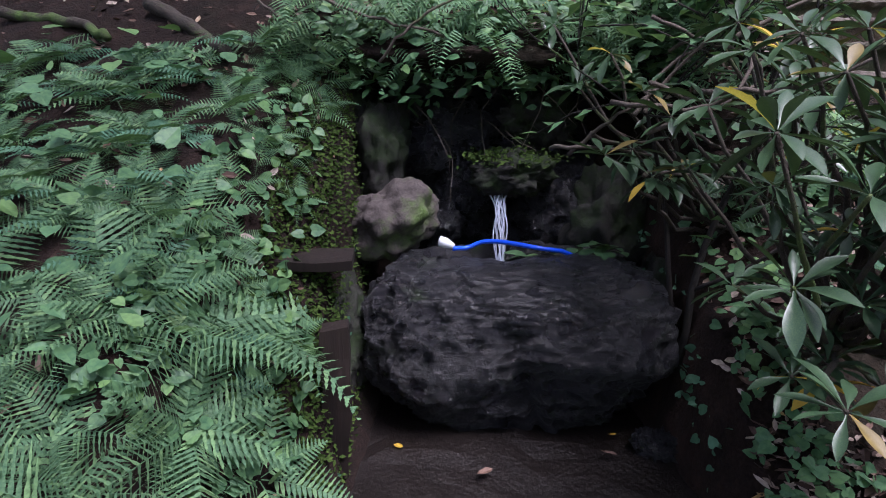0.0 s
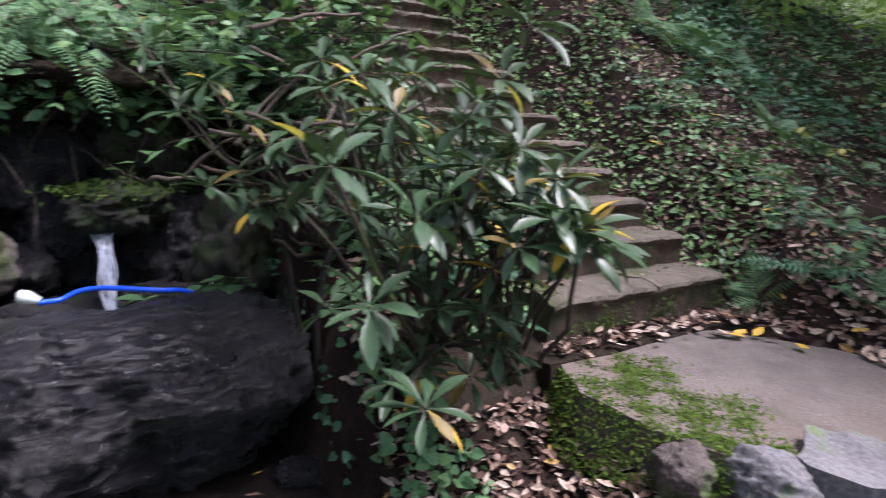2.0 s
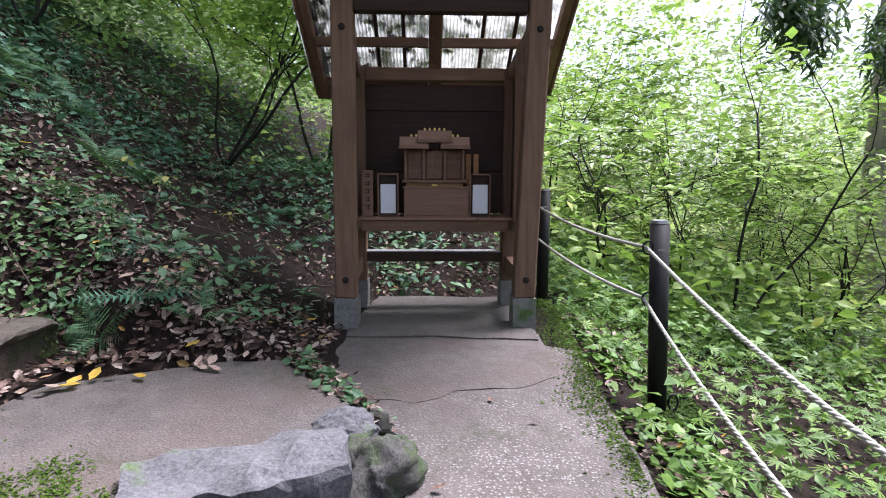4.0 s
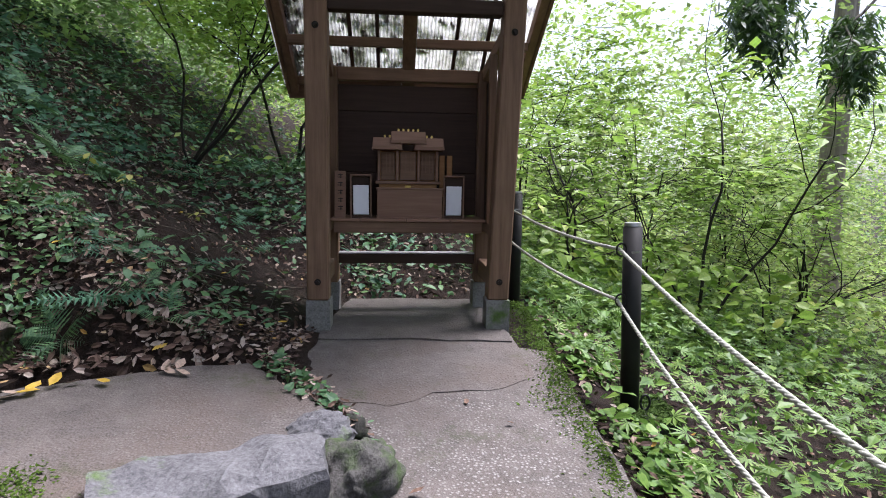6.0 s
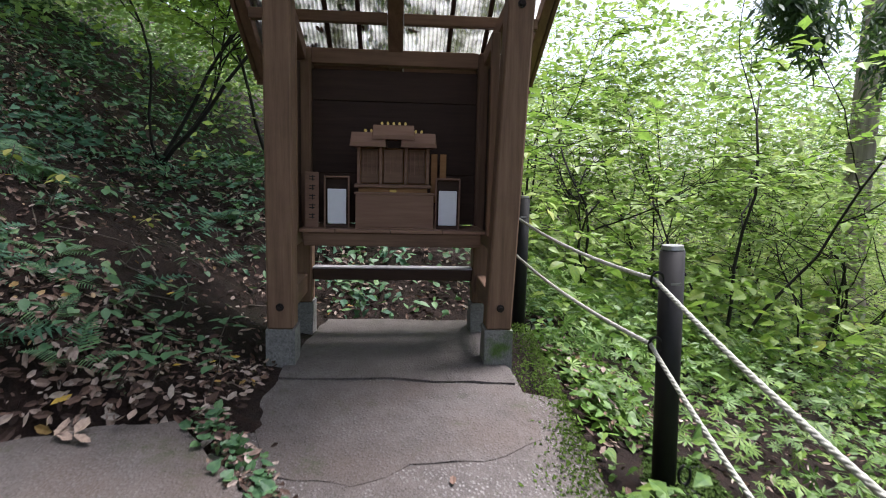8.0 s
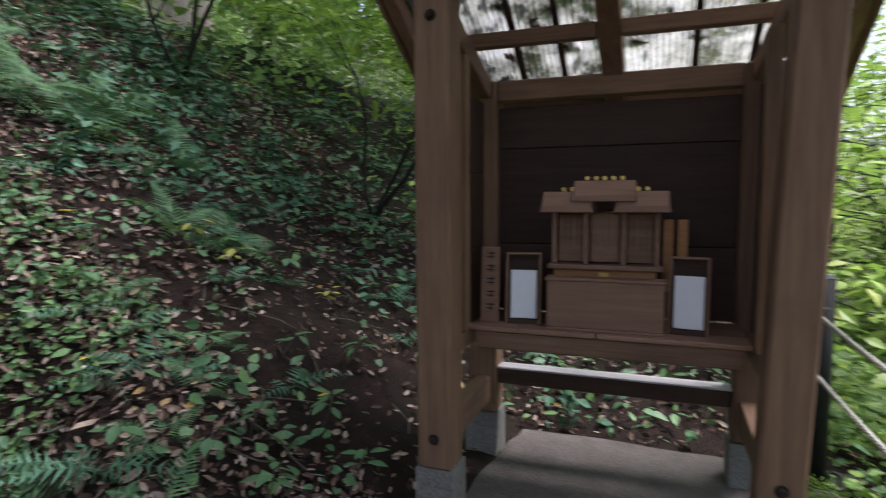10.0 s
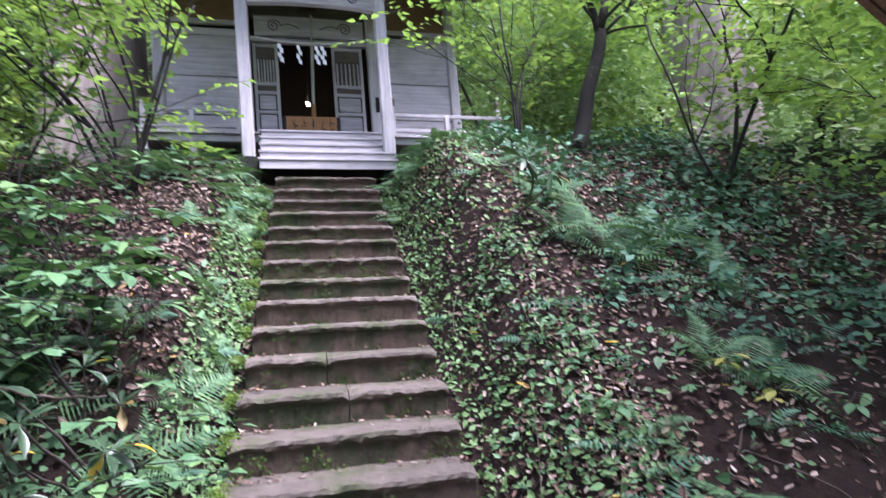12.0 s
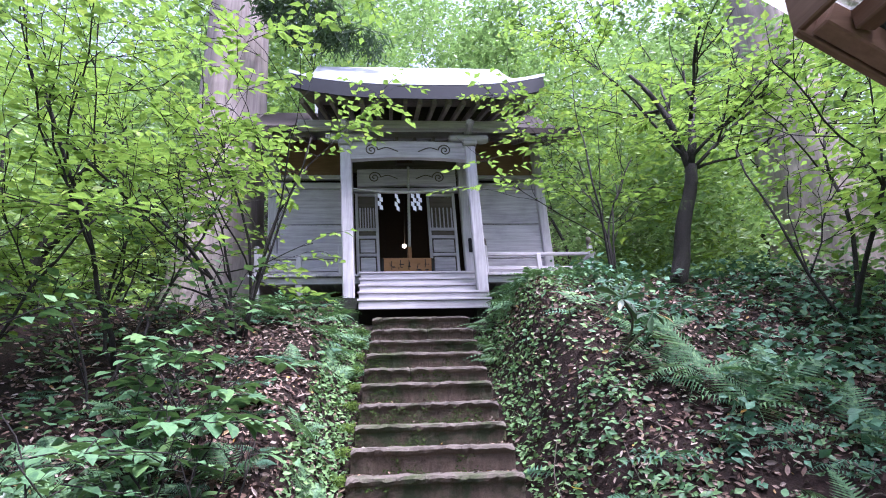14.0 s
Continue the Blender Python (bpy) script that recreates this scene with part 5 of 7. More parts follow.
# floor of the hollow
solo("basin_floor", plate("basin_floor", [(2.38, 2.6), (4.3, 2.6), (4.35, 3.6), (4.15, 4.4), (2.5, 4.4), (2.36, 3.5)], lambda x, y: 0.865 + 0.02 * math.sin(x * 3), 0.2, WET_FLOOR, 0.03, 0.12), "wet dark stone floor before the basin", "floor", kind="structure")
# old plank and rotten stake on the bank
plank = solo("plank", block((-0.19, -0.08, -0.025), (0.19, 0.08, 0.02), ROTTEN, wobble=0.01, cuts=6), "rotten dark plank lying on the bank", "plank", m=pose(2.364, 3.72, 1.813, 8, -1, 4))
stake = solo("stake", block((-0.06, -0.05, -0.4), (0.06, 0.05, 0.482), ROTTEN, wobble=0.03, cuts=6), "rotten brown wooden stake beside the basin", "stake", m=pose(2.497, 3.46, 1.12, 2, 2, 12))

# ---- rocks edging the landing ----
solo("flat_rock", plate("flat_rock", [(5.44, 2.16), (5.62, 2.22), (5.80, 2.12), (5.93, 1.82), (6.04, 1.52), (5.92, 1.42), (5.76, 1.36), (5.60, 1.58), (5.46, 1.90)], lambda x, y: 1.385 + 0.025 * math.sin(x * 7 + y * 3), 0.30, FLAT_ROCK, 0.02, 0.05, 0.07), "long flat pale grey rock edging the landing", "rock", "edging rocks")
solo("edge_rock", lump("edge_rock", (0.23, 0.17, 0.17), CORNER_ROCK, 33, 0.42, 5, 1.0, 0, 0.012), "squat mossy grey rock at the landing's corner", "rock", "edging rocks", m=pose(6.03, 1.29, 1.20, 4, -6, -20))
solo("edge_rock", lump("edge_rock", (0.17, 0.12, 0.09), FLAT_ROCK, 34, 0.28, 5, 1.2, 0, 0.01), "small grey rock wedged at the landing's corner", "rock", "edging rocks", m=pose(6.24, 1.48, 1.32, 3, 4, -45))
solo("edge_rock", lump("edge_rock", (0.17, 0.12, 0.12), FLAT_ROCK, 35, 0.28, 5, 1.2, 0, 0.01), "small grey rock edging the landing", "rock", "edging rocks", m=pose(5.33, 2.20, 1.29, 0, 0, -50))
solo("edge_rock", lump("edge_rock", (0.13, 0.11, 0.11), ROCK, 36, 0.28, 5, 1.2, 0, 0.01), "small grey rock edging the landing", "rock", "edging rocks", m=pose(5.14, 2.42, 1.27, 0, 0, 20))
_i = 0
for _x, _y in ((6.35, 1.36), (6.5, 1.5), (6.62, 1.62), (6.8, 1.8)):
    _i += 1
    solo("edge_rock", lump("edge_rock", (0.10, 0.08, 0.06), ROCK_MOSSY, 40 + _i, 0.25, 3), "small mossy stone along the landing's edge", "rock", "edging rocks", m=pose(_x, _y, 1.29, 0, 0, 40))


# ---- plants ----
def free(x, y):
    """True where plants may grow: off the paving, the stairs, the basin and the halls."""
    stairs = (x > 5.5) & (x < 7.04) & (y > 3.3) & (y < 9.6)
    pave = (x > 5.0 + 0.5 * np.clip(2.4 - y, -1, 0.2)) & (x < 7.1 + 0 * y) & (y > 1.2) & (y < 3.5) & ~((x > 6.75) & (y > 2.75)) & ~((x > 6.9) & (y > 2.2))
    path = (y > 0.05) & (y < 2.0) & (x < 9.5) & ~((x > 7.2) & (y > 1.9))
    yard = (y >= 1.9) & (y < 2.75) & (x < 5.0)
    pit = (x > 2.42) & (x < 4.2) & (y > 2.6) & (y < 5.12)
    hall = (x > 3.5) & (x < 9.5) & (y > 9.9) & (y < 15.3)
    wsteps = (x > 5.1) & (x < 7.5) & (y > 8.9) & (y < 10.2)
    posts = ((x - 7.22) ** 2 + (y + 0.30) ** 2 < 0.13) | ((x - 9.55) ** 2 + (y - 0.12) ** 2 < 0.12) 
    return ~(posts | stairs | pave | path | yard | pit | hall | wsteps)


def sample(x0, x1, y0, y1, n, keep=None):
    x, y = RNG.uniform(x0, x1, n), RNG.uniform(y0, y1, n)
    k = free(x, y)
    if keep is not None:
        k &= keep(x, y) > RNG.uniform(0, 1, n)
    return x[k], y[k]


def carpet(name, template, areas, smin, smax, mat, label, category, lift=0.02, tilt=0.35, flat=0.8, zmax=0.0, smooth=False):
    """A carpet of one kind of leaf over the ground, in one mesh."""
    pts, nrm, yaw = [], [], []
    for a in areas:
        x, y = sample(*a)
        thin = (x > 8.1) & (x < 10.5) & (y > 1.9) & (y < 4.7) & (RNG.uniform(0, 1, len(x)) < 0.62)
        x, y = x[~thin], y[~thin]
        z = ground_z(x, y) + lift + RNG.uniform(0, 1, len(x)) ** 2 * zmax
        pts.append(np.stack([x, y, z], 1)), nrm.append(normal_at(x, y))
    P, N = np.concatenate(pts), np.concatenate(nrm)
    fr = frames_at(P, N, RNG.uniform(smin, smax, len(P)), tilt, flat=flat)
    return solo(name, spread(name, template, fr, mat, smooth), label, category, kind="stuff")


def clumps(x, y, s):
    return 0.5 + 0.5 * np.sin(x * 2.1 * s + 1.7 * np.sin(y * 1.3 * s)) * np.sin(y * 1.9 * s + 1.1 * np.sin(x * 1.7 * s + 2))


def fronds(x, y, per, smin, smax, z_up=0.03, out=0.65):
    """Frames of fern fronds that rise in rosettes from the points x, y."""
    n = len(x) * per
    X, Y = np.repeat(x, per), np.repeat(y, per)
    a = np.tile(np.arange(per) * 2 * math.pi / per, len(x)) + np.repeat(RNG.uniform(0, 6.28, len(x)), per) + RNG.normal(0, 0.25, n)
    N = normal_at(X, Y)
    P = np.stack([X, Y, ground_z(X, Y) + z_up], 1)
    s = RNG.uniform(smin, smax, n)
    d = np.stack([np.cos(a), np.sin(a), np.zeros(n)], 1)
    up = N * 0.8 + np.array([0, 0, 0.25]) + RNG.normal(0, 0.12, (n, 3))
    lift = RNG.uniform(0.25, 0.75, n)[:, None]
    ux = d + up * lift * out
    ux /= np.linalg.norm(ux, axis=1)[:, None]
    uy = np.cross(up, ux)
    uy /= np.linalg.norm(uy, axis=1)[:, None]
    uz = np.cross(ux, uy)
    return np.stack([ux * s[:, None], uy * s[:, None], uz * s[:, None], P], 2)


# single ferns that can be told apart
FROND_MESHES = [mesh_of("frond", *frond_template(p, w, d, 7), FERN) for p, w, d in ((15, 0.52, 0.35), (17, 0.58, 0.25), (13, 0.46, 0.5))]


def build_fern(x, y, count, size, seed, label, up=0.55, mat=None, z=None):
    rng = random.Random(seed)
    zz = float(ground_z(x, y)) if z is None else z
    nv = Vector(normal_at(np.array([x]), np.array([y]))[0]) * 0.75 + Vector((0, 0, 0.25))
    root = thing("fern", Matrix.Translation((x, y, zz - 0.01)) @ nv.to_track_quat("Z", "Y").to_matrix().to_4x4(), label, "fern", "ferns on the banks")
    for i in range(count):
        me = FROND_MESHES[rng.randrange(3)]
        ob = part("frond", me, root)
        s = size * rng.uniform(0.75, 1.15)
        ob.matrix_local = Matrix.Rotation(i * 2 * math.pi / count + rng.uniform(-0.3, 0.3), 4, "Z") @ Matrix.Rotation(-rng.uniform(0.25, 0.95) * up * 1.5, 4, "Y") @ Matrix.Rotation(rng.uniform(-0.25, 0.25), 4, "X") @ Matrix.Scale(s, 4)
    return root


_rng = random.Random(21)
FERN_LABEL = "fresh green fern with arching fronds on the bank"
for _i in range(135):
    _x, _y = _rng.uniform(-0.4, 2.3), _rng.uniform(2.5, 4.6)
    if _x > 1.93 and 3.3 < _y < 4.4:
        continue
    build_fern(_x, _y, _rng.choice((5, 6, 7)), _rng.uniform(0.20, 0.36) * (1.2 if _y < 3.3 else 1.0), _i, FERN_LABEL)
for _x, _y, _c, _s in ((2.2, 3.35, 6, 0.5), (2.02, 3.1, 5, 0.48), (2.3, 3.02, 6, 0.38), (2.12, 2.9, 6, 0.36), (1.86, 3.5, 6, 0.42), (2.0, 4.3, 4, 0.25), (2.3, 4.75, 5, 0.36), (2.15, 4.62, 5, 0.34), (2.42, 5.1, 5, 0.4), (3.0, 5.3, 6, 0.4), (3.5, 5.35, 6, 0.42), (3.9, 5.3, 6, 0.4), (4.4, 5.2, 6, 0.4)):
    build_fern(_x, _y, _c, _s, int(_x * 100 + _y * 10), FERN_LABEL)
for _i in range(30):
    _x, _y = _rng.uniform(1.9, 2.32), _rng.uniform(3.3, 4.75)
    if not (_x > 2.1 and 3.5 < _y < 3.9):
        build_fern(_x, _y, _rng.choice((4, 5, 6)), _rng.uniform(0.15, 0.25), 300 + _i, "small fern on the mossy earth beside the basin")
# ferns by the stairs and on the eastern bank
for _x, _y, _c, _s in ((7.12, 3.26, 6, 0.36), (7.3, 2.7, 5, 0.3), (7.55, 3.0, 5, 0.3), (8.2, 3.4, 5, 0.32), (7.9, 3.1, 5, 0.28), (8.0, 3.9, 5, 0.35), (8.75, 4.25, 5, 0.5), (9.1, 4.1, 5, 0.5), (8.58, 5.59, 6, 0.62), (8.75, 5.21, 6, 0.6), (8.3, 6.0, 6, 0.55), (9.15, 5.45, 6, 0.6), (7.9, 6.5, 5, 0.45), (9.4, 5.0, 5, 0.5), (8.3, 5.6, 5, 0.5),
                       (5.2, 4.9, 6, 0.42), (5.05, 4.4, 6, 0.45), (4.8, 5.1, 6, 0.45), (5.25, 5.5, 5, 0.4), (4.5, 4.6, 6, 0.5), (4.2, 5.3, 6, 0.5), (3.8, 5.8, 6, 0.5), (5.1, 6.1, 5, 0.4), (4.9, 6.8, 5, 0.4), (5.2, 7.3, 5, 0.4), (4.6, 4.1, 5, 0.4)):
    build_fern(_x, _y, _c, _s, int(_x * 77 + _y * 31), FERN_LABEL)

# fern carpet, far and near
_x, _y = sample(-6, 5.45, 2.6, 8.8, 1000, lambda x, y: np.where(x < 2.2, np.where((y < 4.6) & ~((x > 1.9) & (y > 3.3)), 0.9, 0.02), 0.35) * np.where(y > 5.6, 0.6, 1))
solo("fern_carpet", spread("fern_carpet", FROND, fronds(_x, _y, 5, 0.16, 0.30), FERN_DARK), "dense dark green fern carpet on the bank", "ferns", kind="stuff")
_x, _y = sample(4.0, 9.3, 7.6, 9.9, 240, lambda x, y: np.where((x < 5.5) | (x > 7.0), 1.0, 0))
_k = ((_x < 5.5) | (_x > 7.02)) & (np.abs(_x - 6.27) < 3)
solo("fern_carpet", spread("fern_carpet", FROND_FAR, fronds(_x[_k], _y[_k], 7, 0.28, 0.45), FERN), "bright ferns flanking the top of the stairs", "ferns", kind="stuff")
_x, _y = sample(7.1, 14, 2.6, 9, 260, lambda x, y: 0.25 + 0.6 * (clumps(x, y, 0.8) > 0.6))
solo("fern_carpet", spread("fern_carpet", FROND_FAR, fronds(_x, _y, 5, 0.2, 0.42), FERN_DARK), "scattered dark ferns on the eastern bank", "ferns", kind="stuff")

# leaf litter and small herbs
carpet("leaf_litter", DEAD, [(7.05, 12, 1.7, 8.5, 14000, lambda x, y: (0.3 + 0.7 * clumps(x, y, 0.9))), (2, 5.5, 4.6, 9, 7000, None), (7.1, 8.1, 1.9, 4.4, 1500, None), (4.2, 5.2, 2.5, 4.2, 700, None), (9.4, 13, -0.5, 3, 2200, None), (-4, 2.4, 2.3, 8, 2600, None), (2, 16, -5, -0.05, 7000, None)],
       0.03, 0.075, LITTER, "brown fallen leaves covering the slope", "leaves", 0.02, 0.4, 0.9, 0.03)
carpet("leaf_litter", DEAD, [(7.3, 10.5, 3.4, 8.6, 9000, lambda x, y: 0.3 + 0.7 * clumps(x, y, 1.6)), (3.2, 5.1, 4.4, 8.0, 2500, None)], 0.025, 0.085, LITTER, "mixed brown and pale leaf litter on the upper bank", "leaves", 0.025, 0.5, 0.8, 0.04)
carpet("herb_carpet", LEAF4, [(7.2, 9.2, 3.4, 8.8, 6500, lambda x, y: 0.06 + 0.94 * (clumps(x, y, 2.3) > 0.58))], 0.03, 0.09, HERB, "small green seedlings in clumps on the bank", "herbs", 0.04, 0.5, 0.6, 0.14)
_n = 260
_fr = frames_at(np.stack([RNG.uniform(5.3, 7.1, _n), 3.36 + RNG.normal(0, 0.06, _n), 1.41 + RNG.uniform(0, 0.02, _n)], 1), np.tile([0, 0, 1.0], (_n, 1)), RNG.uniform(0.04, 0.09, _n), 0.3)
solo("leaf_litter", spread("leaf_litter", DEAD, _fr, LITTER), "dead leaves at the foot of the stairs", "leaves", kind="stuff")
carpet("leaf_litter", DEAD, [(6.6, 7.3, 2.0, 3.4, 380, None), (4.7, 5.3, 2.6, 3.5, 400, None)], 0.05, 0.10, LITTER, "brown leaves drifted along the landing's edge", "leaves", 0.05, 0.3, 0.9)
_n = 1500
_x, _y = RNG.uniform(4.2, 5.25, _n), RNG.uniform(2.05, 3.3, _n)
_k = _y > 2.2 + 0.6 * np.abs(_x - 4.9)
_x, _y = _x[_k], _y[_k]
_fr = frames_at(np.stack([_x, _y, ground_z(_x, _y) + 0.03], 1), np.tile([0, 0, 1.0], (len(_x), 1)), RNG.uniform(0.04, 0.09, len(_x)), 0.35)
solo("leaf_litter", spread("leaf_litter", DEAD, _fr, LITTER), "brown leaves drifted under the rhododendrons", "leaves", kind="stuff")
carpet("herb_carpet", HEART, [(7.2, 11, 2.2, 8.6, 2000, lambda x, y: 0.04 + 0.8 * (clumps(x, y, 1.7) > 0.74)), (1.8, 2.5, 2.76, 3.5, 420, None), (1.9, 2.35, 3.5, 4.4, 130, None), (4.15, 5.0, 2.6, 4.4, 900, None)],
       0.03, 0.075, HERB, "small heart-leaved herbs creeping over the bank", "herbs", 0.05, 0.45, 0.8, 0.08)
carpet("herb_carpet", LEAF4, [(7.0, 8.3, 3.5, 9.2, 11000, lambda x, y: sstep(8.4, 7.05, x) ** 1.3 * (0.3 + 0.7 * clumps(x, y, 2.2))), (5.1, 5.55, 3.6, 9.0, 3600, None)],
       0.025, 0.08, HERB_LIGHT, "small pale herbs flanking the stairs", "herbs", 0.05, 0.5, 0.7, 0.12)
carpet("herb_carpet", LEAF, [(-3, 2.4, 2.3, 4.5, 230, lambda x, y: 1.0 * ~((x > 1.9) & (y > 3.3))), (2, 5.4, 4.9, 8.5, 1000, lambda x, y: 0.1 + 0.9 * (clumps(x, y, 1.2) > 0.6)), (7.3, 13, 2.3, 9, 2600, lambda x, y: 0.02 + 0.8 * (clumps(x, y, 1.3) > 0.8)), (9.8, 16, 1.5, 9, 3500, None), (9.4, 13, -0.3, 3.2, 900, None)],
       0.06, 0.13, HERB, "low broad-leaved herbs among the ferns", "herbs", 0.06, 0.4, 0.6, 0.22)
carpet("herb_carpet", HEART, [(0.2, 1.9, 2.9, 4.55, 60, None), (2.0, 4.5, 5.0, 6.2, 120, None)], 0.07, 0.12, HERB, "larger heart-shaped leaves standing above the ferns", "herbs", 0.16, 0.3, 0.3, 0.15)
carpet("undergrowth", PALM, [(3.2, 13, -3.6, 0.03, 4600, lambda x, y: (0.08 + 0.8 * (clumps(x, y, 1.9) > 0.55)) * np.where(x < 9.2, 0.5, 1.0)), (2, 24, -9, -0.12, 7000, lambda x, y: np.clip(1.2 - 0.04 * (x - 6), 0.2, 1)), (10.5, 22, -0.5, 0.5, 900, None), (9.9, 14, -2.5, 0.1, 2200, None)], 0.05, 0.12, UNDER, "dense bright green maple-leaved undergrowth below the fence", "undergrowth", 0.05, 0.35, 0.35, 0.5)
carpet("bank_herbs", LEAF4, [(8.2, 11, 4.3, 8.6, 5200, lambda x, y: 0.05 + 0.9 * (clumps(x, y, 1.4) > 0.5)), (9.6, 22, 1.2, 9, 9000, lambda x, y: 0.1 + 0.7 * (clumps(x, y, 1.1) > 0.55))], 0.06, 0.14, FERN_DARK, "leafy herbs on the far eastern bank", "herbs", 0.03, 0.5, 0.4, 0.3)
carpet("undergrowth", LEAF4, [(3.2, 14, -4.5, 0.03, 10000, lambda x, y: (0.1 + 0.9 * (clumps(x, y, 1.6) > 0.5)) * np.where(x < 9.2, 0.4, 1.0)), (2, 30, -14, -0.12, 26000, lambda x, y: 0.3 + 0.7 * clumps(x, y, 0.6))], 0.05, 0.12, UNDER, "dense broad-leaved undergrowth below the fence", "undergrowth", 0.03, 0.45, 0.4, 0.6)
_n = 3400
_x, _y = RNG.uniform(3.6, 9.6, _n), -0.28 + RNG.normal(0, 0.17, _n)
_k = (_y < 0.05) & ((_x - 7.22) ** 2 + (_y + 0.34) ** 2 > 0.075)
_x, _y = _x[_k], _y[_k]
_fr = frames_at(np.stack([_x, _y, ground_z(_x, _y) + 0.03 + 0.10 * RNG.uniform(0, 1, len(_x)) ** 2], 1), normal_at(_x, _y), RNG.uniform(0.03, 0.085, len(_x)), 0.4)
_k = RNG.uniform(0, 1, len(_x)) < 0.55 + 0.3 * (clumps(_x, _y, 2.2) > 0.5)
solo("edge_herbs", spread("edge_herbs", HEART, _fr[_k], UNDER), "low green weeds along the path's open edge", "herbs", kind="stuff")
solo("edge_litter", spread("edge_litter", DEAD, _fr[~_k], LITTER), "dead leaves among the weeds at the path's edge", "leaves", kind="stuff")
carpet("broad_undergrowth", LEAF_WIDE, [(9.9, 14.5, -4.6, -0.15, 3000, lambda x, y: 0.15 + 0.85 * (clumps(x, y, 1.5) > 0.45)), (13, 20, -8, 1.0, 2200, None)], 0.10, 0.22, BRIGHT, "broad bright yellow-green leaves beyond the fence", "undergrowth", 0.1, 0.35, 0.3, 1.1)
# hanging growth over the rim of the hollow
_n = 1700
_P = np.stack([RNG.uniform(2.05, 4.4, _n), 4.72 + RNG.normal(0, 0.13, _n), RNG.uniform(2.58, 3.12, _n)], 1)
_P[:, 2] -= 0.12 * np.sin(_P[:, 0] * 5) ** 2 * (RNG.uniform(0, 1, _n) < 0.3)
_fr = frames_at(_P, np.tile([0, -0.6, 0.8], (_n, 1)), RNG.uniform(0.05, 0.11, _n), 0.45)
solo("rim_herbs", spread("rim_herbs", LEAF, _fr, HERB), "tangle of herbs hanging over the hollow's rim", "herbs", kind="stuff")
_n = 240
_P = np.stack([RNG.uniform(2.0, 4.5, _n), 4.78 + RNG.normal(0, 0.14, _n), RNG.uniform(2.75, 3.15, _n)], 1)
_fr = frames_at(_P, np.tile([0, -0.4, 0.9], (_n, 1)), RNG.uniform(0.22, 0.38, _n), 0.25, RNG.normal(-1.57, 0.9, _n))
solo("rim_ferns", spread("rim_ferns", FROND, _fr, FERN), "fern fronds hanging over the hollow's rim", "ferns", kind="stuff")
# small growth about the basin's flanks
_n = 600
_x = np.where(RNG.uniform(0, 1, _n) < 0.5, RNG.uniform(2.15, 2.5, _n), RNG.uniform(4.1, 4.5, _n))
_y = RNG.uniform(3.3, 4.6, _n)
_z = np.interp(_y, [3.3, 4.5], [0.95, 1.75]) + RNG.normal(0, 0.12, _n)
_fr = frames_at(np.stack([_x, _y, _z], 1), np.tile([0.2, -0.7, 0.6], (_n, 1)), RNG.uniform(0.025, 0.06, _n), 0.5)
solo("flank_herbs", spread("flank_herbs", HEART, _fr, FERN_DARK), "small wet herbs and moss on the basin's flanks", "herbs", kind="stuff")


def build_moss():
    """Moss over the landing's western edge and down its side."""
    n = 19000
    x, y = RNG.uniform(4.95, 6.0, n), RNG.uniform(2.2, 3.35, n)
    edge = np.interp(y, [2.2, 2.55, 2.9, 3.3], [5.5, 5.62, 5.72, 5.75]) + 0.10 * np.sin(y * 13) + RNG.normal(0, 0.08, n)
    lo = np.interp(y, [2.2, 2.6, 3.0, 3.4], [5.27, 5.13, 5.13, 5.3])
    k = (x < edge) & (x > lo - 0.13)
    x, y, lo = x[k], y[k], lo[k]
    z = np.where(x > lo, 1.365, 1.365 - (lo - x) * 2.2) + RNG.uniform(0, 0.008, len(x)) + 0.006 * np.sin(x * 23) * np.sin(y * 19)
    nrm = np.stack([np.where(x > lo, -0.1, -0.8), np.zeros_like(x), np.ones_like(x)], 1)
    fr = frames_at(np.stack([x, y, z], 1), nrm, RNG.uniform(0.012, 0.028, len(x)), 0.45)
    solo("moss_cushion", spread("moss_cushion", LEAF_SMALL, fr, MOSS), "thick bright green moss on the landing's edge", "moss", kind="stuff")


build_moss()
_n = 420
_t = RNG.uniform(0, 1, _n)
_x = np.interp(_t, [0, 0.35, 1], [6.3, 6.6, 7.2]) + RNG.normal(0, 0.05, _n)
_y = np.interp(_t, [0, 0.35, 1], [1.35, 1.57, 2.0]) + RNG.normal(0, 0.05, _n)
_fr = frames_at(np.stack([_x, _y, 1.30 + 0.08 * _t + RNG.uniform(0, 0.05, _n)], 1), np.tile([0, 0, 1.0], (_n, 1)), RNG.uniform(0.03, 0.07, _n), 0.4)
solo("joint_herbs", spread("joint_herbs", HEART, _fr[:170], HERB), "small weeds in the joint of landing and path", "herbs", kind="stuff")
solo("joint_litter", spread("joint_litter", DEAD, _fr[170:], LITTER), "dead leaves caught in the joint of landing and path", "leaves", kind="stuff")


def moss_patch(name, x, y, z, normal, smin, smax, mat, label):
    fr = frames_at(np.stack([x, y, z], 1), np.tile(np.array(normal, float), (len(x), 1)), RNG.uniform(smin, smax, len(x)), 0.55)
    solo(name, spread(name, LEAF_SMALL, fr, mat), label, "moss", kind="stuff")


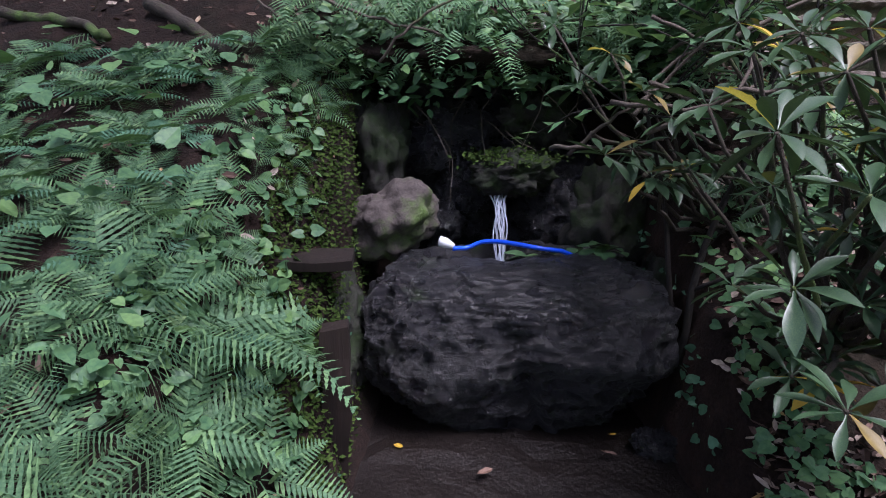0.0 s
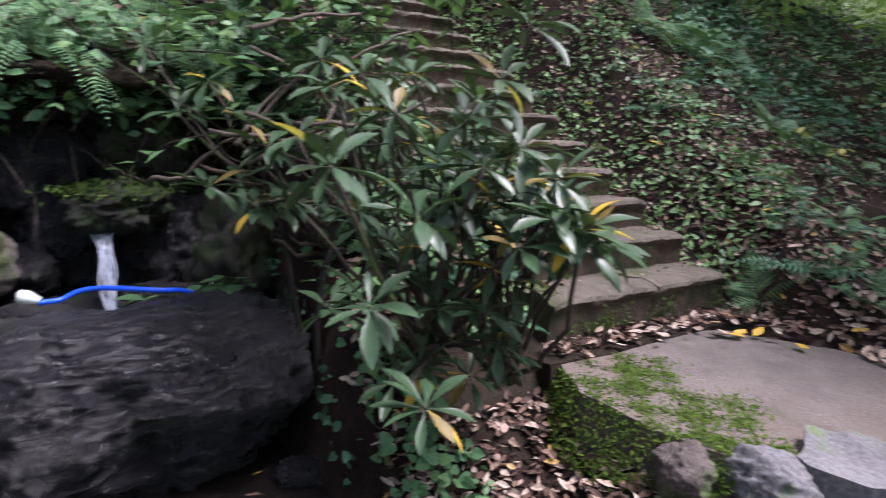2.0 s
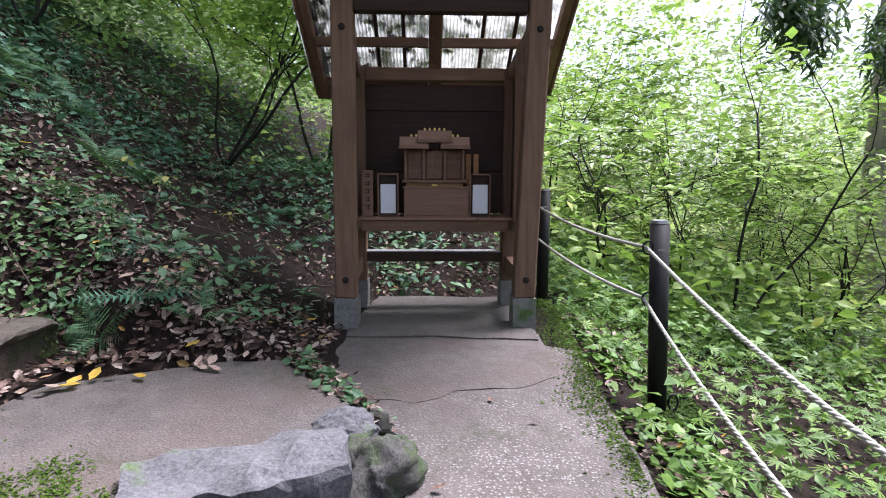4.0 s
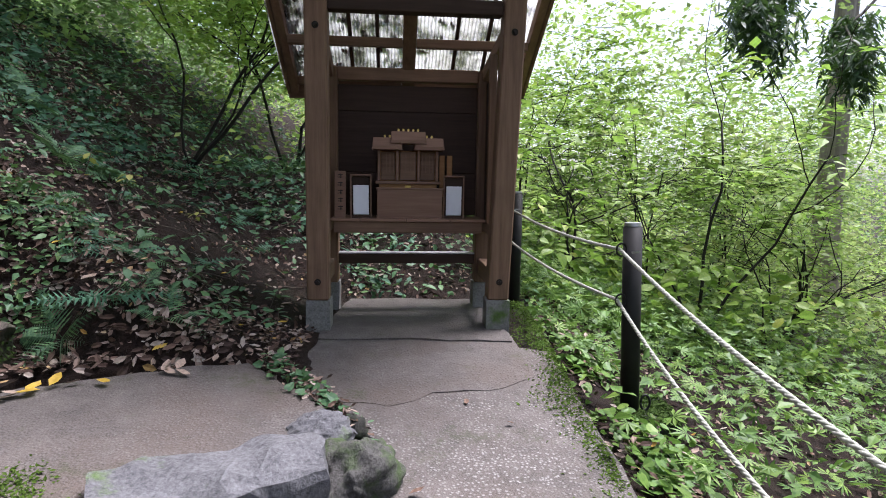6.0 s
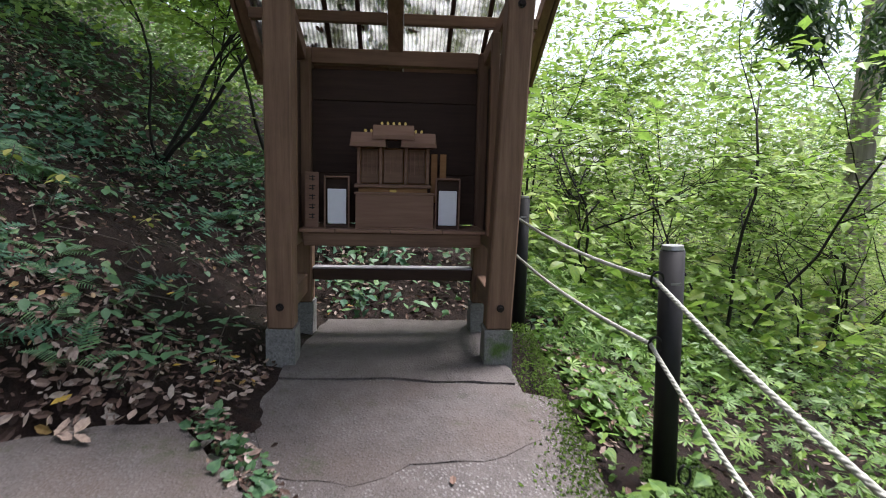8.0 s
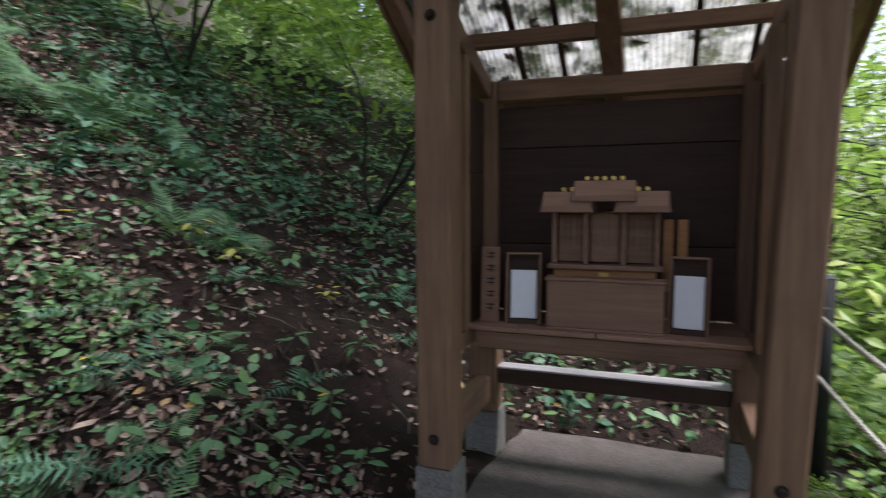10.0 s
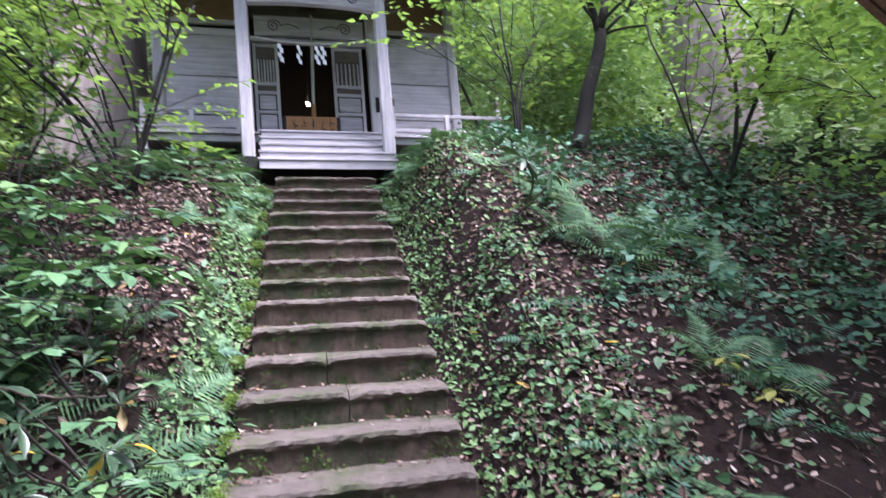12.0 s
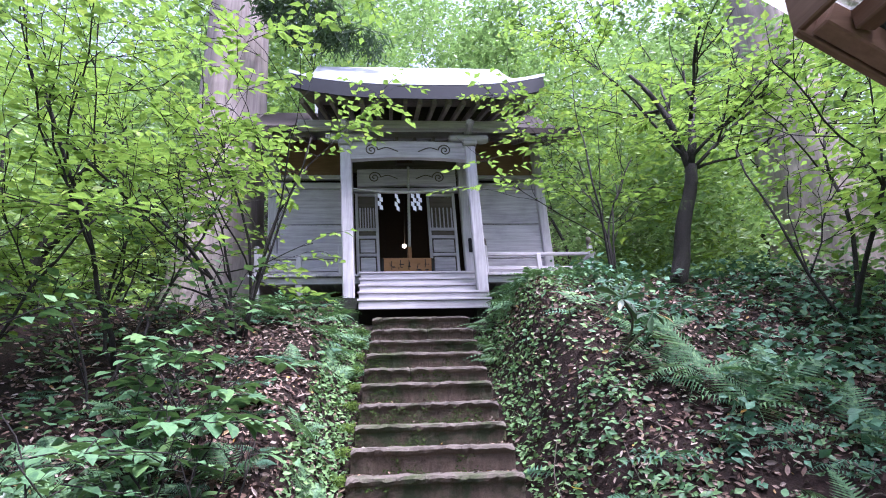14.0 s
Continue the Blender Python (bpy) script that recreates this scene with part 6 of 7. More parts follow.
DARK_MOSS = leaf_mat("dark_moss", [(0, (0.012, 0.028, 0.006)), (0.6, (0.035, 0.065, 0.014)), (1, (0.09, 0.14, 0.03))], 0.9, 0.05, 0.1)
_n = 9000
_x, _y = RNG.uniform(2.15, 2.62, _n), RNG.uniform(3.1, 4.6, _n)
moss_patch("moss_cushion", _x, _y, ground_z(_x, _y) + RNG.uniform(0.0, 0.03, _n), (0.5, -0.3, 0.7), 0.015, 0.035, DARK_MOSS, "dark wet moss on the earth beside the basin")
_n = 1300
moss_patch("moss_cushion", 3.36 + RNG.normal(0, 0.11, _n), 4.66 + RNG.normal(0, 0.09, _n), 2.20 + RNG.normal(0, 0.025, _n), (0, -0.5, 0.8), 0.015, 0.04, DARK_MOSS, "dark moss on the spout rock")
_n = 5200
_x, _y = RNG.uniform(6.98, 7.46, _n), RNG.uniform(-0.62, -0.08, _n)
moss_patch("moss_cushion", _x, _y, 1.052 + RNG.uniform(0, 0.012, _n), (0, 0, 1), 0.014, 0.034, DARK_MOSS, "dark moss on the fence post's block")
_n = 9000
_i = RNG.integers(0, 14, _n)
_x = RNG.uniform(5.5, 7.0, _n)
_k = np.array([noise.noise((x * 5, float(i) * 3.3, 0.5)) for x, i in zip(_x, _i)])
_h = RNG.uniform(0, 1, _n) ** 1.6
_keep = _k > -0.05 + 0.35 * _h
_x, _i, _h = _x[_keep], _i[_keep], _h[_keep]
moss_patch("riser_moss", _x, STEP_Y + TREAD * _i + 0.03 - 0.03 * (_h > 0.75), STEP_Z + RISE * (_i - 1) + 0.01 + _h * 0.15, (0, -0.8, 0.5), 0.012, 0.03, DARK_MOSS, "dark moss on the risers of the stairs")
_n = 7000
_y = RNG.uniform(3.5, 8.6, _n)
_x = 5.49 + RNG.normal(0, 0.035, _n)
_k = clumps(_y * 3, _y, 1.5) > RNG.uniform(0, 0.8, _n)
_x, _y = _x[_k], _y[_k]
moss_patch("stair_moss", _x, _y, np.maximum(ground_z(_x, _y) + 0.02, STEP_Z + RISE * np.floor((_y - STEP_Y) / TREAD) - 0.03) + RNG.uniform(-0.03, 0.05, len(_x)), (0.3, -0.4, 0.8), 0.015, 0.035, MOSS, "bright moss along the side of the stairs")
_n = 5200
_x = RNG.uniform(5.2, 9.4, _n)
_y = 0.06 + np.abs(RNG.normal(0, 0.10, _n)) * (0.6 + 0.8 * clumps(_x, _x * 0 + 1, 2.5))
moss_patch("path_moss", _x, _y, np.array([path_top(x, y) for x, y in zip(_x, _y)]) + 0.004, (0, 0, 1), 0.012, 0.03, MOSS, "thin moss along the path's open edge")
_n = 900
_i = RNG.integers(0, 15, _n)
_x = np.where(RNG.uniform(0, 1, _n) < 0.6, RNG.choice([5.6, 6.95], _n) + RNG.normal(0, 0.08, _n), RNG.uniform(5.55, 7.0, _n))
_x = np.clip(_x, 5.55, 6.98)
_fr = frames_at(np.stack([_x, STEP_Y + TREAD * (_i + 1) - RNG.uniform(0.0, 0.14, _n), STEP_Z + RISE * _i + 0.018], 1), np.tile([0, 0, 1.0], (_n, 1)), RNG.uniform(0.02, 0.055, _n), 0.3)
solo("step_litter", spread("step_litter", DEAD, _fr, LITTER), "dead leaves lying in the corners of the steps", "leaves", kind="stuff")


def dead_leaf(x, y, z, size, rz, mat, label):
    solo("fallen_leaf", spread("fallen_leaf", DEAD, frames_at(np.array([(x, y, z)]), np.array([(0, 0, 1.0)]), [size], 0.15, [rz]), mat), label, "leaf", "fallen leaves")


for _x, _y, _s, _m, _l in ((2.73, 3.68, 0.06, RHODO_YELLOW, "bright yellow fallen leaf on the wet floor"), (4.04, 3.78, 0.10, LITTER, "pale brown fallen leaf on the wet floor"), (3.85, 3.8, 0.05, RHODO_YELLOW, "small yellow leaf on the wet floor"), (3.8, 3.62, 0.08, LITTER, "brown leaf on the wet floor"), (3.2, 3.5, 0.09, LITTER, "dark brown leaf on the wet floor")):
    dead_leaf(_x, _y, 0.90, _s, _x * 9, _m, _l)
for _x, _y, _z, _s in ((7.08, 2.70, 1.46, 0.10), (7.1, 1.80, 1.34, 0.08), (7.25, 2.0, 1.36, 0.10), (7.6, 2.3, 1.42, 0.08), (8.03, 4.44, 2.53, 0.10), (7.45, 4.5, 2.4, 0.09), (7.75, 2.2, 1.45, 0.08), (7.9, 2.15, 1.45, 0.08)):
    dead_leaf(_x, _y, float(ground_z(_x, _y)) + 0.06, _s, _x * 7, RHODO_YELLOW, "yellow fallen leaf on the bank")
for _x, _y, _s in ((6.9, 0.75, 0.07), (5.95, 1.05, 0.08), (6.45, 1.25, 0.06), (6.6, 0.5, 0.05)):
    dead_leaf(_x, _y, path_top(_x, _y) + 0.015, _s, _x * 5, LITTER, "dry pale leaf on the concrete path")


# ---- rhododendrons ----
RHODO_LEAVES = [mesh_of("leaf", *leaf_template(w, d, 0.12, 7, 0.66, 0.06), m, True) for w, d, m in ((0.28, 0.18, RHODO), (0.31, 0.3, RHODO), (0.26, 0.08, RHODO), (0.30, 0.3, RHODO_YELLOW), (0.32, 0.1, RHODO_BROWN))]


def bent(a, b, rng, k=8, bow=0.12):
    a, b = np.asarray(a, float), np.asarray(b, float)
    t = np.linspace(0, 1, k)
    off = np.array([rng.uniform(-1, 1), rng.uniform(-1, 1), rng.uniform(-0.6, 0.3)]) * bow * np.linalg.norm(b - a)
    wig = np.array([[rng.uniform(-1, 1) for _ in range(3)] for _ in range(k)]) * 0.02 * np.linalg.norm(b - a)
    wig[0] = wig[-1] = 0
    return a + (b - a) * t[:, None] + off * np.sin(t * math.pi)[:, None] + wig


def build_rhodo(foot, tips, seed, label, leaf=0.19):
    """Stems from a foot to the tips; a whorl of long leathery leaves on every tip, each leaf a part."""
    rng = random.Random(seed)
    root = thing("rhododendron", pose(*foot), label, "shrub", "rhododendrons")
    f = np.zeros(3)
    for tx, ty, tz, n in tips:
        tip = np.array([tx - foot[0], ty - foot[1], tz - foot[2]])
        part("stem", tubes("stem", [(bent(f * 1.0 + np.array([rng.uniform(-0.06, 0.06), rng.uniform(-0.06, 0.06), -0.05]), tip, rng), np.linspace(0.015, 0.006, 8))], BARK), root)
        for i in range(n):
            k = rng.random()
            me = RHODO_LEAVES[rng.randrange(3)] if k < 0.93 else RHODO_LEAVES[3] if k < 0.97 else RHODO_LEAVES[4]
            ob = part("leaf", me, root)
            tilt = rng.uniform(-0.35, 0.75) if i % 3 else rng.uniform(-0.9, -0.3)
            ob.matrix_local = Matrix.Translation(tip) @ Matrix.Rotation(i * 2.4 + rng.uniform(-0.3, 0.3), 4, "Z") @ Matrix.Rotation(tilt, 4, "Y") @ Matrix.Rotation(rng.uniform(-0.4, 0.4), 4, "X") @ Matrix.Scale(leaf * rng.uniform(0.75, 1.2), 4)
    return root


def tips_in(centre, radius, count, seed, leaves):
    """Shoot tips on the outer part of an uneven ellipsoid."""
    rng = random.Random(seed)
    out = []
    while len(out) < count:
        d = Vector((rng.gauss(0, 1), rng.gauss(-0.35, 1), rng.gauss(0.1, 1))).normalized() * rng.uniform(0.55, 1.05)
        p = [centre[i] + d[i] * radius[i] for i in range(3)]
        if p[1] - 0.967 > 1.33 * (p[0] - 3.545) and p[2] > ground_z(p[0], p[1]) + 0.12:
            out.append((*p, rng.choice(leaves)))
    return out


build_rhodo((4.6, 3.45, 1.6), [(3.73, 2.55, 2.45, 16), (3.86, 2.6, 2.06, 11), (4.02, 2.55, 1.74, 11), (3.86, 2.9, 1.97, 9), (3.89, 3.4, 2.28, 9), (4.03, 2.8, 2.60, 12), (4.01, 3.0, 2.72, 12), (4.01, 2.6, 2.30, 12), (3.89, 3.3, 2.51, 10), (4.02, 3.3, 2.70, 10)]
            + tips_in((4.3, 3.0, 2.35), (0.42, 0.5, 0.45), 20, 4, (10, 12, 14)) + tips_in((4.5, 3.1, 1.75), (0.4, 0.45, 0.35), 12, 6, (9, 11)), 4, "rhododendron with leathery dark leaves and some yellow ones beside the basin", 0.145)
build_rhodo((4.5, 4.1, 1.9), [(3.79, 3.5, 2.23, 10), (3.65, 3.7, 2.30, 10), (3.82, 3.8, 2.57, 11), (3.72, 4.0, 2.74, 11), (3.5, 4.3, 2.9, 9), (3.6, 4.1, 2.6, 8)] + tips_in((4.3, 3.8, 2.5), (0.6, 0.5, 0.40), 17, 8, (9, 11, 12)), 8, "dense rhododendron leaning over the spring's hollow", 0.145)
build_rhodo((4.75, 3.1, 1.5), [(4.55, 2.5, 2.25, 16), (4.5, 2.75, 2.9, 14)] + tips_in((4.6, 2.95, 2.35), (0.3, 0.45, 0.5), 14, 12, (10, 12, 14)), 12, "rhododendron with yellowing leaves beside the landing", 0.18)
build_rhodo((4.9, 4.4, 2.0), tips_in((4.75, 4.2, 2.6), (0.5, 0.5, 0.4), 9, 14, (9, 11)), 14, "dense low rhododendron on the bank beside the stairs", 0.15)
build_rhodo((2.4, 5.35, 2.95), [(2.35, 4.85, 2.95, 10), (2.6, 4.8, 2.8, 10), (2.75, 4.75, 3.05, 10), (2.2, 4.9, 3.1, 8), (3.0, 4.8, 2.9, 8), (3.9, 4.9, 2.95, 10), (3.5, 4.85, 3.05, 8)], 15, "low rhododendron hanging over the hollow's rim", 0.16)
build_rhodo((8.0, 5.7, 4.0), [(7.9, 5.4, 4.35, 12), (8.2, 5.5, 4.25, 10)], 17, "small broad-leaved evergreen on the bank", 0.22)

# roots and bare branches on the bank over the spring
_rng = random.Random(9)
_lines = []
for _i in range(34):
    _x, _y = _rng.uniform(2.2, 4.3), _rng.uniform(4.7, 5.2)
    _z = _rng.uniform(2.35, 2.95)
    _lines.append((bent((_x, _y, _z), (_x + _rng.uniform(-0.35, 0.35), _y - _rng.uniform(0.05, 0.3), _z - _rng.uniform(0.1, 0.5)), _rng, 7, 0.25), np.linspace(0.005, 0.0015, 7)))
solo("hanging_roots", tubes("hanging_roots", _lines, TWIG, 5), "thin bare roots hanging over the hollow", "roots", kind="stuff")
for _a, _b, _r in (((0.246, 4.932, 3.021), (1.051, 4.624, 2.842), 0.035), ((1.157, 4.924, 3.078), (1.78, 4.449, 2.769), 0.045), ((2.05, 4.6, 3.1), (2.95, 4.45, 2.85), 0.010), ((1.75, 4.6, 3.3), (2.05, 4.5, 2.95), 0.010), ((2.6, 4.45, 2.72), (3.1, 4.4, 3.08), 0.009)):
    solo("bare_branch", tubes("bare_branch", [(bent(_a, _b, _rng, 12, 0.12), np.linspace(_r, _r * 0.7, 12))], BARK if _r > 0.03 else TWIG, 8), "bare crooked branch lying over the bank", "branch", "bare branches")
for _i in range(18):
    _x, _y, _z = _rng.uniform(3.45, 4.35), _rng.uniform(3.4, 4.5), _rng.uniform(2.15, 2.95)
    _a = _rng.uniform(-0.5, 0.9)
    _l = _rng.uniform(0.3, 0.7)
    _b = (_x + _l * math.cos(_a), _y + _rng.uniform(-0.15, 0.15), _z + _l * math.sin(_a))
    solo("bare_branch", tubes("bare_branch", [(bent((_x, _y, _z), _b, _rng, 10, 0.22), np.linspace(0.011, 0.006, 10))], TWIG, 7), "thin pale bare branch among the rhododendrons", "branch", "bare branches")
_lines = []
for _i in range(90):
    _x, _y = _rng.uniform(7.2, 11.5), _rng.uniform(2.3, 7.5)
    _z = float(ground_z(_x, _y)) + 0.02
    _a = _rng.uniform(0, 6.28)
    _l = _rng.uniform(0.15, 0.7)
    _x2, _y2 = _x + _l * math.cos(_a), _y + _l * math.sin(_a)
    _lines.append((bent((_x, _y, _z), (_x2, _y2, float(ground_z(_x2, _y2)) + _rng.uniform(0.03, 0.15)), _rng, 6, 0.15), np.linspace(0.006, 0.003, 6)))
solo("fallen_twigs", tubes("fallen_twigs", _lines, TWIG, 4), "thin dead twigs scattered over the leafy bank", "twigs", kind="stuff")


# seedlings on the eastern bank, some turning yellow
YELLOWING = leaf_mat("yellowing_leaf", [(0, (0.16, 0.22, 0.05)), (0.6, (0.34, 0.33, 0.08)), (1, (0.50, 0.42, 0.10))], 0.5, 0.25)


def build_seedling(x, y, n, size, mat, seed, label):
    rng = random.Random(seed)
    z = float(ground_z(x, y))
    root = thing("seedling", pose(x, y, z - 0.01), label, "seedling", "seedlings on the bank")
    h = rng.uniform(0.15, 0.3)
    top = np.array([rng.uniform(-0.05, 0.05), -0.1, h])
    part("stem", tubes("stem", [(bent((0, 0, 0), top, rng, 5, 0.1), np.linspace(0.005, 0.003, 5))], TWIG, 5), root)
    me = mesh_of("leaf", *leaf_template(0.55, 0.15, 0.1, 5, 1.0, 0.25), mat, True)
    for i in range(n):
        ob = part("leaf", me, root)
        ob.matrix_local = Matrix.Translation(top * rng.uniform(0.7, 1.0)) @ Matrix.Rotation(i * 2.4 + rng.uniform(-0.4, 0.4), 4, "Z") @ Matrix.Rotation(rng.uniform(-0.2, 0.5), 4, "Y") @ Matrix.Scale(size * rng.uniform(0.7, 1.15), 4)


for _i, (_x, _y, _m) in enumerate(((8.57, 3.99, YELLOWING), (9.24, 3.38, YELLOWING), (8.63, 3.71, YELLOWING), (8.8, 4.1, HERB), (8.95, 4.0, HERB), (9.2, 3.7, HERB), (7.5, 2.75, HERB), (7.65, 2.5, HERB), (7.35, 2.35, HERB), (7.85, 2.75, HERB), (8.2, 2.6, HERB), (7.3, 3.05, HERB), (7.5, 3.5, HERB), (8.0, 3.3, HERB), (8.5, 3.1, HERB), (7.45, 2.1, HERB), (7.75, 3.9, HERB), (9.6, 4.4, HERB), (8.3, 4.9, HERB), (7.2, 2.45, HERB), (7.95, 2.25, HERB), (8.9, 2.9, HERB))):
    build_seedling(_x, _y, 7, 0.10, _m, _i, "seedling with yellowing leaves on the leafy bank" if _m is YELLOWING else "green broad-leaved seedling on the leafy bank")
for _i in range(26):
    _x, _y = _rng.uniform(7.2, 9.6), _rng.uniform(2.2, 5.5)
    dead_leaf(_x, _y, float(ground_z(_x, _y)) + 0.05, _rng.uniform(0.07, 0.12), _i * 1.9, RHODO_YELLOW if _i % 3 == 0 else PALE_LEAF, "yellow fallen leaf on the bank" if _i % 3 == 0 else "pale fallen leaf on the bank")
for _i in range(16):
    _x = _rng.uniform(6.4, 7.1)
    _y = 3.25 - (_x - 6.4) * 1.5 + _rng.uniform(-0.08, 0.1)
    dead_leaf(_x, _y, 1.40, _rng.uniform(0.08, 0.13), _i * 2.1, RHODO_YELLOW if _i % 4 == 0 else PALE_LEAF, "fallen leaf at the landing's edge")


# ---- trees ----
def grow(rng, start, direction, length, radius, depth, lines, tips, spread_a=0.6, kids=(2, 3), wob=0.16, up=0.15):
    n = 7
    p, d = np.array(start, float), np.array(direction, float)
    pts, rad = [p.copy()], [radius]
    for i in range(n):
        d = d + np.array([rng.gauss(0, wob), rng.gauss(0, wob), rng.gauss(0, wob * 0.6) + up * 0.2])
        d /= np.linalg.norm(d)
        p = p + d * length / n
        pts.append(p.copy())
        rad.append(radius * (1 - 0.5 * (i + 1) / n))
        if depth <= 1:
            tips.append((p.copy(), d.copy()))
    lines.append((np.array(pts), np.array(rad)))
    if depth > 0:
        for k in range(rng.randint(*kids)):
            i = rng.randint(2, n)
            e = d + np.array([rng.gauss(0, spread_a), rng.gauss(0, spread_a), rng.gauss(0.1, spread_a * 0.6)])
            e /= np.linalg.norm(e)
            grow(rng, pts[i], e, length * rng.uniform(0.5, 0.75), rad[i] * 0.62, depth - 1, lines, tips, spread_a, kids, wob, up)


def build_tree(name, x, y, stems, leaves, size, mat, seed, label, bark=DARK_BARK, z=None, per=1, spread_l=0.25, flat=0.25, kids=(2, 4), template=LEAF4, depth=2, group="", spread_a=0.6, twigs=True):
    rng = random.Random(seed)
    zz = float(ground_z(x, y)) if z is None else z
    root = thing(name, pose(x, y, zz - 0.05), label, "tree" if name != "shrub" else "shrub", group)
    lines, tips = [], []
    for dx, dy, dz, length, rad in stems:
        d = np.array([dx, dy, dz], float)
        grow(rng, (rng.uniform(-0.06, 0.06), rng.uniform(-0.06, 0.06), 0), d / np.linalg.norm(d), length, rad, depth, lines, tips, kids=kids, spread_a=spread_a)
    T = np.array([t for t, d in tips])
    D = np.array([d for t, d in tips])
    # flat sprays: alternate leaves along short twigs
    per_twig = 7
    k = max(1, leaves // per_twig)
    idx = RNG.integers(0, len(T), k)
    d = D[idx] * np.array([0.8, 0.8, 0.25]) + RNG.normal(0, 0.6, (k, 3)) * np.array([1, 1, 0.28])
    d /= np.linalg.norm(d, axis=1)[:, None]
    L = RNG.uniform(0.7, 1.5, k) * spread_l * 2.0
    sag = RNG.uniform(0.0, 0.25, k)
    if twigs:
        for p, v, l, g in zip(T[idx], d, L, sag):
            lines.append((np.array([p, p + v * l * 0.5, p + v * l - np.array([0, 0, g * l])]), np.array([0.0045, 0.0035, 0.002])))
    part("trunk", tubes("trunk", lines, bark, 6), root)
    u = (np.arange(per_twig) + 1.0) / per_twig
    P = T[idx][:, None] + d[:, None] * (L[:, None] * u)[..., None]
    P[..., 2] -= (sag * L)[:, None] * u * u
    yaw = np.arctan2(d[:, 1], d[:, 0])[:, None] + np.where(np.arange(per_twig) % 2, 0.85, -0.85) * (u < 0.99) + RNG.normal(0, 0.3, (k, per_twig))
    P, yaw = P.reshape(-1, 3), yaw.ravel()
    fr = frames_at(P, np.tile([0, 0, 1.0], (len(P), 1)), RNG.uniform(size * 0.6, size * 1.25, len(P)), 0.24, yaw)
    part("crown", spread("crown", template, fr, mat), root)
    return root


# saplings left of the stairs
G = "young trees"
build_tree("young_tree", 4.17, 7.33, [(-0.45, -0.1, 1, 2.5, 0.026), (-0.2, -0.1, 1, 2.8, 0.026), (-0.02, 0, 1, 2.7, 0.024), (0.12, 0.05, 1, 2.8, 0.022), (0.28, 0.0, 1, 2.6, 0.020), (-0.65, 0.1, 1, 2.3, 0.020), (-0.3, 0.15, 1, 2.6, 0.02), (0.2, -0.15, 1, 2.4, 0.018)], 1900, 0.14, BRIGHT, 3, "many-stemmed young tree with thin dark stems and bright leaves", group=G, kids=(1, 3))
build_tree("young_tree", 3.1, 6.8, [(-0.1, -0.1, 1, 3.0, 0.03), (0.35, 0.0, 1, 2.4, 0.02), (-0.5, 0, 1, 2.4, 0.02)], 1300, 0.14, BRIGHT, 5, "slender young tree with bright green leaves", group=G)
build_tree("young_tree", 1.9, 6.2, [(0, 0, 1, 2.8, 0.045), (0.4, 0, 1, 2.2, 0.02), (-0.4, 0.1, 1, 2.4, 0.02)], 1400, 0.14, BRIGHT, 6, "young tree with a dark trunk and bright leaves", group=G)
build_tree("young_tree", 1.05, 8.45, [(0.22, -0.05, 1, 2.6, 0.10), (-0.3, 0.1, 1, 2.6, 0.04)], 700, 0.14, BRIGHT, 16, "leaning dark-trunked tree on the western bank", group=G)
build_tree("shrub", 4.15, 3.9, [(0.1, -0.1, 1, 1.5, 0.02), (-0.35, 0.1, 1, 1.3, 0.016), (0.5, 0.2, 1, 1.2, 0.014)], 330, 0.117, HERB, 7, "open shrub with large dull green leaves", group="shrubs")
build_tree("shrub", 3.4, 5.9, [(0.1, 0, 1, 1.2, 0.016), (-0.4, -0.2, 1, 1.1, 0.014), (0.5, 0.1, 1, 1.1, 0.014)], 420, 0.126, HERB, 8, "open shrub with large dull green leaves", group="shrubs")
for _i, (_x, _y, _z) in enumerate(((3.95, 4.75, 2.75), (4.45, 4.9, 2.7), (4.75, 4.55, 2.55), (4.35, 5.5, 3.2))):
    build_tree("shrub", _x, _y, [(0.1, 0, 1, 0.75, 0.014), (-0.5, -0.2, 1, 0.7, 0.012), (0.5, 0.1, 1, 0.7, 0.012), (0, -0.5, 1, 0.65, 0.012)], 150, 0.15, HERB, 80 + _i, "low shrub with large glossy green leaves beside the stairs", template=LEAF_WIDE, group="shrubs", spread_l=0.13)
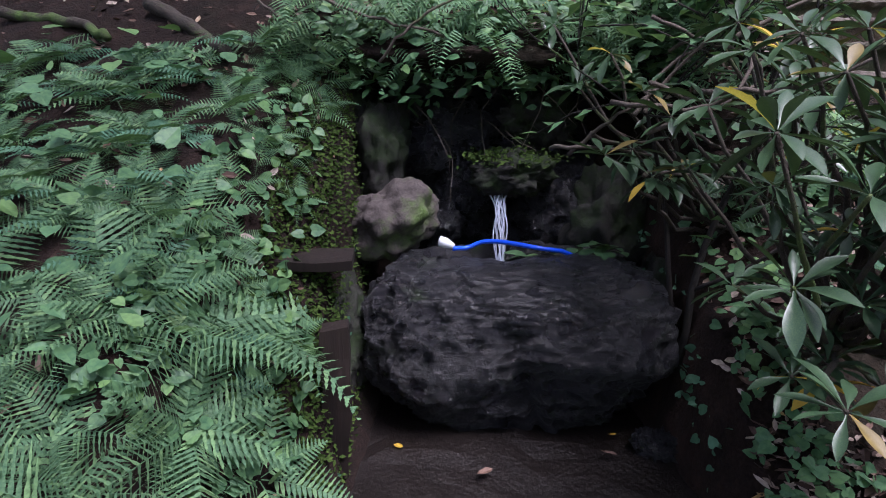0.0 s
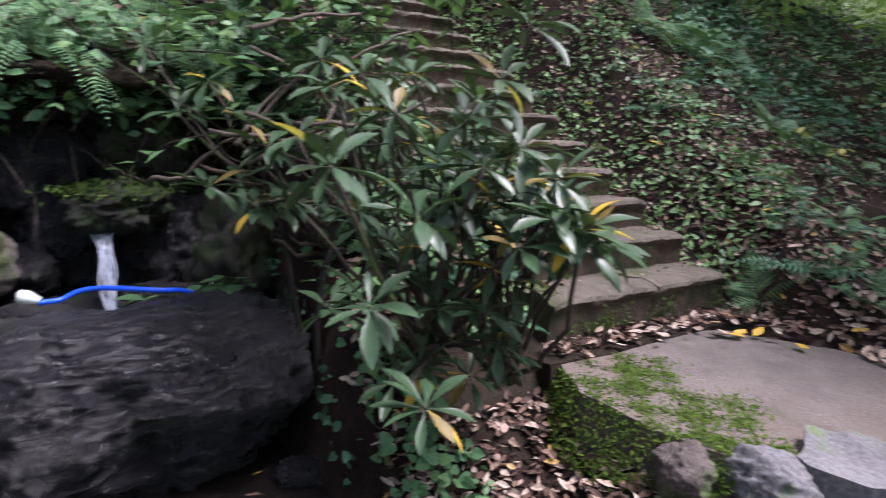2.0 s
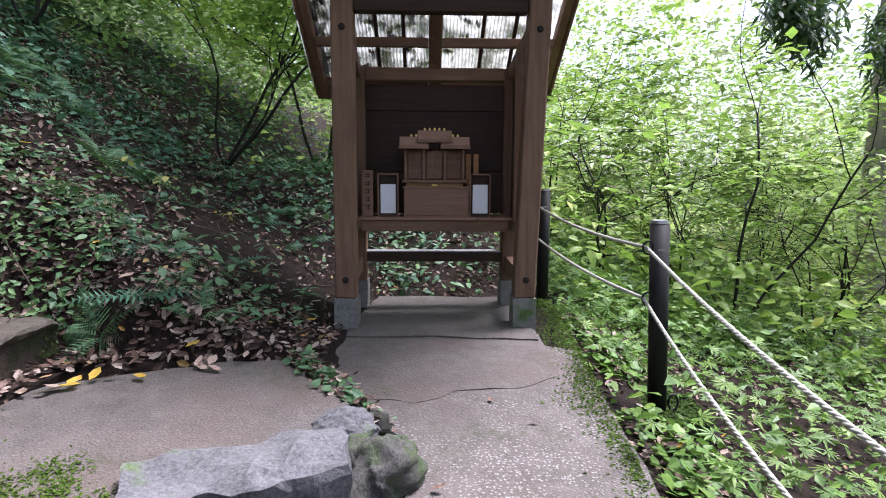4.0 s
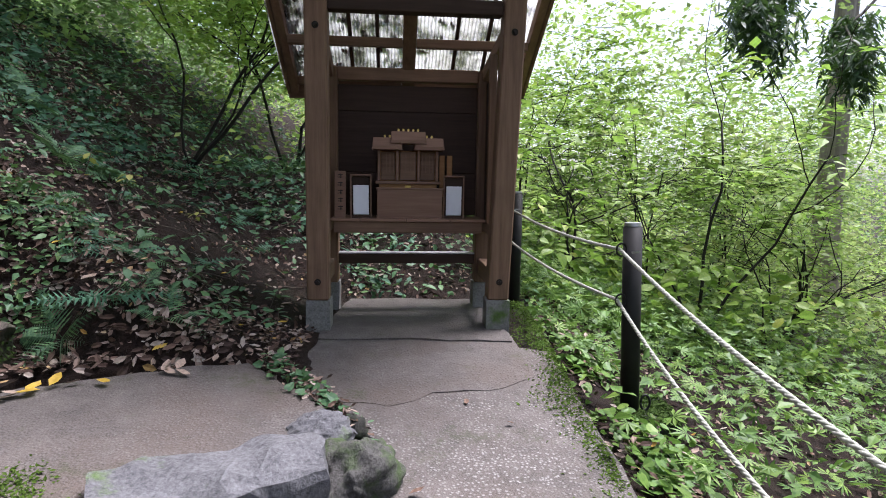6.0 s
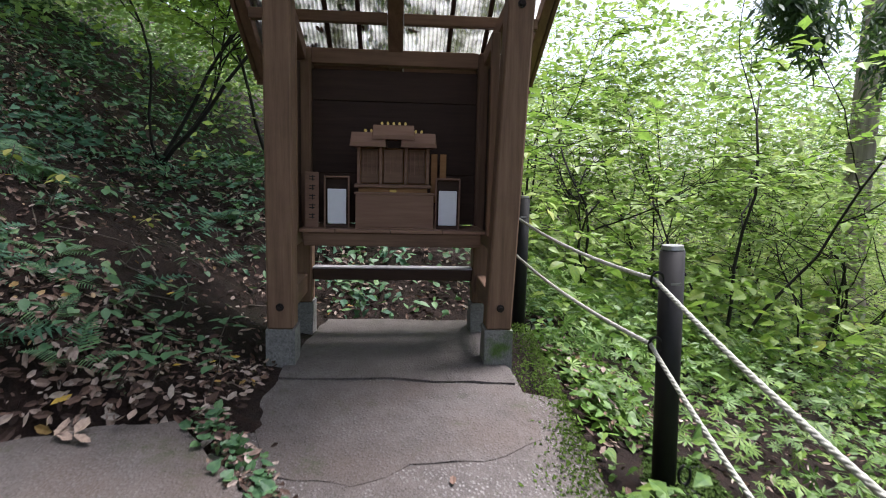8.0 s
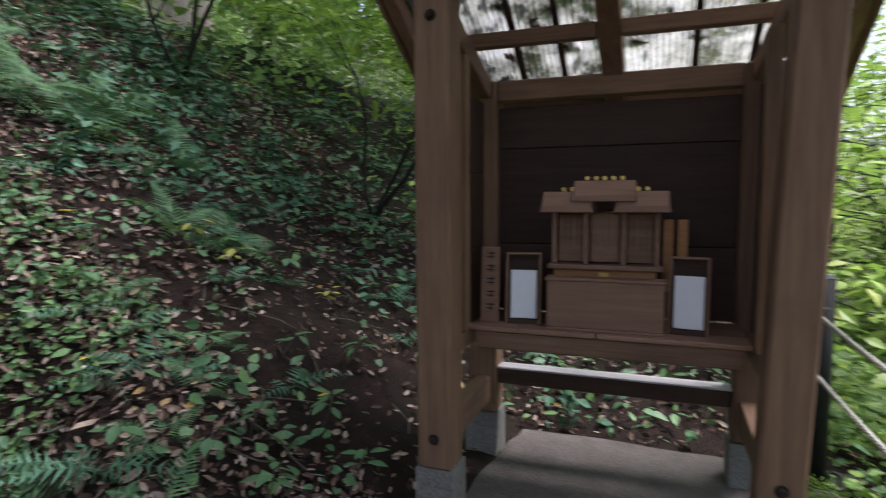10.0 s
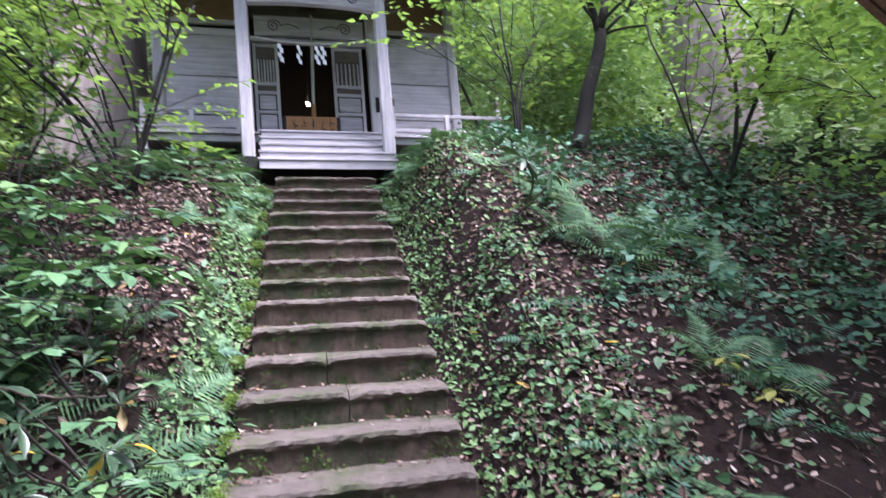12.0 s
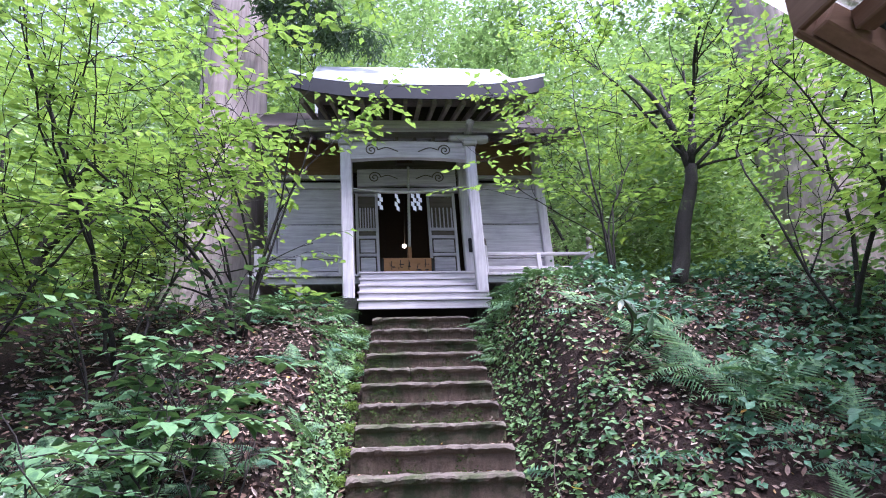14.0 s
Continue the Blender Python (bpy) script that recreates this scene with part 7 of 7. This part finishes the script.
# trees right of the stairs
def build_forked_tree(x, y, label):
    """A dark crooked trunk that leans, then forks into long rising limbs with flat sprays of leaves."""
    rng = random.Random(31)
    z = float(ground_z(x, y)) - 0.05
    root = thing("young_tree", pose(x, y, z), label, "tree", G)
    fork = np.array([0.52, 0.0, 1.75])
    t = np.linspace(0, 1, 9)
    trunk = np.stack([0.52 * t ** 0.8 + 0.03 * np.sin(t * 9), 0.02 * np.sin(t * 7), 1.75 * t], 1)
    lines, tips = [(trunk, np.linspace(0.115, 0.078, 9))], []
    for dx, dy, dz, length, r in ((-0.22, 0.0, 1.0, 1.9, 0.055), (0.32, -0.1, 1.0, 2.1, 0.062), (-0.75, 0.2, 1.0, 1.8, 0.022), (0.9, -0.1, 0.75, 2.2, 0.028), (1.0, 0.2, 0.35, 2.0, 0.022), (0.8, -0.5, 0.9, 1.8, 0.024)):
        d = np.array([dx, dy, dz]) / np.linalg.norm((dx, dy, dz))
        grow(rng, fork + np.array([0, 0, rng.uniform(-0.15, 0.1)]), d, length, r, 2, lines, tips, kids=(2, 3), wob=0.10)
    T, D = np.array([p for p, d in tips]), np.array([d for p, d in tips])
    k, per = 150, 7
    idx = RNG.integers(0, len(T), k)
    d = D[idx] * np.array([1, 1, 0.2]) + RNG.normal(0, 0.5, (k, 3)) * np.array([1, 1, 0.25])
    d /= np.linalg.norm(d, axis=1)[:, None]
    L = RNG.uniform(0.3, 0.65, k)
    for p, v, l in zip(T[idx], d, L):
        lines.append((np.array([p, p + v * l]), np.array([0.005, 0.002])))
    part("trunk", tubes("trunk", lines, DARK_BARK, 8), root)
    u = (np.arange(per) + 1.0) / per
    P = (T[idx][:, None] + d[:, None] * (L[:, None] * u)[..., None]).reshape(-1, 3)
    yaw = (np.arctan2(d[:, 1], d[:, 0])[:, None] + np.where(np.arange(per) % 2, 0.8, -0.8) + RNG.normal(0, 0.3, (k, per))).ravel()
    part("crown", spread("crown", LEAF4, frames_at(P, np.tile([0, 0, 1.0], (len(P), 1)), RNG.uniform(0.09, 0.17, len(P)), 0.24, yaw), BRIGHT), root)
    return root


build_forked_tree(9.37, 7.44, "young tree with a dark leaning forked trunk and bright leaves")
build_tree("young_tree", 8.75, 7.7, [(-0.1, -0.05, 1, 2.4, 0.018), (-0.3, 0, 1, 2.2, 0.016), (0.12, 0, 1, 2.3, 0.018), (-0.05, 0.2, 1, 2.0, 0.014)], 1000, 0.13, BRIGHT, 12, "slender young tree with bright green leaves", group=G)
build_tree("young_tree", 10.6, 6.2, [(0.1, -0.4, 1, 2.6, 0.03), (0.35, -0.2, 1, 2.6, 0.03), (-0.3, 0.2, 1, 2.4, 0.02)], 1000, 0.13, BRIGHT, 13, "young tree with thin leaning stems on the bank", group=G)
build_tree("young_tree", 11.6, 4.3, [(-0.1, -0.6, 1, 2.6, 0.03), (0.25, -0.3, 1, 2.4, 0.028), (-0.5, 0.2, 1, 2.4, 0.02), (0.2, -0.9, 0.8, 2.4, 0.02)], 1700, 0.14, BRIGHT, 14, "young tree with crooked dark branches behind the little shrine", group=G)
build_tree("young_tree", 13.2, 3.4, [(0, -0.2, 1, 3, 0.03), (0.2, 0.3, 1, 3, 0.03), (-0.3, -0.5, 1, 2.6, 0.025)], 2200, 0.13, BRIGHT, 15, "leafy young tree behind the little shrine", group=G)
# saplings below the fence
for _i, (_x, _y, _h, _n) in enumerate(((12.0, -1.0, 2.6, 1500), (13.2, -2.6, 3.0, 1700), (15.0, -0.6, 3.2, 1700), (14.6, -4.6, 3.0, 1500), (12.2, -4.4, 2.2, 1100), (17.5, -2.2, 3.6, 1900), (18.0, -6.0, 3.6, 1700), (16.5, 1.0, 3.6, 1900), (11.0, -6.0, 2.4, 1100))):
    build_tree("young_tree", _x, _y, [(0.05, 0, 1, _h, 0.025), (-0.25, 0.1, 1, _h * 0.85, 0.02), (0.25, -0.15, 1, _h * 0.8, 0.02)], int(_n * 0.8), 0.16, BRIGHT, 50 + _i, "slender sapling with bright yellow-green leaves below the fence", group="saplings below the fence", depth=2)


build_tree("young_tree", 10.9, -2.55, [(0.02, 0.0, 1, 3.0, 0.026), (0.10, -0.05, 1, 2.9, 0.022), (0.02, 0.12, 1, 2.4, 0.016)], 420, 0.17, BRIGHT, 71, "tall thin sapling with bare dark stems below the fence", group="saplings below the fence", depth=1, kids=(3, 4))
build_tree("young_tree", 11.3, -3.6, [(0.1, -0.75, 1, 2.2, 0.022), (0.3, -0.4, 1, 1.8, 0.016)], 320, 0.16, BRIGHT, 72, "leaning thin sapling below the fence", group="saplings below the fence", depth=1, kids=(3, 4))


def build_cedar(x, y, z, r, h, lean, seed, label, crown=True):
    root = thing("cedar_tree", pose(x, y, z), label, "tree", "old cedars")
    k, n = 26, 44
    vs = []
    for i in range(k):
        t = i / (k - 1)
        rr = r * (1 + 0.55 * math.exp(-t * 18)) * (1 - 0.55 * t)
        for j in range(n):
            a = 2 * math.pi * j / n
            f = 1 + 0.06 * noise.noise((math.cos(a) * 3, math.sin(a) * 3, t * 3 + seed)) + 0.05 * math.sin(a * 9 + 3 * noise.noise((0, 0, t * 4 + seed))) + 0.025 * math.sin(a * 21 + seed)
            vs.append((lean[0] * t * h + rr * f * math.cos(a), lean[1] * t * h + rr * f * math.sin(a), t * h - 0.2))
    fs = [(i * n + j, i * n + (j + 1) % n, (i + 1) * n + (j + 1) % n, (i + 1) * n + j) for i in range(k - 1) for j in range(n)]
    part("trunk", mesh_of("trunk", vs, fs, CEDAR_BARK, True), root, "broad pale fibrous trunk")
    if crown:
        rng = random.Random(seed)
        P = []
        lines = []
        for i in range(46):
            t = rng.uniform(0.55, 1.0)
            a = rng.uniform(0, 6.28)
            L = (1.05 - t) * h * 0.26 + 1.0
            p0 = np.array([lean[0] * t * h, lean[1] * t * h, t * h])
            p1 = p0 + np.array([math.cos(a) * L, math.sin(a) * L, -0.12 * L])
            lines.append((bent(p0, p1, rng, 6, 0.08), np.linspace(0.06, 0.015, 6)))
            for s in np.linspace(0.3, 1, 12):
                P.append(p0 + (p1 - p0) * s)
        part("limbs", tubes("limbs", lines, BARK, 5), root)
        P = np.array(P)
        idx = RNG.integers(0, len(P), 5200)
        Q = P[idx] + RNG.normal(0, 0.4, (5200, 3))
        fr = frames_at(Q, np.tile([0, 0, 1.0], (len(Q), 1)), RNG.uniform(0.25, 0.6, len(Q)), 0.5)
        part("crown", spread("crown", LEAF_LONG, fr, CEDAR_GREEN), root)
    return root


build_cedar(2.1, 13.0, 5.2, 0.85, 24, (-0.012, 0.0), 2, "old cedar with a pale broad trunk beside the shrine")
build_cedar(15.4, 12.2, 5.6, 0.95, 26, (-0.02, 0.0), 3, "very thick old cedar with a hollow in its grey trunk")
build_cedar(20, -10.2, -1.0, 0.35, 20, (0, 0), 6, "tall cedar below the path")
build_cedar(-3.5, 4.6, 2.6, 0.45, 22, (0, 0), 7, "tall cedar on the fern bank")


# drooping cedar branches at the upper edge of the view
def build_bough(a, b, seed, label):
    rng = random.Random(seed)
    root = thing("cedar_bough", pose(*a), label, "branch", "hanging cedar boughs")
    a, b = np.array(a, float), np.array(b, float)
    main = bent((0, 0, 0), b - a, rng, 10, 0.1)
    part("limb", tubes("limb", [(main, np.linspace(0.03, 0.008, 10))], BARK), root)
    S = []
    for i in range(110):
        p = main[rng.randint(2, 9)] + np.array([rng.gauss(0, 0.15), rng.gauss(0, 0.15), 0])
        L = rng.uniform(0.3, 0.9)
        for k in range(16):
            S.append(p + np.array([rng.gauss(0, 0.05), rng.gauss(0, 0.05), -L * k / 16]))
    S = np.array(S)
    fr = frames_at(S, np.tile([0, 0, 1.0], (len(S), 1)), RNG.uniform(0.08, 0.2, len(S)), 0.9)
    fr[:, 2, 0] -= 0.10
    part("sprays", spread("sprays", LEAF_LONG, fr, CEDAR_GREEN), root)
    return root


for _a, _b, _k, _l in (((14.5, -5.6, 6.6), (12.0, -3.3, 4.95), 1, "dark drooping cedar bough"), ((13.6, -4.4, 6.4), (12.0, -3.8, 4.75), 5, "dark drooping cedar bough"), ((13.8, -6.6, 5.8), (12.0, -5.1, 4.5), 2, "dark drooping cedar bough"), ((3.0, 12.6, 13.4), (5.6, 11.5, 12.0), 3, "dark drooping cedar bough over the shrine roof"), ((2.6, 12.2, 13.6), (4.6, 11.3, 12.6), 4, "dark drooping cedar bough over the shrine roof")):
    build_bough(_a, _b, _k, _l)


# ---- woods: foliage masses behind and around the clearing ----
def woods(name, spots, per, size, mat, label, rad=(1.6, 1.6, 1.3)):
    P, S = [], []
    for x, y, z, s in spots:
        q = RNG.normal(0, 1, (per, 3))
        q /= np.linalg.norm(q, axis=1)[:, None]
        q *= RNG.uniform(0.45, 1.0, per)[:, None] ** 0.5
        P.append(np.array([x, y, z]) + q * np.array(rad) * s)
        S.append(RNG.uniform(0.6, 1.3, per) * size)
    P, S = np.concatenate(P), np.concatenate(S)
    fr = frames_at(P, np.tile([0, 0, 1.0], (len(P), 1)), S, 0.5)
    return solo(name, spread(name, LEAF_SMALL, fr, mat), label, "trees", kind="stuff")


def spots_on(x0, x1, y0, y1, n, hmin, hmax, smin=0.7, smax=1.4, keep=None):
    out = []
    while len(out) < n:
        x, y = RNG.uniform(x0, x1), RNG.uniform(y0, y1)
        if keep is None or keep(x, y):
            out.append((x, y, float(ground_z(x, y)) + hmin + (hmax - hmin) * RNG.uniform(0, 1) ** 1.5, RNG.uniform(smin, smax)))
    return out


# slim forest trees on the slopes
_rng = random.Random(77)
for _i in range(34):
    while True:
        _x, _y = _rng.uniform(-7, 21), _rng.uniform(8.5, 24)
        _a = math.atan2(_x - 6, _y - 0.66)
        if not (1.0 < _x < 10.3 and _y < 17) and not 0.60 < _a < 0.80:
            break
    _h = _rng.uniform(4.5, 7.5)
    build_tree("forest_tree", _x, _y, [(_rng.uniform(-0.12, 0.12), _rng.uniform(-0.1, 0.1), 1, _h, _rng.uniform(0.05, 0.11))], 900, 0.15, BRIGHT if _i % 3 else FOREST, 100 + _i, "slim dark-stemmed forest tree with light green leaves", group="forest trees", depth=2, spread_l=0.45, spread_a=0.9, twigs=False)

clear = lambda x, y: not (2.2 < x < 10.5 and y < 17.0)
woods("hill_woods", spots_on(-16, 30, 15.5, 34, 330, 0.5, 12, 0.7, 1.3, clear), 480, 0.23, FOREST, "leafy woods on the hillside behind the shrine")
woods("hill_woods", spots_on(-30, 50, 30, 66, 320, 1, 18, 1.8, 3.2), 480, 0.38, FOREST, "distant leafy woods on the upper hillside")
woods("hill_woods", spots_on(10.2, 22, 5.5, 15, 80, 0.5, 4.5, 0.6, 1.1, lambda x, y: not 0.60 < math.atan2(x - 6, y - 0.66) < 0.80), 480, 0.15, FOREST, "leafy thicket on the eastern bank")
woods("hill_woods", spots_on(-9, 1.2, 7.5, 15, 70, 0.6, 5.5, 0.6, 1.1), 520, 0.15, FOREST, "leafy thicket on the western bank")
woods("hill_woods", spots_on(10.8, 17, 2.5, 8, 34, 2.0, 4.2, 0.6, 1.0), 420, 0.14, BRIGHT, "leafy thicket on the bank behind the little shrine")
woods("hill_woods", spots_on(-4, 2.0, 7.2, 10.5, 26, 0.4, 3.0, 0.45, 0.8), 260, 0.15, BRIGHT, "low bright leafy growth beside the upper stairs")
woods("hill_woods", spots_on(10.6, 15, 8.8, 13.5, 26, 0.3, 3.2, 0.5, 0.9, lambda x, y: not 0.58 < math.atan2(x - 6, y - 0.66) < 0.82), 260, 0.15, BRIGHT, "low bright leafy growth behind the veranda")
woods("valley_woods", spots_on(14, 36, -22, 7, 230, 0.2, 8.5, 0.8, 1.6), 470, 0.18, VALLEY, "bright yellow-green woods in the valley below")
woods("valley_woods", spots_on(36, 75, -60, 30, 200, 0.5, 15, 2.0, 3.6), 320, 0.42, FOREST, "distant woods across the valley")
# Never in view: tall woods added behind the walker to cut low sky light.
woods("valley_woods", spots_on(-25, 13, -30, -9, 200, 0.2, 13, 1.2, 2.2), 140, 0.45, FOREST, "unseen woods behind the walker, added to block low sky")
# Leaf mass out of view overhead, added to darken the spring.
woods("tall_canopy", [(x, y, z, s) for x, y, z, s in zip(RNG.uniform(-5, 5.0, 24), RNG.uniform(-3.5, 2.2, 24), RNG.uniform(10, 15, 24), RNG.uniform(1.0, 1.7, 24))], 120, 0.4, CEDAR_GREEN, "unseen high leaf mass added to shade the spring")

# Unseen leaves set between sun and eastern bank to throw shade on it.
woods("bank_canopy", [(x, y, z, s) for x, y, z, s in zip(RNG.uniform(10.2, 12.6, 22), RNG.uniform(-0.3, 2.6, 22), RNG.uniform(8.3, 10.5, 22), RNG.uniform(0.8, 1.2, 22))], 330, 0.13, BRIGHT, "unseen leaf mass added to shade the eastern bank")
